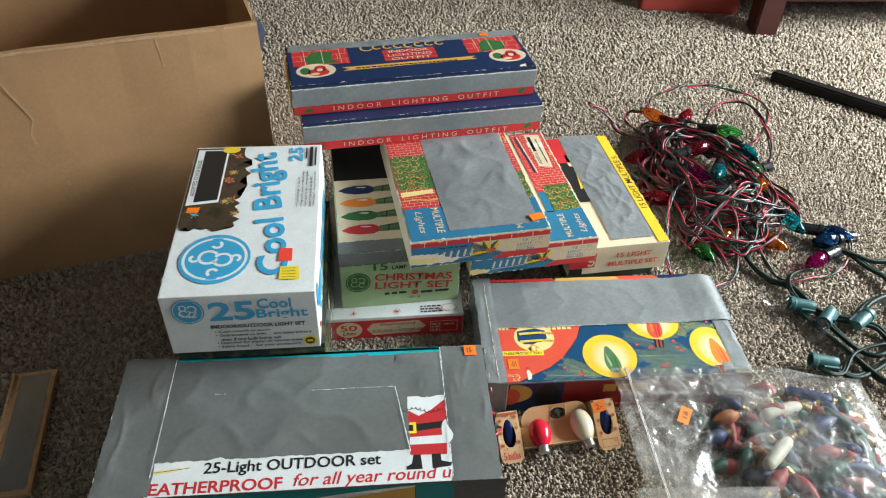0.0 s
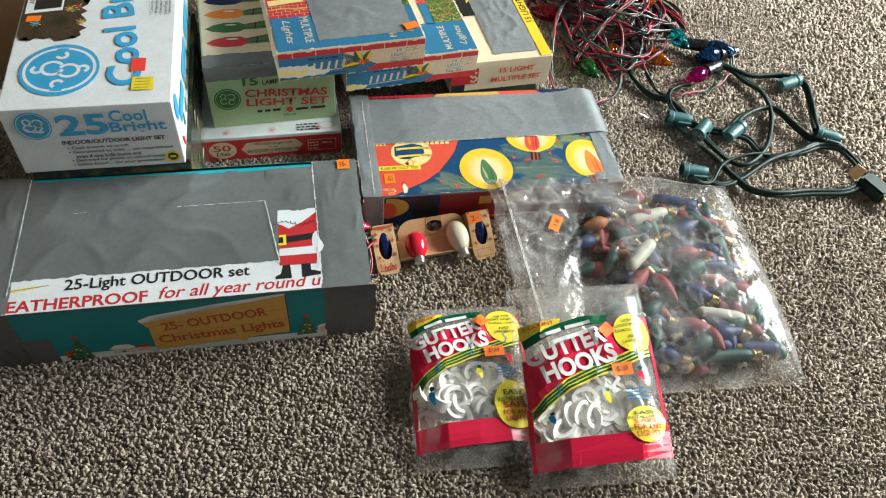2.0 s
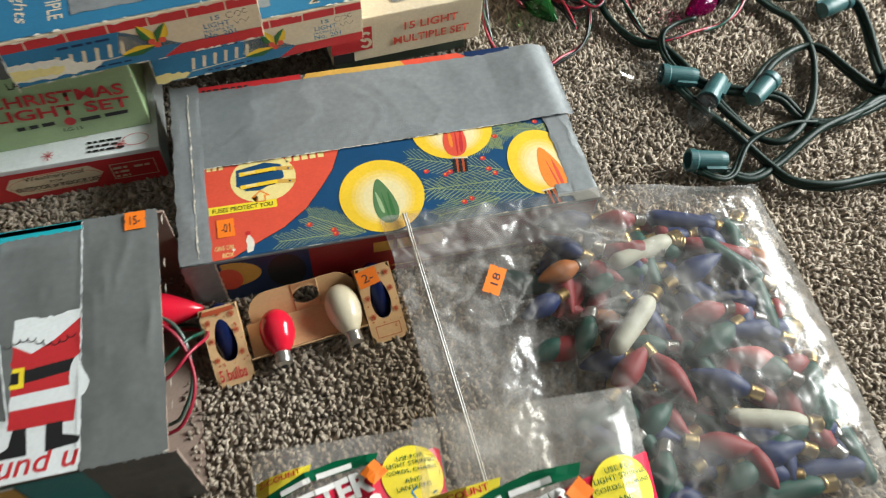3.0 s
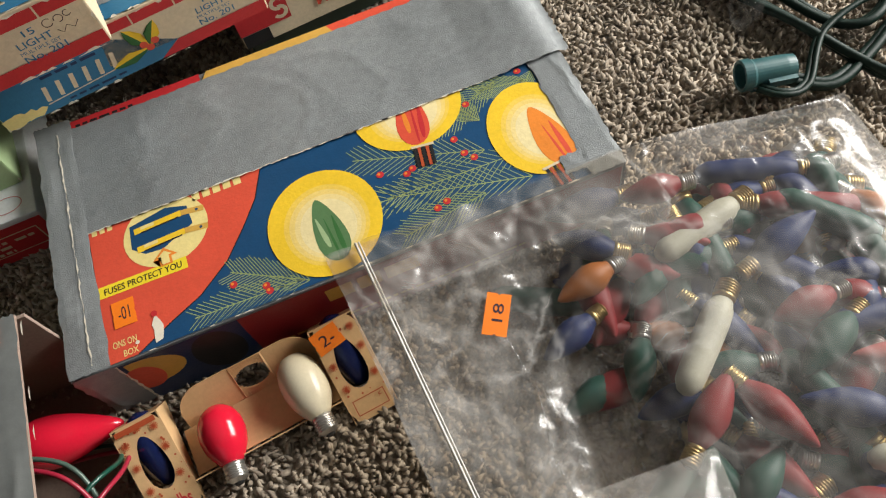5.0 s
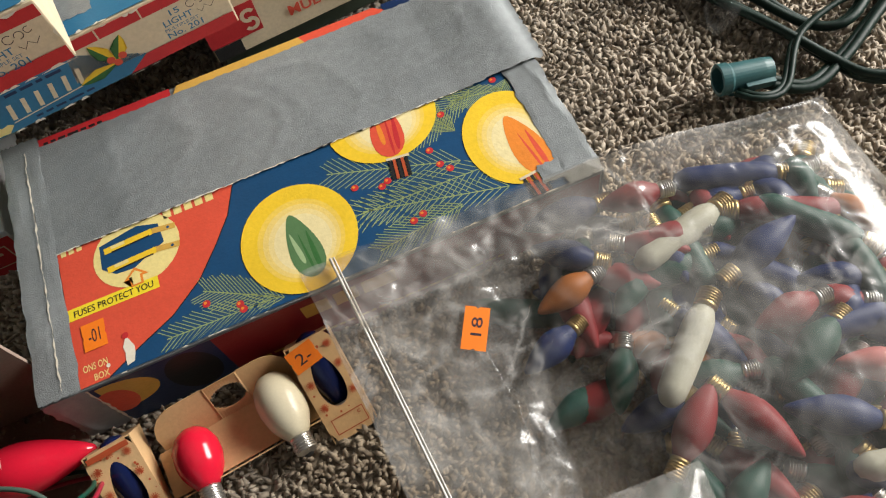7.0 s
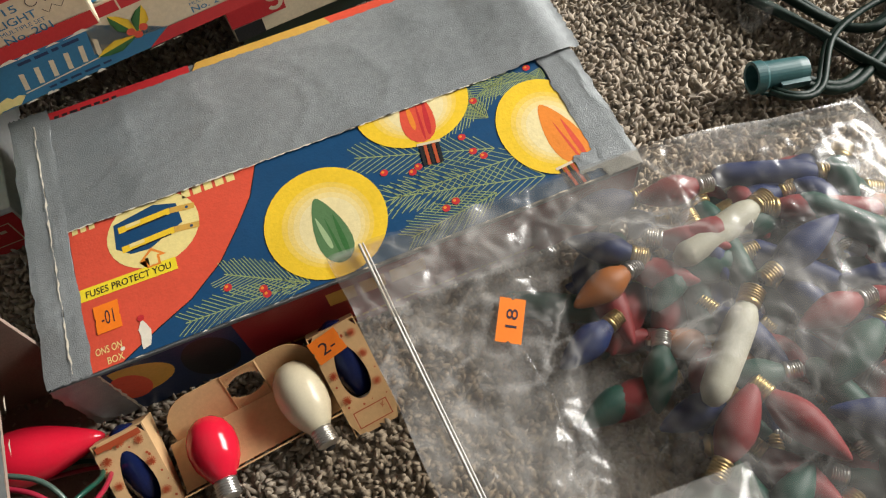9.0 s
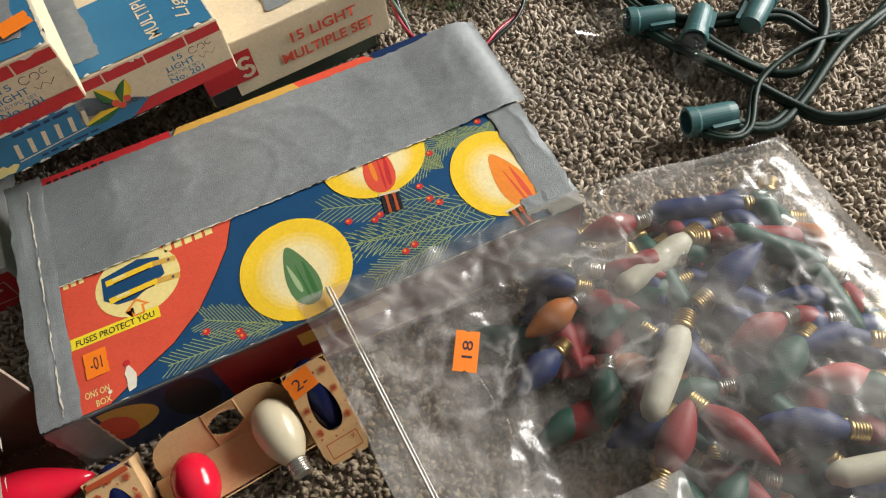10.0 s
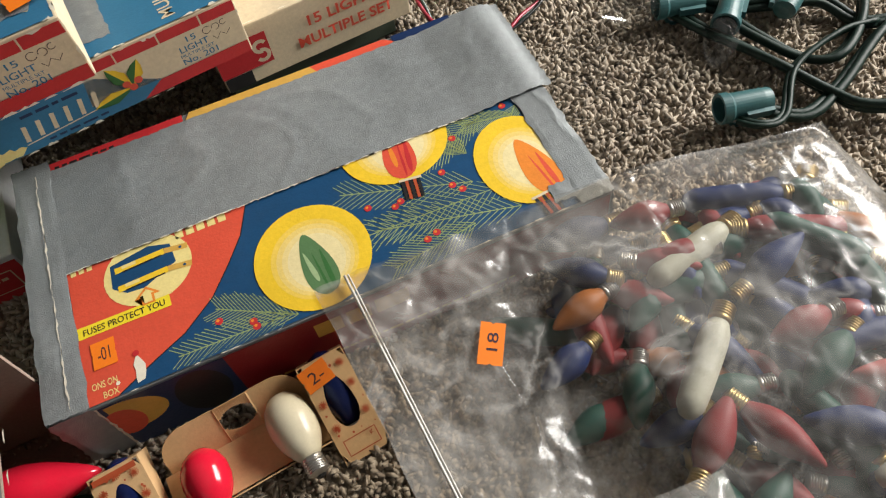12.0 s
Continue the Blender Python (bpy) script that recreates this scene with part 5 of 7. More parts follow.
def lamp_set_box():
    L, W, H = 0.1488, 0.25, 0.0920
    ob = carton("light_set_box", -0.2051, 0.0622, 0.1843, L, W, 0.0380, H - 0.001, MINT, "pale green Christmas light set box with painted bulbs", seed=5.0)
    H -= 0.001
    t, f = on_top(H), on_front()
    art(ob, t, [(CREAM, 1, rect(0.002, 0.021, L - 0.002, 0.150)), (BLACK, 1, rect(0.002, 0.150, L - 0.002, W - 0.002))], "top_print")
    film_sheet(ob, t, 0.0, -0.0005, L, 0.0215, SILVER, amp=0.0006, layer=4, seed=22.0)
    film_sheet(ob, f, 0.0, H - 0.019, L, H + 0.0005, SILVER, amp=0.0006, layer=4, seed=23.0)
    for k, m in enumerate((SCARLET, GREEN, ORANGE, NAVY)):
        y = 0.0415 + 0.0278 * k
        shape = [(0.006, y + 0.002), (0.016, y + 0.0085), (0.03, y + 0.0118), (0.046, y + 0.011), (0.053, y + 0.006), (0.053, y - 0.003), (0.045, y - 0.0075), (0.028, y - 0.0078), (0.014, y - 0.004)]
        art(ob, t, [(RED if k == 0 else m, 2, shape), (WHITE, 3, drop(0.036, y + 0.007, 0.014, 0.0028, 1.5)), (PINE, 2, [(0.053, y + 0.007), (0.085, y + 0.013), (0.11, y + 0.010), (0.11, y - 0.004), (0.053, y - 0.004)]), (BLACK, 3, [line((0.057, y + 0.006), (0.09, y + 0.010), 0.001), line((0.057, y - 0.001), (0.09, y + 0.001), 0.0012), line((0.064, y - 0.004), (0.066, y + 0.009), 0.0016)])], "painted_bulb")
    em = [(DEEP, 1, disc(0.0215, 0.0435, 0.0155, 0.0160)), (GREEN, 2, disc(0.0215, 0.0435, 0.0150, 0.0155)), (MINT, 3, arc(0.0215, 0.0435, 0.0136, 0, 360, 0.0007, 28))]
    for x, y, rr, a0, a1 in ((0.017, 0.041, 0.004, 30, 330), (0.026, 0.047, 0.004, -150, 150), (0.026, 0.039, 0.0035, 20, 330), (0.017, 0.049, 0.003, -60, 240)):
        em.append((MINT, 3, arc(x, y, rr, a0, a1, 0.0012)))
    art(ob, f, em, "round_emblem", "round green emblem")
    write(ob, "15", f, 0.041, 0.0612, 0.018, 0.0118, GREEN, 0, 3, 0.04)
    write(ob, "LAMP", f, 0.064, 0.0612, 0.018, 0.0065, BLACK, 0, 3, 0.02)
    write(ob, "CHRISTMAS", f, 0.042, 0.0445, 0.097, 0.0115, RED, -4, 3, 0.03)
    write(ob, "LIGHT SET", f, 0.042, 0.0305, 0.098, 0.0115, RED, -4, 3, 0.03)
    art(ob, f, [(BLACK, 2, text_bars(0.054, 0.0192, 0.030, 0.0075, 1, 4, 0.012)), (RED, 3, disc(0.0925, 0.0200, 0.0042)), (BLACK, 2, text_bars(0.100, 0.0175, 0.036, 0.0075, 1, 5, 0.014))], "printed_bar")
    write(ob, "LG-15", f, 0.085, 0.0105, 0.014, 0.0035, BLACK, -4, 3, 0.02)
    worn_edges(ob, f, [((0, 0), (L, 0)), ((L, 0), (L, H)), ((0, H), (0, 0))], PALE, 41, 0.25, 0.0012)


def fifty_box():
    L, W, H = 0.1695, 0.25, 0.0377
    ob = carton("light_set_box", -0.2188, 0.0417, 0.1382, L, W, 0.0, H, WHITE, "white and red weatherproof light set box", seed=7.0)
    t, f = on_top(H), on_front()
    art(ob, f, [(RED, 1, rect(0.001, 0.001, L - 0.001, H - 0.004)), (CREAM, 2, disc(0.0235, 0.018, 0.0165, 0.0135)), (CREAM, 2, [(0.046, 0.018), (0.053, 0.028), (0.112, 0.030), (0.121, 0.020), (0.113, 0.009), (0.054, 0.007)]), (RED, 3, arc(0.084, 0.0185, 0.035, 0, 360, 0.0004, 30, 0.0095)), (CREAM, 2, rect(0.127, 0.008, 0.162, 0.0265)), (RED, 3, rect(0.1278, 0.0088, 0.1612, 0.0257)), (CREAM, 4, text_bars(0.129, 0.010, 0.011, 0.015, 3, 5)), (CREAM, 4, text_bars(0.145, 0.019, 0.013, 0.005, 1, 6))], "front_print")
    write(ob, "50", f, 0.0125, 0.0165, 0.021, 0.010, RED, 0, 4, 0.02)
    write(ob, "Lites", f, 0.015, 0.009, 0.017, 0.006, BLACK, 0, 4, 0.02, shear=0.25)
    write(ob, "Weatherproof", f, 0.062, 0.0215, 0.046, 0.0062, BLACK, 0, 4, 0.01)
    write(ob, "FOR", f, 0.080, 0.0180, 0.010, 0.0022, BLACK, 0, 4, 0.01)
    write(ob, "OUTDOOR or INDOOR USE", f, 0.0525, 0.0115, 0.064, 0.0048, BLACK, 0, 4, 0.02)
    art(ob, t, [(RED, 1, sum([[line((0.03 + 0.055 * k - 0.005 * math.cos(radians(a)), 0.008 - 0.005 * math.sin(radians(a))), (0.03 + 0.055 * k + 0.005 * math.cos(radians(a)), 0.008 + 0.005 * math.sin(radians(a))), 0.0006) for a in (0, 45, 90, 135)] for k in range(3)], [])), (BLACK, 1, text_bars(0.115, 0.004, 0.028, 0.014, 3, 7)), (RED, 1, arc(0.152, 0.011, 0.010, 0, 360, 0.0005, 20, 0.006))], "top_print")


def moving_box():
    """The big open cardboard carton."""
    L, W, H, T = 0.55, 0.40, 0.323, 0.005
    ob = thing("cardboard_box", pose(-0.833, 0.0647, 0.0, 0, 0, 22), "large open brown cardboard box with a creased wall", "box")
    bm = bmesh.new()
    slab(bm, 0, 0, 0, L, W, T)
    part("bottom", bm, KRAFT, ob)
    for n, b in (("front_wall", (0, 0, T, L, T, H)), ("back_wall", (0, W - T, T, L, W, H)), ("side_wall", (L - T, T, T, L, W - T, H)), ("side_wall", (0, T, T, T, W - T, H))):
        bm = bmesh.new()
        vs = slab(bm, *b)
        bmesh.ops.subdivide_edges(bm, edges=[e for e in bm.edges if e.calc_length() > 0.05], cuts=12, use_grid_fill=True)
        for v in bm.verts:
            k = noise.noise(v.co * 9) * 0.0025
            v.co.y += k if n != "side_wall" else 0
            v.co.x += k if n == "side_wall" else 0
            if v.co.z > H - 0.002:
                v.co.z += noise.noise(v.co * 60) * 0.002
        part(n, bm, KRAFT, ob, smooth=False)
    f = on_front()
    creases = [[(0.245, 0.318), (0.248, 0.29), (0.262, 0.255), (0.270, 0.235), (0.262, 0.215), (0.266, 0.19), (0.275, 0.165), (0.285, 0.135)], [(0.428, 0.318), (0.430, 0.300), (0.432, 0.280)]]
    art(ob, f, [(KRAFTEDGE, 4, ribbon(c, w)) for c, w in zip(creases, (0.0026, 0.0014))] + [(KRAFTEDGE, 3, jag(rect(0, H - 0.004, L, H - 0.0005), 0.001, 0.006, 3))], "crease", "pale crease in the board")


cool_bright_box()
light_packet_below()
outdoor = outdoor_box()
tree_lamp_box()
sterling_box(-0.2824, 0.240, 0.2603, 0.3283, 0.113, 0.2100, 0.0417, True, 31.0, "navy and red indoor lighting box with grey tape")
sterling_box(-0.2683, 0.221, 0.2554, 0.3251, 0.113, 0.1678, 0.0415, False, 35.0, "navy and red indoor lighting box below its twin")
ml = multiple_box(-0.1179, 0.0434, 0.2332, 0.1294, 0.0378, 41.0, "cream and blue lights box with brick print and tape")
price_tag(ml, on_top(0.0378), 0.150, 0.0135, 0.017, 0.012, 12, "", 19)
multiple_box(-0.0456, 0.0983, 0.235, 0.0718, 0.0402, 45.0, "cream and blue lights box with brick print and worn corners")
yellow_box()
lamp_set_box()
fifty_box()
moving_box()


# ---- bulbs ----
def thread(r, z0, z1, turns=5):
    n = turns * 4
    return [(r * (1 + 0.07 * math.sin(2 * math.pi * turns * k / n)), z0 + (z1 - z0) * k / n) for k in range(n + 1)]


def glass_profile(kind):
    if kind == "cone":      # pointed outdoor bulb
        return [(0.0055, 0.016), (0.0075, 0.020), (0.0112, 0.028), (0.0130, 0.036), (0.0128, 0.043), (0.0110, 0.052), (0.0080, 0.061), (0.0048, 0.069), (0.0022, 0.074), (0.0006, 0.0755)]
    if kind == "small":     # pointed indoor bulb
        return [(0.0050, 0.013), (0.0062, 0.016), (0.0092, 0.022), (0.0104, 0.028), (0.0098, 0.034), (0.0074, 0.042), (0.0045, 0.049), (0.0018, 0.0535), (0.0004, 0.0545)]
    if kind == "long":      # slim candle bulb
        return [(0.0048, 0.013), (0.0060, 0.016), (0.0074, 0.020), (0.0079, 0.028), (0.0078, 0.044), (0.0073, 0.058), (0.0068, 0.062), (0.0040, 0.067), (0.0010, 0.0685)]
    if kind == "pear":
        return [(0.0055, 0.012), (0.0080, 0.0155), (0.0112, 0.022), (0.0128, 0.030), (0.0126, 0.037), (0.0106, 0.044), (0.0064, 0.0490), (0.0010, 0.0505)]
    if kind == "egg":
        return [(0.0052, 0.013), (0.0070, 0.018), (0.0095, 0.025), (0.0110, 0.034), (0.0110, 0.041), (0.0095, 0.048), (0.0060, 0.0535), (0.0012, 0.0555)]
    return [(0.0055, 0.012), (0.0078, 0.015), (0.0112, 0.021), (0.0127, 0.028), (0.0122, 0.035), (0.0095, 0.041), (0.0055, 0.0445), (0.0010, 0.0455)]


def bulb(kind, paint, cap, m, label, group="", parent=None, seg=18):
    """A painted bulb with a screw cap; its cap's tip is the origin."""
    ob = thing("light_bulb", m, label, "bulb", group)
    prof = glass_profile(kind)
    fine = []
    for (r0, z0), (r1, z1) in zip(prof, prof[1:]):
        fine += [(r0, z0), ((r0 + r1) / 2 + 0.00010, (z0 + z1) / 2)]
    part("glass", revolve(fine + [prof[-1]], seg), paint, ob, smooth=True)
    rb = 0.0068 if kind == "cone" else 0.0058
    zt = prof[0][1]
    part("screw_cap", revolve([(rb * 0.5, 0.0016), (rb * 0.8, 0.003)] + thread(rb, 0.0035, zt - 0.002) + [(rb * 1.04, zt - 0.001), (rb * 0.95, zt + 0.0005)], 16), cap, ob, smooth=True)
    part("contact", revolve([(0.0005, 0.0), (rb * 0.4, 0.0006), (rb * 0.55, 0.002)], 10), GLASSBLACK, ob)
    return ob


def lying(x, y, z, to, tilt=0.0):
    """Pose of a bulb that lies with its cap at (x, y, z) and points towards the heading."""
    return pose(x, y, z, 0, 0, to) @ pose(0, 0, 0, 0, 90 - tilt, 0)


# ---- the torn pack of five bulbs ----
def bulb_pack():
    ob = thing("bulb_carton", pose(-0.004, -0.134, 0.002, 0, 0, 13), "tan five bulb carton printed with red stars", "box")
    SL, DEPTH = 0.057, 32

    def window_box(x0, y0, name):
        w = 0.0265
        bm = bmesh.new()
        m = pose(x0, y0, 0, DEPTH, 0, 0)
        # face with a pear-shaped opening, side walls and a back
        hole = [(w / 2 + (0.0088 - 0.0032 * (0.5 + 0.5 * math.sin(a))) * math.cos(a), 0.0325 + 0.0155 * math.sin(a)) for a in [2 * math.pi * k / 24 for k in range(24)]]
        rim = []
        for hx, hy in hole:
            dx, dy = hx - w / 2, hy - 0.0325
            k = min((w / 2) / max(abs(dx), 1e-6), (SL - 0.0325 if dy > 0 else 0.0325) / max(abs(dy), 1e-6))
            rim.append((w / 2 + dx * k, 0.0325 + dy * k))
        for z in (0.0, -0.0007):
            a = [bm.verts.new(m @ Vector((px, py, z))) for px, py in hole]
            b = [bm.verts.new(m @ Vector((px, py, z))) for px, py in rim]
            for k in range(24):
                q = (a[k], a[(k + 1) % 24], b[(k + 1) % 24], b[k])
                bm.faces.new(q if z else q[::-1])
        p = part(name, bm, TAN, ob, "tan card with red star print")
        fl = 0.0265
        walls = bmesh.new()
        for xa, xb in ((0, 0.0007), (w - 0.0007, w)):
            vs = [Vector((xa, 0, -0.0008)), Vector((xa, SL, -0.0008)), Vector((xa, SL, -fl * 0.9)), Vector((xa, 0.012, -0.0085))]
            lo = [walls.verts.new(m @ q) for q in vs]
            hi = [walls.verts.new(m @ (q + Vector((xb - xa, 0, 0)))) for q in vs]
            walls.faces.new(lo), walls.faces.new(hi[::-1])
            for k in range(4):
                walls.faces.new((lo[k], hi[k], hi[(k + 1) % 4], lo[(k + 1) % 4]))
        slab(walls, 0.0007, SL - 0.0007, -fl * 0.9, w - 0.0007, SL, -0.0008, m)
        part("carton_side", walls, TAN, p)
        fc = lambda u, v, h: m @ Vector((u, v, h))
        r = random.Random(int(x0 * 1000) + 3)
        stars = []
        for sx, sy in ((0.0045, 0.047), (0.022, 0.050), (0.0045, 0.020), (0.0225, 0.022), (0.0225, 0.038), (0.004, 0.034), (0.0135, 0.053)):
            for a in range(0, 180, 30):
                d = (math.cos(radians(a)) * 0.0024, math.sin(radians(a)) * 0.0024)
                stars.append(line((sx - d[0], sy - d[1]), (sx + d[0], sy + d[1]), 0.00045))
        for _ in range(40):
            sx, sy = r.uniform(0.001, w - 0.001), r.uniform(0.014, SL - 0.003)
            if ((sx - w / 2) / 0.0095) ** 2 + ((sy - 0.0325) / 0.0168) ** 2 > 1:
                stars.append(disc(sx, sy, r.uniform(0.0003, 0.0008), n=7))
        art(p, fc, [(RUST, 1, stars)], "star_print")
        return p, fc, m

    a, fa, ma = window_box(0.0, 0.0, "window_card")
    write(a, "5 bulbs", fa, 0.003, 0.004, 0.019, 0.0085, RED, 0, 2, 0.02)
    art(a, fa, [(RUST, 2, rect(0.002, 0.0525, 0.0245, 0.0555))], "name_bar")
    b, fb, mb = window_box(0.114, -0.002, "window_card")
    art(b, fb, [(RUST, 2, [rect(0.004, 0.0035, 0.0225, 0.0040), rect(0.004, 0.0120, 0.0225, 0.0125), rect(0.004, 0.0040, 0.0045, 0.0120), rect(0.0220, 0.0040, 0.0225, 0.0120)])], "print_frame")
    write(b, "¢", fb, 0.0185, 0.0085, 0.002, 0.003, RUST, 0, 2, 0.0)
    price_tag(b, fb, 0.001, 0.042, 0.016, 0.0125, 8, "2-", 4)
    # the open tray between the two
    bm = bmesh.new()
    n = 52
    back = []
    for k in range(n + 1):
        u = 0.0330 + 0.0805 * k / n
        e = min(1.0, 5 * min(k / n, 1 - k / n))
        back.append((u, 0.009 + 0.0145 * math.sqrt(max(0.02, 1 - (1 - e) ** 2))))
    for k in range(n):
        (u0, h0), (u1, h1) = back[k], back[k + 1]
        q0, q1 = (u0 + u1) / 2, 0
        pts = []
        hc = 0.0765
        if abs(q0 - hc) < 0.0098:
            s = 0.0064 * math.sqrt(max(0, 1 - ((q0 - hc) / 0.0100) ** 2))
            spans = [(0.0, 0.0130 - s), (0.0130 + s, None)]
        else:
            spans = [(0.0, None)]
        for lo, hi in spans:
            a0, a1 = (h0 if hi is None else hi), (h1 if hi is None else hi)
            vs = [bm.verts.new((u0, 0.040 + lo * 0.55, 0.0025 + lo * 0.95)), bm.verts.new((u1, 0.040 + lo * 0.55, 0.0025 + lo * 0.95)), bm.verts.new((u1, 0.040 + a1 * 0.55, 0.0025 + a1 * 0.95)), bm.verts.new((u0, 0.040 + a0 * 0.55, 0.0025 + a0 * 0.95))]
            bm.faces.new(vs)
    bmesh.ops.remove_doubles(bm, verts=bm.verts[:], dist=1e-5)
    bmesh.ops.solidify(bm, geom=bm.faces[:], thickness=0.0007)
    part("tray_back", bm, TAN, ob, "tan tray wall with a round hole")
    bm = bmesh.new()
    slab(bm, 0.0290, 0.014, 0.0045, 0.1135, 0.0410, 0.0052)
    part("tray_floor", bm, TAN, ob)
    bm = bmesh.new()
    slab(bm, 0.0275, 0.0, 0.0, 0.1135, 0.0007, 0.0095, pose(0, 0.0135, 0.0015, 22, 0, 0))
    tray = part("tray_lip", bm, TAN, ob)
    art(tray, lambda u, v, h: pose(0, 0.0135, 0.0015, 22, 0, 0) @ Vector((u, -h, v)), [(RUST, 1, text_bars(0.034, 0.005, 0.03, 0.003, 1, 3)), (PALE, 1, disc(0.082, 0.005, 0.008, 0.003))], "tray_print")
    for mm in (ma, mb):
        # dark blue bulbs lie behind the openings
        w = ob.matrix_world @ mm @ pose(0.01325, 0.004, -0.0105, -90, 0, 0)
        bulb("egg", NAVYBULB, STEEL, w @ pose(0, 0, 0.0), "dark blue bulb inside a tan card window", "pack bulbs")


bulb_pack()
bulb("round", GLOSSRED, STEEL, lying(0.0435, -0.1262, 0.0105, 100, 6), "glossy red round bulb resting in a tan tray", "pack bulbs", seg=28)
bulb("pear", IVORY, STEEL, lying(0.0955, -0.1150, 0.0110, 106, 8), "ivory white bulb resting in a tan tray", "pack bulbs", seg=28)

# bulb and wires that show in the open end of the outdoor box
ob = bulb("cone", GLOSSRED, BRASS, lying(-0.092, -0.081, 0.030, 3, -8), "glossy red pointed bulb in the open box end", "loose bulbs", seg=28)
ob.matrix_world = ob.matrix_world @ Matrix.Diagonal((1.12, 1.12, 1.06, 1))


def wire(name, pts, r, m, parent, label="", seg=7, flat=1.0):
    return part(name, tube(spline(pts), r, seg, flat=flat), m, parent, label, smooth=True)


W_RED = mat("red_wire", (0.30, 0.014, 0.035), 0.35, vary=0.15, scale=80)
W_GREEN = mat("green_wire", (0.005, 0.055, 0.035), 0.3, vary=0.2, scale=80)
W_BLACK = mat("black_wire", (0.010, 0.012, 0.011), 0.3, vary=0.2, scale=80)
W_PALE = mat("pale_green_wire", (0.06, 0.10, 0.08), 0.28, vary=0.2, scale=80)
C_GREEN = mat("green_cord", (0.004, 0.017, 0.012), 0.5, vary=0.25, scale=60, spec=0.28)
SOCKET = mat("green_socket_plastic", (0.03, 0.10, 0.105), 0.4, vary=0.15, scale=90, stain=(0.07, 0.15, 0.14), stain_amount=0.3)
SOCKETBLACK = mat("black_socket_plastic", (0.012, 0.013, 0.014), 0.25, vary=0.2, scale=90)

inner = thing("wire_bundle", pose(-0.007, 0.004, 0), "red and green wires curling out of the box end", "wires")
wire("red_wire", [(-0.10, -0.15, 0.03), (-0.03, -0.150, 0.045), (-0.006, -0.130, 0.050), (0.000, -0.110, 0.032), (-0.012, -0.094, 0.012), (-0.06, -0.09, 0.008)], 0.0013, W_RED, inner)
wire("green_wire", [(-0.10, -0.145, 0.028), (-0.035, -0.140, 0.046), (-0.010, -0.120, 0.047), (-0.004, -0.104, 0.028), (-0.02, -0.088, 0.010), (-0.07, -0.085, 0.008)], 0.0013, W_GREEN, inner)
wire("red_wire", [(-0.10, -0.165, 0.02), (-0.03, -0.175, 0.022), (-0.010, -0.165, 0.030), (-0.006, -0.140, 0.040), (-0.02, -0.115, 0.056), (-0.06, -0.100, 0.06)], 0.0013, W_RED, inner)
wire("pale_wire", [(-0.10, -0.16, 0.024), (-0.03, -0.168, 0.020), (-0.012, -0.158, 0.028), (-0.008, -0.134, 0.038), (-0.02, -0.108, 0.052), (-0.06, -0.095, 0.058)], 0.0013, W_PALE, inner)


# ---- the zip bag of bulbs ----
BAG = [Vector((0.1195, -0.034)), Vector((0.4250, -0.012)), Vector((0.4450, -0.2765)), Vector((0.165, -0.292))]  # zip top, far, near right, near left


def bag_xy(s, t):
    """s runs from the zip to the closed end, t from the far edge to the near one."""
    top, low = BAG[0].lerp(BAG[1], s), BAG[3].lerp(BAG[2], s)
    return top.lerp(low, t)


def ease(x):
    x = max(0.0, min(1.0, x))
    return x * x * (3 - 2 * x)


def bag_far(s):
    """The far edge rests on the lid of the painted box, then comes down."""
    return 0.0565 - 0.024 * ease((s - 0.55) / 0.45)


def bag_height(s, t):
    fill = ease((s - 0.16) / 0.28)
    round_ = (1 - max(0.0, 2 * s - 1) ** 9) * (1 - t ** 7)
    body = 0.012 + fill * 0.050 * max(0.0, round_) ** 0.6
    rest = 0.012 + (bag_far(s) - 0.012) * max(0.0, 1 - t * (1.0 + 0.8 * fill))
    k = ease(t / 0.10)
    return bag_far(s) * (1 - k) + max(rest, body) * k


# long creases in the film: from, to, height
TAGX, TAGY = 0.1950, -0.0770
CREASES = [((0.178, -0.036), (0.206, -0.078), 0.0065), ((0.238, -0.092), (0.205, -0.132), 0.0065), ((0.205, -0.132), (0.190, -0.170), 0.004), ((0.175, -0.050), (0.215, -0.078), 0.003), ((0.250, -0.155), (0.225, -0.210), 0.003), ((0.235, -0.160), (0.245, -0.240), 0.003), ((0.300, -0.040), (0.400, -0.075), 0.002), ((0.340, -0.225), (0.270, -0.285), 0.003), ((0.415, -0.040), (0.432, -0.200), 0.003), ((0.345, -0.225), (0.425, -0.160), 0.003)]


FOLD = clear_film("whitened_film", 0.16, 0.5, 0.2)


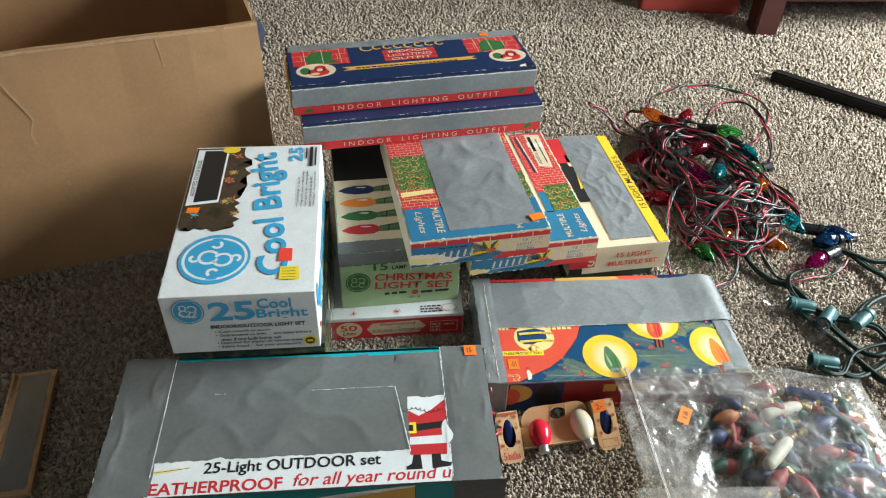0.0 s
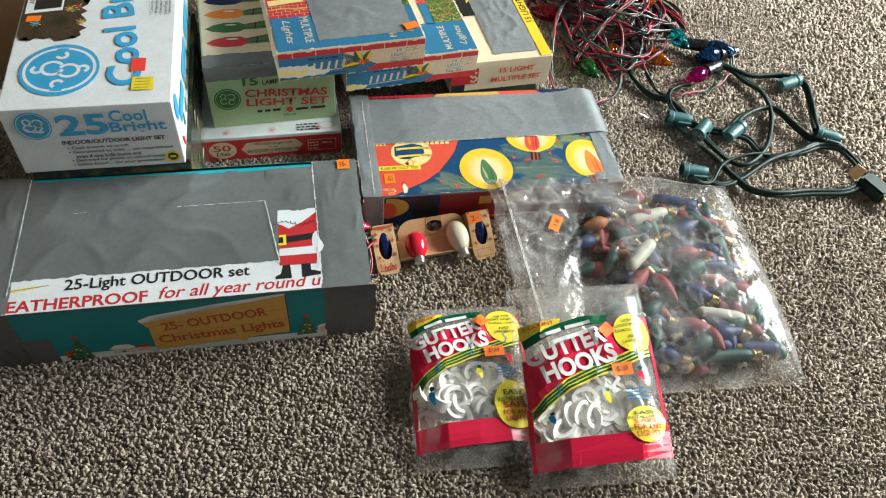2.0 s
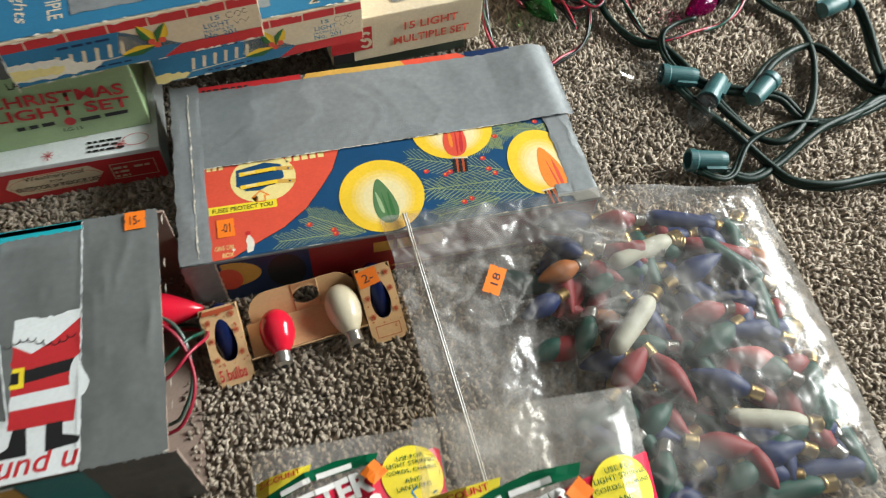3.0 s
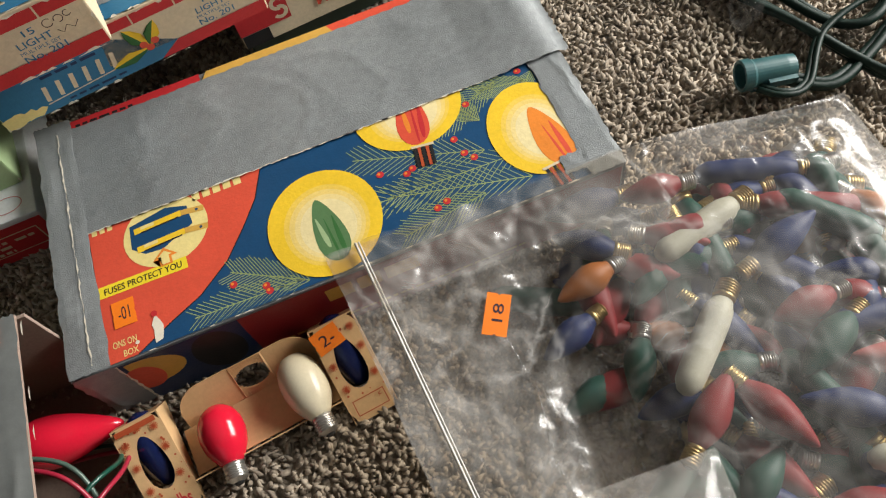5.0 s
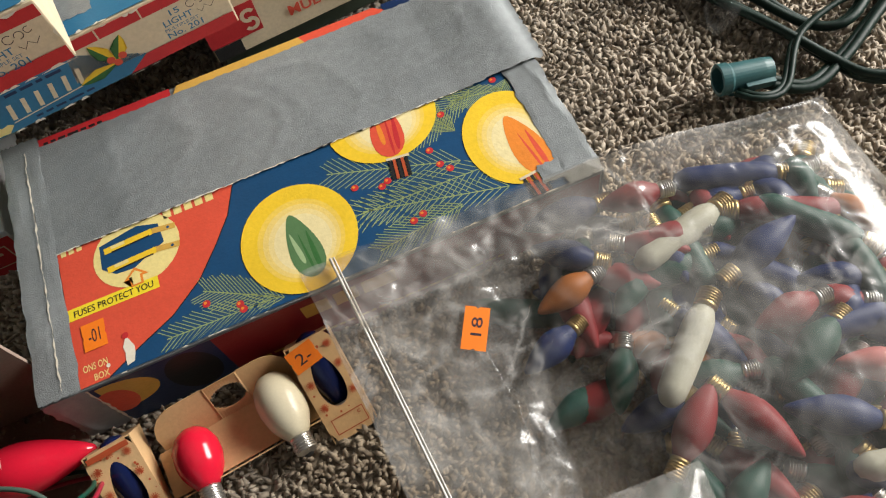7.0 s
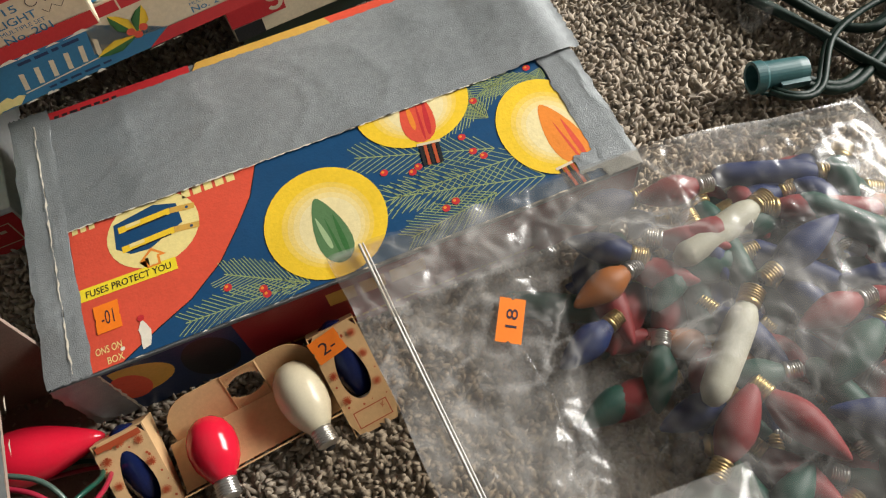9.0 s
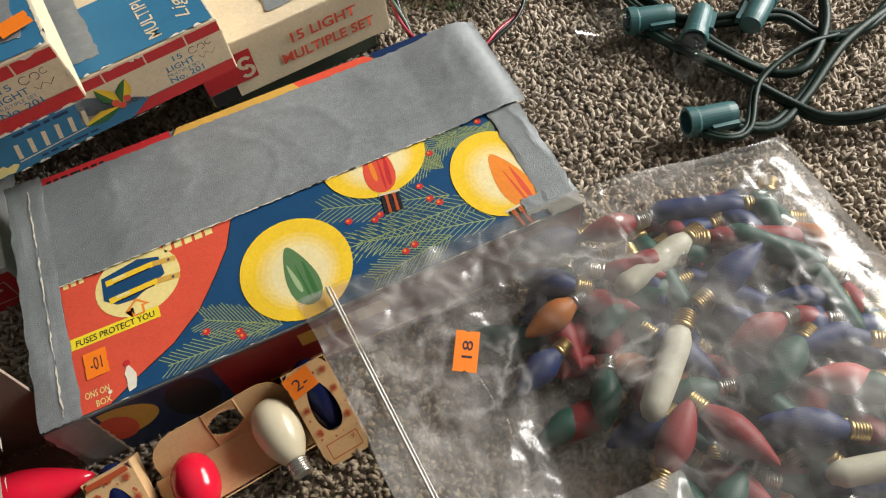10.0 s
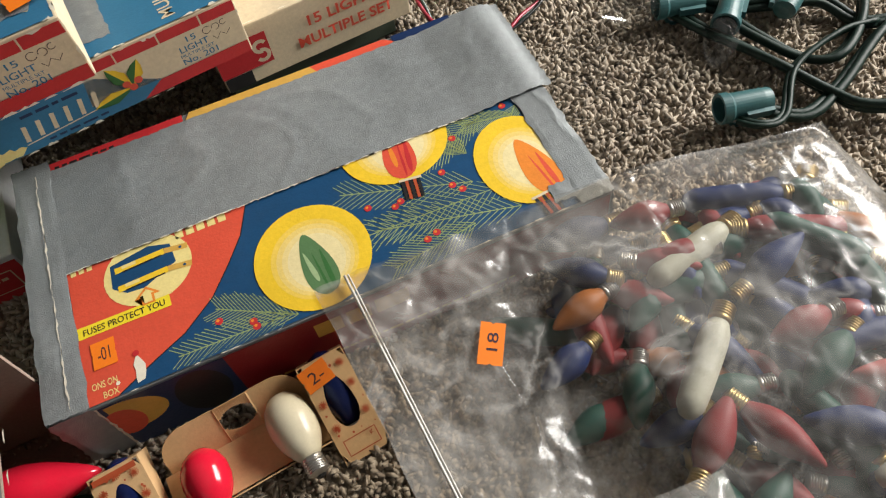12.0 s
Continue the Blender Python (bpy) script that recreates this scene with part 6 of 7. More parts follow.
def zip_bag():
    ob = thing("zip_bag", pose(0, 0, 0), "clear zip bag full of old coloured light bulbs", "bag")
    for name, top in (("upper_film", True), ("lower_film", False)):
        bm = bmesh.new()
        nx, ny = 170, 150
        grid = []
        for j in range(ny + 1):
            row = []
            for i in range(nx + 1):
                s, t = i / nx, j / ny
                p = bag_xy(s, t)
                edge = min(1.0, 10 * min(s, 1 - s, t, 1 - t))
                if top:
                    # crumpled film: sharp creases between smooth facets
                    q = Vector((p.x, p.y, 0.3))
                    loose = 0.35 + 0.65 * max(1 - s * 1.9, 1 - t * 4, 0.0)
                    ridge = -0.0042 * loose * abs(noise.noise(q * 34)) - 0.0036 * loose * abs(noise.noise(q * 71 + Vector((2, 7, 4)))) - 0.0018 * abs(noise.noise(q * 150 + Vector((5, 1, 0)))) * loose
                    for (ax, ay), (bx, by), hh in CREASES:
                        d = Vector((bx - ax, by - ay))
                        k = max(0.0, min(1.0, ((p.x - ax) * d.x + (p.y - ay) * d.y) / d.length_squared))
                        gap = math.hypot(p.x - ax - d.x * k, p.y - ay - d.y * k)
                        ridge += hh * max(0.0, 1 - gap / 0.009) * math.sin(math.pi * min(1, k * 0.94 + 0.03))
                    z = max(bag_height(s, t) + ridge * edge, 0.0085)
                    if t < 0.16 and p.x < 0.30:
                        z = max(z, 0.0555 + 0.006 * abs(noise.noise(q * 52)) + 0.003 * abs(noise.noise(q * 110)))
                else:
                    # the back film: on the carpet, drawn up to the far edge and to the zip
                    up = max(1 - s * 2.2, 1 - t / 0.05, 0.0)
                    z = 0.0068 + (bag_height(s, t) - 0.012) * up * 0.93 + 0.0005 * noise.noise(Vector((p.x * 40, p.y * 40, 1)))
                    if t < 0.16 and p.x < 0.30:
                        z = max(z, 0.0545)
                wob = 0.002 * noise.noise(Vector((p.x * 30, p.y * 30, 9))) * (1 if min(s, 1 - s, t, 1 - t) < 0.02 else 0)
                row.append(bm.verts.new((p.x + wob, p.y + wob, z)))
            grid.append(row)
        for a, b in zip(grid, grid[1:]):
            for i in range(nx):
                q = (a[i], b[i], b[i + 1], a[i + 1])
                bm.faces.new(q)
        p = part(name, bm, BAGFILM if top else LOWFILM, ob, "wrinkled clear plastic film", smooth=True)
        # upper film casts no shadow; bulb paint and film tint carry the shade
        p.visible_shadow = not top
    f = lambda u, v, h: Vector((*bag_xy(u, v), bag_height(u, v) + h))
    for s, w in ((0.054, 0.0012), (0.060, 0.0008)):
        pts = [f(s + 0.008 * k / 24, k / 24, 0.0012) for k in range(25)]
        part("zip_strip", tube(pts, w * 0.7, 5), mat("zip_plastic", (0.55, 0.53, 0.49), 0.4), ob, "white zip strip", smooth=True)
    # whitened folds in the film
    folds = [[(0.23, 0.20), (0.22, 0.255), (0.22, 0.30), (0.225, 0.37)], [(0.23, 0.375), (0.22, 0.435), (0.205, 0.53), (0.21, 0.565)], [(0.20, 0.06), (0.24, 0.10), (0.29, 0.18)]]
    r = random.Random(6)
    for line_ in folds:
        pts = spline([f(s, t, 0.0008) for s, t in line_], 0.0016)
        pts = [p + Vector((r.uniform(-1, 1), r.uniform(-1, 1), 0.3)) * 0.0003 for p in pts]
        part("film_fold", tube(pts, 0.00022, 4), FOLD, ob, "whitened fold in the film", smooth=True)
    lab = lambda u, v, h: Vector((TAGX + u, TAGY + v, 0.0475 - 0.06 * u + 0.10 * v + h))
    price_tag(ob, lab, 0.0, 0.0, 0.0225, 0.0125, -114, "", 4)
    write(ob, "18", lab, 0.0026, -0.0175, 0.0095, 0.0055, INK, 66, 6, 0.0, name="handwriting")


zip_bag()


def bag_bulbs():
    r = random.Random(21)
    group = "bulbs in the zip bag"
    names = ["red", "blue", "green", "white", "orange", "pink"]
    made = {}

    def put(kind, k, m):
        if (kind, k) not in made:
            made[kind, k] = bulb(kind, SHADED_BULB_PAINT[k], BRASS if kind != "small" or k % 2 else STEEL, m @ Matrix.Scale({"cone": 0.70, "small": 0.80, "long": 0.97}[kind], 4), "faded %s painted bulb in a clear zip bag" % names[k], group, seg=14)
        else:
            copy_thing(made[kind, k], m)

    # those that show plainly through the film
    for kind, k, x, y, z, to, tilt in (
            ("long", 3, 0.313, -0.106, 0.046, -133, 0), ("cone", 1, 0.318, -0.104, 0.040, 22, 8), ("small", 0, 0.366, -0.125, 0.042, -172, 2),
            ("cone", 2, 0.370, -0.133, 0.038, -149, 2), ("cone", 0, 0.258, -0.185, 0.036, 45, 4), ("cone", 0, 0.292, -0.146, 0.038, -62, 2),
            ("small", 2, 0.322, -0.148, 0.032, 170, -6), ("small", 1, 0.290, -0.149, 0.030, -172, 0), ("small", 2, 0.268, -0.108, 0.028, -115, 0),
            ("small", 4, 0.270, -0.075, 0.038, -161, 2), ("small", 1, 0.252, -0.096, 0.032, -154, 2), ("small", 0, 0.322, -0.045, 0.042, 178, 2),
            ("small", 0, 0.330, -0.073, 0.040, 178, 4), ("long", 3, 0.346, -0.060, 0.040, -160, 2), ("small", 4, 0.386, -0.068, 0.038, -60, 2),
            ("cone", 1, 0.366, -0.192, 0.038, 155, 2), ("small", 5, 0.392, -0.172, 0.036, 160, 2), ("cone", 2, 0.330, -0.084, 0.034, -176, 0),
            ("cone", 1, 0.290, -0.098, 0.028, -60, 2), ("small", 0, 0.372, -0.150, 0.030, -140, 0), ("long", 3, 0.400, -0.215, 0.036, 170, 0),
            ("cone", 2, 0.412, -0.160, 0.034, -110, 0), ("cone", 0, 0.300, -0.215, 0.036, -15, 2), ("cone", 1, 0.330, -0.235, 0.034, 10, 2)):
        put(kind, k, lying(x, y, z, to, tilt))
    tries = 0
    placed = []
    while len(placed) < 185 and tries < 12000:
        tries += 1
        s, t = r.uniform(0.40, 0.965), r.uniform(0.05, 0.95)
        p = bag_xy(s, t)
        top = bag_height(s, t) - 0.020
        z = r.uniform(0.015, max(0.017, min(top, 0.027 if s < 0.82 and 0.22 < t < 0.72 else 0.040)))
        if any((p - q).length < 0.0135 and abs(z - zz) < 0.013 for q, zz in placed):
            continue
        a = r.uniform(0, 360)
        kind = r.choice(("cone", "small", "small", "small", "long"))
        ln = 0.062 if kind != "small" else 0.05
        e = p + Vector((math.cos(radians(a)), math.sin(radians(a)))) * ln
        # the tip must stay inside the film
        inside = True
        for q in (e, p):
            cx = [bag_xy(i / 12, j / 12) for i in range(3, 13) for j in range(13)]
            rim = [bag_xy(i / 30, j) for i in range(31) for j in (0, 1)] + [bag_xy(1, i / 30) for i in range(31)]
            if min((q - c).length for c in cx) > 0.0125 or min((q - c).length for c in rim) < 0.016:
                inside = False
        if not inside:
            continue
        placed.append((p, z))
        k = r.choice((0, 0, 0, 0, 1, 1, 1, 1, 1, 1, 1, 1, 2, 2, 2, 2, 2, 2, 2, 2, 4))
        put(kind, k, lying(p.x, p.y, z, a, r.uniform(-8, 8)))


bag_bulbs()


# ---- packets of gutter hooks ----
def hook_mesh():
    """A white moulded gutter clip: a bent strap with a foot and a ring."""
    bm = bmesh.new()
    path = [(-0.020, 0, 0), (-0.004, 0, 0), (0.006, 0.001, 0), (0.014, 0.006, 0), (0.016, 0.014, 0), (0.010, 0.021, 0), (0.000, 0.023, 0), (-0.006, 0.019, 0), (-0.006, 0.013, 0)]
    pts = spline(path, 0.002)
    rings = []
    for k, p in enumerate(pts):
        d = (pts[min(k + 1, len(pts) - 1)] - pts[max(k - 1, 0)]).normalized()
        n = Vector((-d.y, d.x, 0)) * 0.0021
        rings.append([bm.verts.new(p + n + Vector((0, 0, z))) for z in (-0.0058, 0.0058)] + [bm.verts.new(p - n + Vector((0, 0, z))) for z in (0.0058, -0.0058)])
    for a, b in zip(rings, rings[1:]):
        for j in range(4):
            bm.faces.new((a[j], a[(j + 1) % 4], b[(j + 1) % 4], b[j]))
    bm.faces.new(rings[0][::-1]), bm.faces.new(rings[-1])
    slab(bm, -0.020, -0.012, -0.0048, -0.0168, 0.0, 0.0048)
    slab(bm, -0.017, -0.013, -0.0012, 0.004, 0.0, 0.0012)
    slab(bm, -0.002, 0.004, -0.0012, 0.013, 0.018, 0.0012)
    slab(bm, -0.011, -0.010, -0.0048, -0.0085, 0.0, 0.0048)
    bmesh.ops.bevel(bm, geom=[e for e in bm.edges if e.calc_length() > 0.004], offset=0.0003, segments=1, affect="EDGES")
    return bm


HOOKWHITE = mat("white_nylon", (0.82, 0.80, 0.74), 0.35, vary=0.06, scale=60)
PRED = mat("red_film_ink", (0.62, 0.01, 0.05), 0.28, vary=0.06, scale=40)
PYEL = mat("yellow_film_ink", (0.82, 0.68, 0.05), 0.28, vary=0.05, scale=40)
PGRN = mat("green_film_ink", (0.0, 0.09, 0.035), 0.28, vary=0.06, scale=40)
PWHT = mat("white_film_ink", (0.82, 0.81, 0.78), 0.3, vary=0.03, scale=40)
PBLU = mat("blue_film_ink", (0.03, 0.22, 0.48), 0.3, vary=0.05, scale=40)
hook_proto = []


def hook_packet(m, w, h, puff, seed, label, low, high):
    ob = thing("gutter_hook_packet", m, label, "packet", "gutter hook packets")

    def z_of(u, v, sag=True):
        a, b = 2 * u / w - 1, 2 * v / h - 1
        e = max(0.0, 1 - a ** 4) ** 0.6 * max(0.0, 1 - b ** 6) ** 0.8
        return puff * e + 0.0016 * noise.noise(Vector((u * 45 + seed, v * 45, seed))) * min(1, e * 2) + 0.003 * (1 - abs(noise.noise(Vector((u * 26, v * 22 + seed, 2))))) ** 5 * e

    def face(u, v, hh):
        # the print sits lower on the film than its own layout by low and high
        k = max(0.0, min(1.0, (v / h - 0.30) / 0.15))
        v = v - h * (low + (high - low) * k)
        return Vector((u, v, 0.0072 + z_of(u, v) + (hh - 0.0008) * 3.5))

    for name, top in (("front_film", True), ("back_film", False)):
        bm = bmesh.new()
        nx, ny = 44, 60
        g = []
        for j in range(ny + 1):
            row = []
            for i in range(nx + 1):
                u, v = w * i / nx, h * j / ny
                crimp = 0.0012 * math.sin(u * 900) * (1 if j in (0, 1, ny - 1, ny) else 0)
                row.append(bm.verts.new((u, v, (0.0055 + z_of(u, v) if top else 0.0045) + (crimp if top else 0))))
            g.append(row)
        for a, b in zip(g, g[1:]):
            for i in range(nx):
                bm.faces.new((a[i], a[i + 1], b[i + 1], b[i]))
        q = part(name, bm, PACKFILM if top else LOWFILM, ob, "clear packet film", smooth=True)
        q.visible_shadow = not top
    P = lambda pts: [(a * w, b * h) for a, b in pts]
    items = [(PRED, 1, P([(0.03, 0.70), (0.62, 0.845), (0.96, 0.90), (0.965, 0.72), (0.60, 0.655), (0.30, 0.575), (0.12, 0.485), (0.03, 0.46)])), (PYEL, 2, P([(0.03, 0.80), (0.03, 0.875), (0.32, 0.895), (0.30, 0.845)])), (PGRN, 3, P([(0.05, 0.755), (0.30, 0.83), (0.64, 0.862), (0.66, 0.90), (0.45, 0.895), (0.28, 0.865), (0.04, 0.80)])), (PRED, 1, P([(0.02, 0.125), (0.98, 0.155), (0.98, 0.275), (0.02, 0.255)])), (PRED, 1, P([(0.94, 0.275), (0.985, 0.275), (0.985, 0.90), (0.955, 0.90)])), (PRED, 1, P([(0.015, 0.255), (0.045, 0.255), (0.05, 0.46), (0.02, 0.46)]))]
    for k in range(7):
        c = (PYEL, PGRN, PYEL, PGRN, PYEL, PGRN, PYEL)[k]
        o = -0.0085 * k
        items.append((c, 4 + k % 2, ribbon(P([(0.05, 0.445 + o), (0.14, 0.51 + o), (0.30, 0.585 + o), (0.50, 0.64 + o), (0.72, 0.69 + o), (0.93, 0.745 + o)]), 0.0021)))
    for a, b, c in ((0.82, 0.58, PRED), (0.56, 0.485, PYEL), (0.165, 0.375, PBLU)):
        items += [(c, 6, drop(a * w, b * h, 0.012, 0.006, 3.4)), (PGRN, 6, disc(a * w, b * h + 0.008, 0.0022))]
    for a, b in ((0.22, 0.50), (0.50, 0.60), (0.80, 0.68)):
        items.append((PBLU, 7, ribbon([(a * w, b * h), (a * w + 0.003, b * h + 0.006), (a * w, b * h + 0.011), (a * w + 0.004, b * h + 0.014)], 0.0014)))
    items += [(PYEL, 6, disc(0.80 * w, 0.325 * h, 0.0205, 0.0215, 36)), (PYEL, 6, disc(0.82 * w, 0.80 * h, 0.0200, 0.0205, 36))]
    items.append((PWHT, 6, [line((0.16 * w, 0.806 * h), (0.31 * w, 0.838 * h), 0.0036), line((0.34 * w, 0.843 * h), (0.52 * w, 0.866 * h), 0.0036)]))
    items.append((PBLU, 1, [rect(0.70 * w, (0.52 - 0.016 * k) * h, (0.70 + 0.17 * (0.7 + 0.3 * (k % 2))) * w, (0.526 - 0.016 * k) * h) for k in range(4)]))
    art(ob, face, items, "printed_label", "red, yellow and green printed film", cuts=2)
    write(ob, "GUTTER", face, 0.065 * w, 0.655 * h, 0.58 * w, 0.092 * h, PWHT, 15, 9, 0.06)
    write(ob, "HOOKS", face, 0.16 * w, 0.568 * h, 0.54 * w, 0.092 * h, PWHT, 15, 9, 0.06)
    write(ob, "2-COUNT", face, 0.05 * w, 0.845 * h, 0.22 * w, 0.02 * h, PRED, 8, 6, 0.02)
    for k, (s, c, ww, hh) in enumerate((("EASY", PGRN, 0.16, 0.024), ("INSTALLATION", PGRN, 0.27, 0.020), ("SAFE", PRED, 0.19, 0.030), ("FOR ANY", PRED, 0.21, 0.026), ("LIGHTS", PRED, 0.18, 0.026))):
        write(ob, s, face, (0.80 - ww / 2) * w, (0.372 - 0.031 * k - 0.004 * (k > 2)) * h, ww * w, hh * h, c, 2, 10, 0.02)
    for k, s in enumerate(("USE FOR", "LIGHT STRINGS", "CORDS, CHAINS", "AND", "LANTERNS")):
        ww = (0.14, 0.25, 0.26, 0.09, 0.18)[k]
        write(ob, s, face, (0.82 - ww / 2) * w, (0.855 - 0.028 * k) * h, ww * w, 0.016 * h, PGRN, 6, 10, 0.01)
    price_tag(ob, face, 0.62 * w, 0.585 * h, 0.021, 0.012, 4, "$1.69", 12, cuts=1)
    price_tag(ob, face, 0.62 * w, 0.775 * h, 0.013, 0.012, 40, "", 12, cuts=1)
    # the hooks inside lie on the back film
    r = random.Random(int(seed))
    for k in range(60):
        u, v = r.uniform(0.17, 0.70) * w, (r.uniform(0.28, 0.52) - (low + high) / 2) * h
        z = 0.0050 + 0.003 * r.random()
        mm = m @ pose(u, v, z, r.choice((0, 12, 25, 38, -20, -32)) + r.uniform(-6, 6), r.uniform(-8, 8), r.uniform(0, 360))
        if hook_proto:
            copy_thing(hook_proto[0], mm)
        else:
            q = new("gutter_hook", mesh_of("gutter_hook", hook_mesh(), HOOKWHITE))
            q.matrix_world = mm
            hook_proto.append(tagged(q, "white plastic gutter hook inside a clear packet", "hook", "gutter hooks"))


hook_packet(pose(0.030, -0.366, 0.002, 0, 0, 3.2), 0.126, 0.182, 0.022, 3.0, "clear packet of white gutter hooks, red printed header", 0.055, 0.01)
hook_packet(pose(0.1375, -0.386, 0.006, 13.0, -1.0, 3.0), 0.142, 0.202, 0.024, 8.0, "clear gutter hook packet leaning on a zip bag", 0.06, 0.11)


# ---- the tangled string of indoor lights ----
def lamp_socket(parent, x, y, z, to, tilt, body, glass, kind="small", scale=1.0):
    """A socket with its bulb, as a part and its sub-part."""
    m = pose(x, y, z, 0, 0, to) @ pose(0, 0, 0, 0, 90 - tilt, 0) @ Matrix.Scale(scale, 4)
    bm = revolve([(0.0030, -0.020), (0.0068, -0.019), (0.0074, -0.014), (0.0078, 0.004), (0.0088, 0.0055), (0.0088, 0.0105), (0.0080, 0.0110), (0.0070, 0.0105), (0.0066, 0.004), (0.0062, -0.010), (0.001, -0.010)], 30)
    slab(bm, -0.0022, 0.0070, -0.018, 0.0022, 0.0098, -0.002)
    s = part("lamp_socket", bm, body, parent, smooth=False)
    s.matrix_local = m
    if glass is not None:
        prof = [(r, q - 0.006) for r, q in glass_profile(kind)]
        part("bulb_glass", revolve(prof, 18), glass, s, smooth=True)
    return s


def tangle():
    ob = thing("light_string", pose(0, 0, 0), "tangled red and green indoor light string with coloured bulbs", "lights")
    r = random.Random(14)
    loops = [
        [(0.270, 0.598, 0.03), (0.290, 0.640, 0.04), (0.335, 0.660, 0.05), (0.395, 0.676, 0.05), (0.460, 0.668, 0.04), (0.501, 0.645, 0.03), (0.490, 0.595, 0.02), (0.460, 0.545, 0.02), (0.413, 0.482, 0.03), (0.384, 0.440, 0.03)],
        [(0.350, 0.520, 0.03), (0.385, 0.590, 0.05), (0.430, 0.610, 0.055), (0.460, 0.590, 0.05), (0.470, 0.545, 0.04), (0.462, 0.480, 0.03), (0.435, 0.424, 0.02)],
        [(0.370, 0.260, 0.03), (0.384, 0.208, 0.015), (0.405, 0.184, 0.01), (0.450, 0.192, 0.01), (0.491, 0.215, 0.01), (0.517, 0.249, 0.012), (0.521, 0.278, 0.02), (0.500, 0.290, 0.02)],
        [(0.294, 0.367, 0.06), (0.255, 0.305, 0.05), (0.238, 0.225, 0.03), (0.241, 0.184, 0.012), (0.258, 0.160, 0.010), (0.29, 0.15, 0.010)],
        [(0.250, 0.140, 0.009), (0.300, 0.162, 0.010), (0.336, 0.199, 0.015), (0.345, 0.280, 0.05), (0.332, 0.350, 0.06)],
        [(0.153, 0.530, 0.085), (0.189, 0.536, 0.06), (0.214, 0.531, 0.03), (0.255, 0.504, 0.03), (0.289, 0.470, 0.035)],
        [(0.262, 0.585, 0.04), (0.240, 0.600, 0.03), (0.232, 0.560, 0.03), (0.262, 0.520, 0.03), (0.30, 0.50, 0.04)],
    ]
    region = [(0.255, 0.560), (0.300, 0.585), (0.380, 0.545), (0.430, 0.450), (0.455, 0.330), (0.400, 0.235), (0.330, 0.205), (0.262, 0.240), (0.228, 0.385)]
    cx, cy = 0.335, 0.385
    for k in range(20):
        pts, n = [], r.randint(7, 10)
        a = r.uniform(0, 6.28)
        for q in range(n):
            a += r.uniform(0.5, 1.7)
            i = int((a % 6.2832) / 6.2832 * 9) % 9
            rx, ry = region[(2 - i) % 9]
            f = r.uniform(0.35, 0.98)
            hgt = 0.010 + 0.060 * (1 - f) + r.uniform(0, 0.022)
            pts.append((cx + (rx - cx) * f + r.uniform(-0.015, 0.015), cy + (ry - cy) * f + r.uniform(-0.02, 0.02), hgt))
        loops.append(pts)
    for k, pts in enumerate(loops):
        path = spline(pts, 0.0035)
        for j, m in enumerate(((W_RED, W_GREEN, W_BLACK), (W_RED, W_BLACK, W_BLACK), (W_BLACK, W_GREEN, W_RED), (W_RED, W_BLACK, W_PALE))[k % 4]):
            part("wire_strand", tube(path, 0.00145, 5, twist=r.uniform(0.05, 0.12), around=0.0019, phase=j * 2.09 + k), m, ob, smooth=True)
    lamps = [(0.306, 0.566, 0.030, 150, 0), (0.372, 0.538, 0.038, -30, 1), (0.436, 0.436, 0.030, 222, 1), (0.433, 0.325, 0.025, -68, 2), (0.513, 0.276, 0.018, 200, 3), (0.480, 0.238, 0.016, 216, 4), (0.378, 0.275, 0.020, -28, 0), (0.352, 0.278, 0.022, 222, 0), (0.280, 0.256, 0.020, -62, 1), (0.240, 0.402, 0.018, -45, 5), (0.300, 0.440, 0.050, 20, 5), (0.350, 0.400, 0.055, 250, 2), (0.320, 0.320, 0.045, 100, 5), (0.475, 0.290, 0.020, -20, 3), (0.36, 0.47, 0.04, 60, 0), (0.262, 0.470, 0.03, 200, 5), (0.285, 0.395, 0.05, -20, 4), (0.315, 0.520, 0.04, 120, 5), (0.385, 0.345, 0.05, 40, 0), (0.402, 0.480, 0.045, -70, 2), (0.270, 0.320, 0.04, 170, 5), (0.345, 0.335, 0.055, 15, 5), (0.330, 0.575, 0.02, 60, 5)]
    for x, y, z, to, g in lamps:
        lamp_socket(ob, x, y, z, to, r.uniform(-10, 14), SOCKETBLACK, LAMP_GLASS[g], scale=1.15)


tangle()


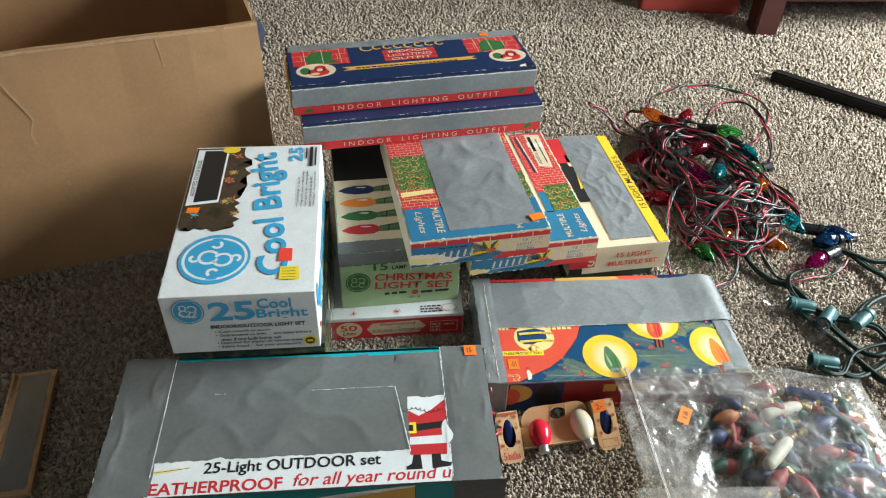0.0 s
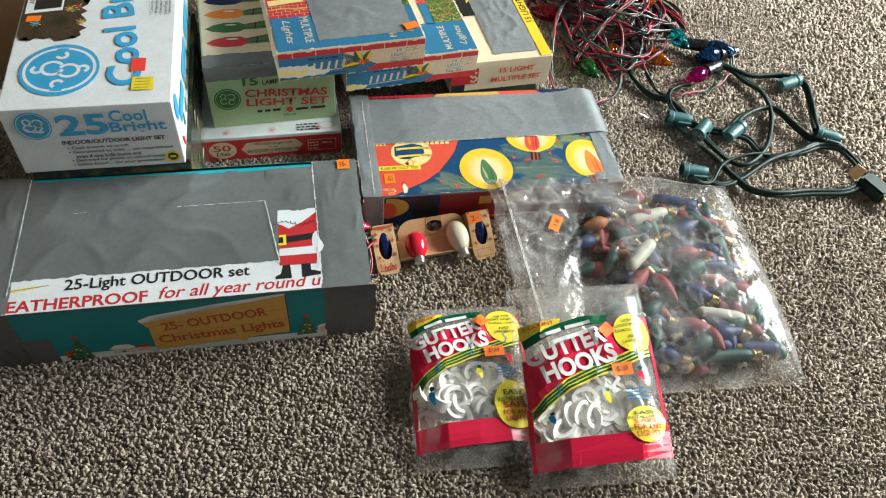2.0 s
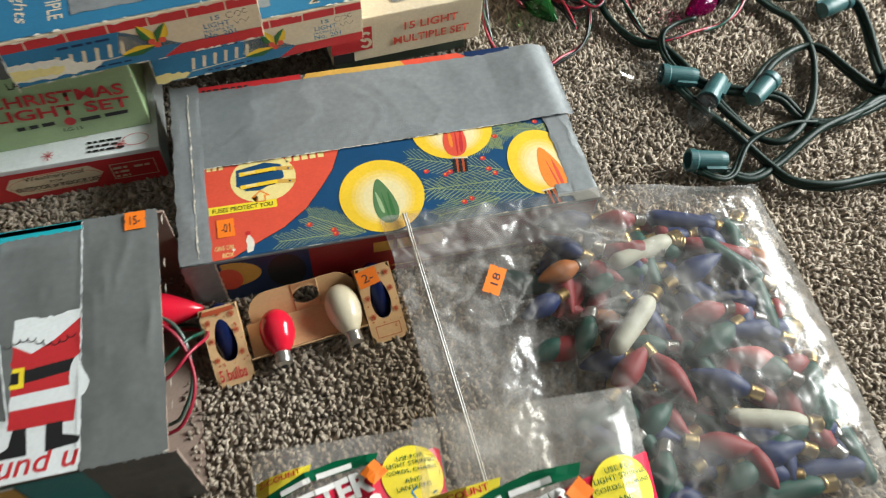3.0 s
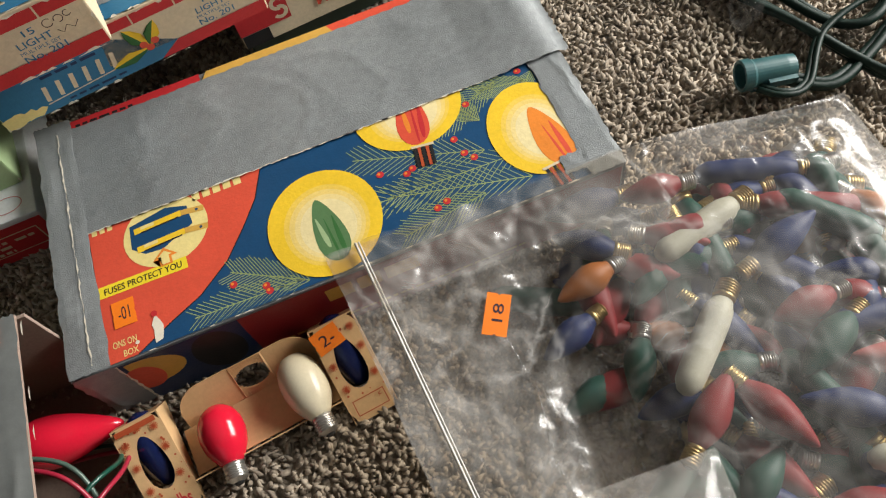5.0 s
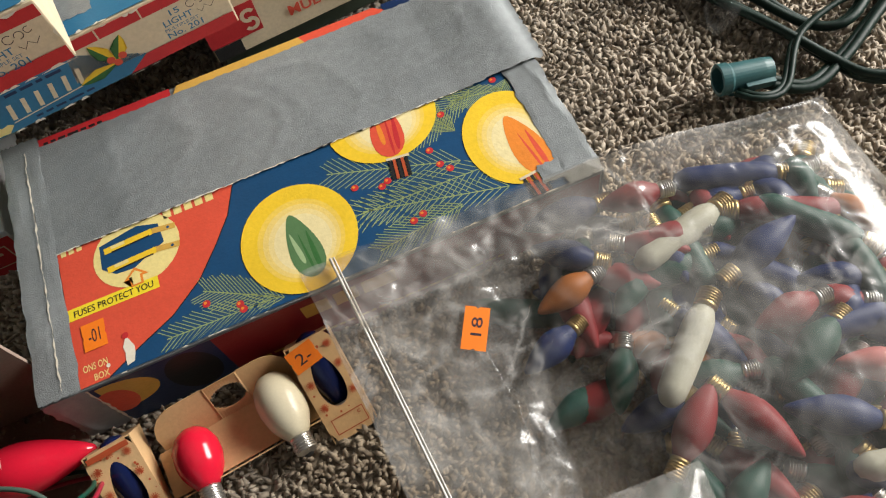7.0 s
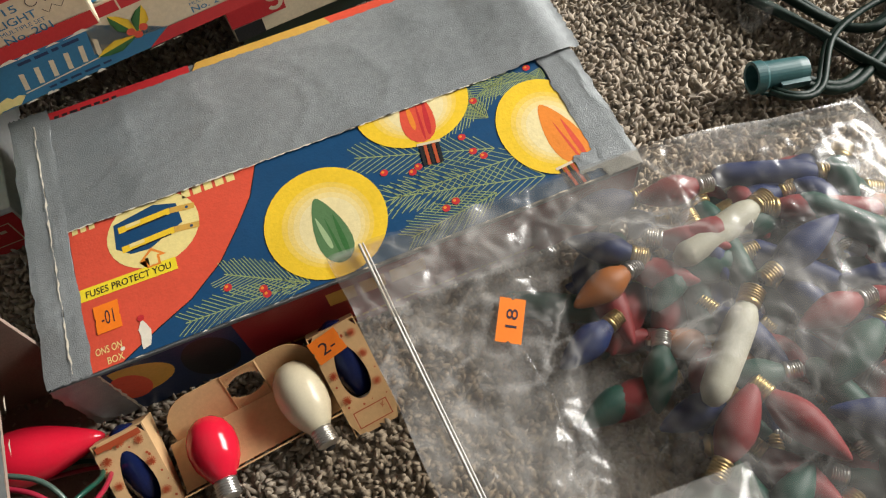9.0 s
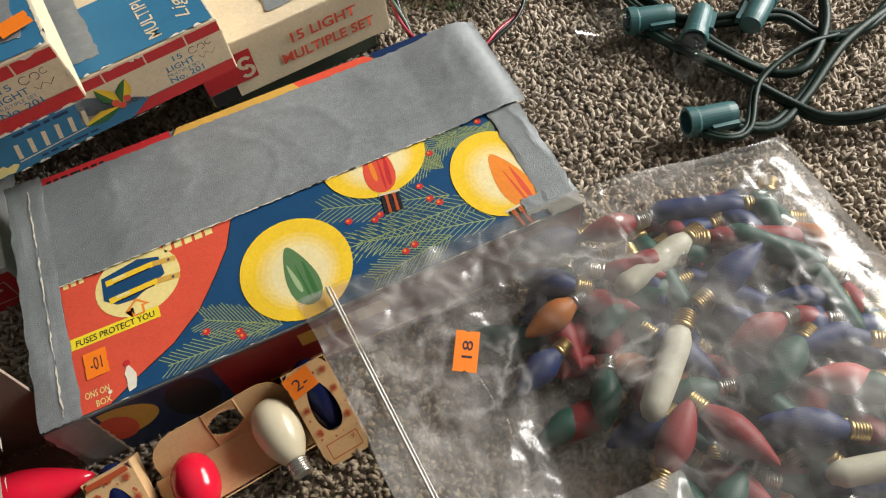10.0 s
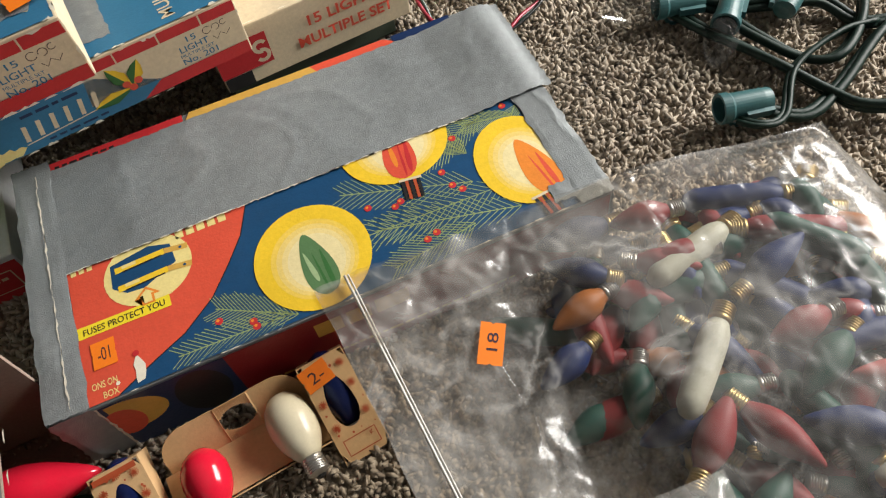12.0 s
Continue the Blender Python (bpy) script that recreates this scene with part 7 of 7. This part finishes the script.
# ---- the green outdoor cord with empty and clear sockets ----
def outdoor_cord():
    ob = thing("light_string", pose(0, 0, 0), "dark green outdoor light cord with sockets and a plug", "lights")
    z = 0.0085
    runs = [
        [(0.340, 0.300), (0.357, 0.255), (0.362, 0.216), (0.381, 0.186), (0.402, 0.173), (0.414, 0.152), (0.431, 0.123), (0.467, 0.108), (0.496, 0.098), (0.512, 0.071), (0.542, 0.066), (0.582, 0.087), (0.600, 0.092)],
        [(0.412, 0.021), (0.435, 0.010), (0.466, 0.024), (0.515, 0.055), (0.570, 0.076), (0.598, 0.088), (0.621, 0.082), (0.636, 0.058), (0.640, 0.035)],
        [(0.403, 0.126), (0.413, 0.100), (0.437, 0.058), (0.458, 0.022), (0.471, 0.002), (0.502, -0.007), (0.550, 0.0), (0.597, 0.001), (0.628, 0.014)],
        [(0.430, 0.106), (0.440, 0.082), (0.459, 0.053), (0.480, 0.046), (0.514, 0.076), (0.539, 0.122), (0.548, 0.157), (0.547, 0.194), (0.533, 0.218), (0.515, 0.243), (0.496, 0.256), (0.47, 0.27)],
        [(0.470, 0.275), (0.496, 0.258), (0.522, 0.239), (0.545, 0.231), (0.590, 0.234), (0.616, 0.216), (0.617, 0.184), (0.606, 0.136), (0.600, 0.112)],
        [(0.465, 0.102), (0.500, 0.138), (0.536, 0.159), (0.556, 0.154), (0.570, 0.123), (0.587, 0.101), (0.604, 0.092)],
        [(0.423, 0.128), (0.407, 0.140), (0.400, 0.163), (0.408, 0.187), (0.426, 0.201), (0.445, 0.203)],
        [(0.392, 0.018), (0.402, 0.008), (0.420, 0.012), (0.446, 0.045), (0.486, 0.060), (0.515, 0.062)],
    ]
    for k, pts in enumerate(runs):
        path = spline([(x, y, z + 0.0035 * math.sin(1.7 * k + 2.1 * i) ** 2 + 0.0008 * k) for i, (x, y) in enumerate(pts)], 0.004)
        thin = 0.0020 if k in (6, 7) else 0.0031
        for s in (-1, 1):
            part("cord", tube(path, thin, 7, twist=0.6, around=thin * 0.75, phase=1.57 * (1 + s)), C_GREEN, ob, smooth=True)
    for x, y, to, lamp in ((0.401, 0.1285, 172, True), (0.430, 0.1035, 232, True), (0.482, 0.108, 42, True), (0.606, 0.102, 160, False), (0.396, 0.0275, 176, False), (0.598, 0.214, 22, True)):
        s = lamp_socket(ob, x, y, 0.017, to, 3, SOCKET, CLEAR if lamp else None, scale=1.12)
        bm = bmesh.new()
        bm = tube(spline([(0.0082, 0.002, 0.004), (0.013, 0.002, 0.0), (0.0145, 0.002, -0.007), (0.012, 0.002, -0.013), (0.0075, 0.002, -0.015)], 0.002), 0.0013, 6)
        part("clip", bm, SOCKET, s, "green moulded clip", smooth=True)
        if not lamp:
            part("contact", revolve([(0.0005, -0.0098), (0.0040, -0.0098), (0.0040, -0.0085), (0.0005, -0.0082)], 14), BRASS, s)
    # the plug
    m = pose(0.632, 0.018, 0.006, 0, 0, -62)
    bm = bmesh.new()
    slab(bm, -0.004, -0.012, 0, 0.034, 0.012, 0.019)
    bmesh.ops.bevel(bm, geom=bm.edges[:], offset=0.003, segments=2, affect="EDGES")
    p = part("plug", bm, C_GREEN, ob, "dark green two pin plug")
    p.matrix_local = m
    for y in (-0.006, 0.006):
        bm = bmesh.new()
        slab(bm, 0.034, y - 0.0008, 0.006, 0.049, y + 0.0008, 0.0125)
        part("prong", bm, BRASS, p, "brass prong")
    bm = bmesh.new()
    slab(bm, -0.026, -0.011, 0.010, -0.012, -0.010, 0.030, pose(0, 0, 0, 0, 12, 20))
    q = part("cord_tag", bm, TAN, ob, "small tan paper cord tag")
    q.matrix_local = m


outdoor_cord()

# ---- round the edges of the view ----
DARKWOOD = mat("dark_stained_wood", (0.045, 0.014, 0.012), 0.3, vary=0.35, scale=18, grain=0.1)
MAGA = paper("magazine_cover", (0.62, 0.55, 0.5), 0.35)


def coffee_table():
    ob = thing("coffee_table", pose(0.585, 1.005, 0, 0, 0, 6), "dark stained wooden coffee table with a low shelf", "table")
    for x, y in ((0.0, 0.0), (0.95, 0.0), (0.0, 0.48), (0.95, 0.48)):
        bm = bmesh.new()
        slab(bm, 0, 0, 0, 0.052, 0.052, 0.40)
        bmesh.ops.bevel(bm, geom=bm.edges[:], offset=0.003, segments=2, affect="EDGES")
        q = part("leg", bm, DARKWOOD, ob)
        q.location = (x, y, 0.002)
    for n, z, h, o in (("shelf", 0.075, 0.022, 0.01), ("tabletop", 0.402, 0.028, -0.03)):
        bm = bmesh.new()
        slab(bm, o, o, z, 1.002 - o, 0.532 - o, z + h)
        bmesh.ops.bevel(bm, geom=bm.edges[:], offset=0.004, segments=2, affect="EDGES")
        part(n, bm, DARKWOOD, ob)
    return ob


coffee_table()
for k in range(5):
    bm = bmesh.new()
    slab(bm, 0, 0, 0, 0.21, 0.28, 0.006)
    bmesh.ops.bevel(bm, geom=bm.edges[:], offset=0.001, segments=1, affect="EDGES")
    q = new("magazine", mesh_of("magazine", bm, paper("cover_%s" % "abcde"[k], ((0.6, 0.5, 0.45), (0.5, 0.12, 0.1), (0.55, 0.56, 0.58), (0.62, 0.6, 0.55), (0.3, 0.1, 0.1))[k], 0.35)))
    q.matrix_world = pose(0.68 + 0.004 * k, 1.03, 0.0975 + 0.0063 * k, 0, 0, 6 + 3 * math.sin(k * 2))
    tagged(q, "stacked magazine on the dark table shelf", "magazine", "magazines on the shelf")

ob = thing("storage_bin", pose(0.350, 1.118, 0.003, 0, 0, -2), "plain terracotta red storage bin on the carpet", "box")
part("body", soft_box(0.225, 0.20, 0.20, 0.006, 0.001, 50.0), mat("terracotta_fabric", (0.34, 0.045, 0.03), 0.7, vary=0.1, scale=20, grain=0.2, grain_scale=400), ob)
bm = bmesh.new()
slab(bm, -0.004, -0.004, 0.202, 0.229, 0.204, 0.222)
bmesh.ops.bevel(bm, geom=bm.edges[:], offset=0.003, segments=2, affect="EDGES")
part("lid", bm, mat("terracotta_lid", (0.30, 0.04, 0.03), 0.7), ob)

ob = thing("black_rod", pose(0.563, 0.800, 0.0, 0, 0, -36), "long matt black square rod lying on the carpet", "rod")
bm = bmesh.new()
slab(bm, 0, -0.011, 0.003, 0.75, 0.011, 0.025)
bmesh.ops.bevel(bm, geom=bm.edges[:], offset=0.003, segments=2, affect="EDGES")
part("bar", bm, mat("black_rod_paint", (0.009, 0.008, 0.007), 0.6, vary=0.3, spec=0.15), ob)
bm = bmesh.new()
part("end_pin", revolve([(0.001, -0.03), (0.002, -0.028), (0.0025, 0.0)], 8, pose(0, 0, 0.014, 0, 90, 0)), STEEL, ob)

# a torn box end on the carpet
ob = thing("cardboard_strip", pose(-0.541, -0.209, 0.004, 0, 0, 13.8), "torn strip of grey taped cardboard on the carpet", "cardboard")
part("board", soft_box(0.045, 0.172, 0.006, 0.0008, 0.001, 60.0), KRAFTEDGE, ob)
film_sheet(ob, on_top(0.006), 0.006, 0.006, 0.039, 0.166, SILVER, amp=0.0008, layer=3, seed=61.0)
bm = bmesh.new()
slab(bm, 0.0415, 0.0, 0.0055, 0.0440, 0.160, 0.016, pose(0, 0, 0, 0, 8, 0))
part("torn_edge", bm, KRAFT, ob)
bm = bmesh.new()
slab(bm, 0.0, 0.0, 0.0058, 0.003, 0.166, 0.013, pose(0, 0, 0, 0, -8, 0))
part("torn_edge", bm, KRAFTEDGE, ob)

# a dark blue flattened dome added behind the big carton, its kind unknown
ob = thing("navy_dome", pose(-0.62, 0.80, 0.003), "dark navy flattened dome behind the cardboard box", "cushion")
part("cushion", revolve([(0.02, 0.0), (0.12, 0.004), (0.155, 0.02), (0.16, 0.04), (0.14, 0.058), (0.08, 0.068), (0.005, 0.07)], 40), mat("navy_fabric", (0.02, 0.026, 0.05), 0.85, vary=0.15, scale=40, grain=0.3), ob, smooth=True)
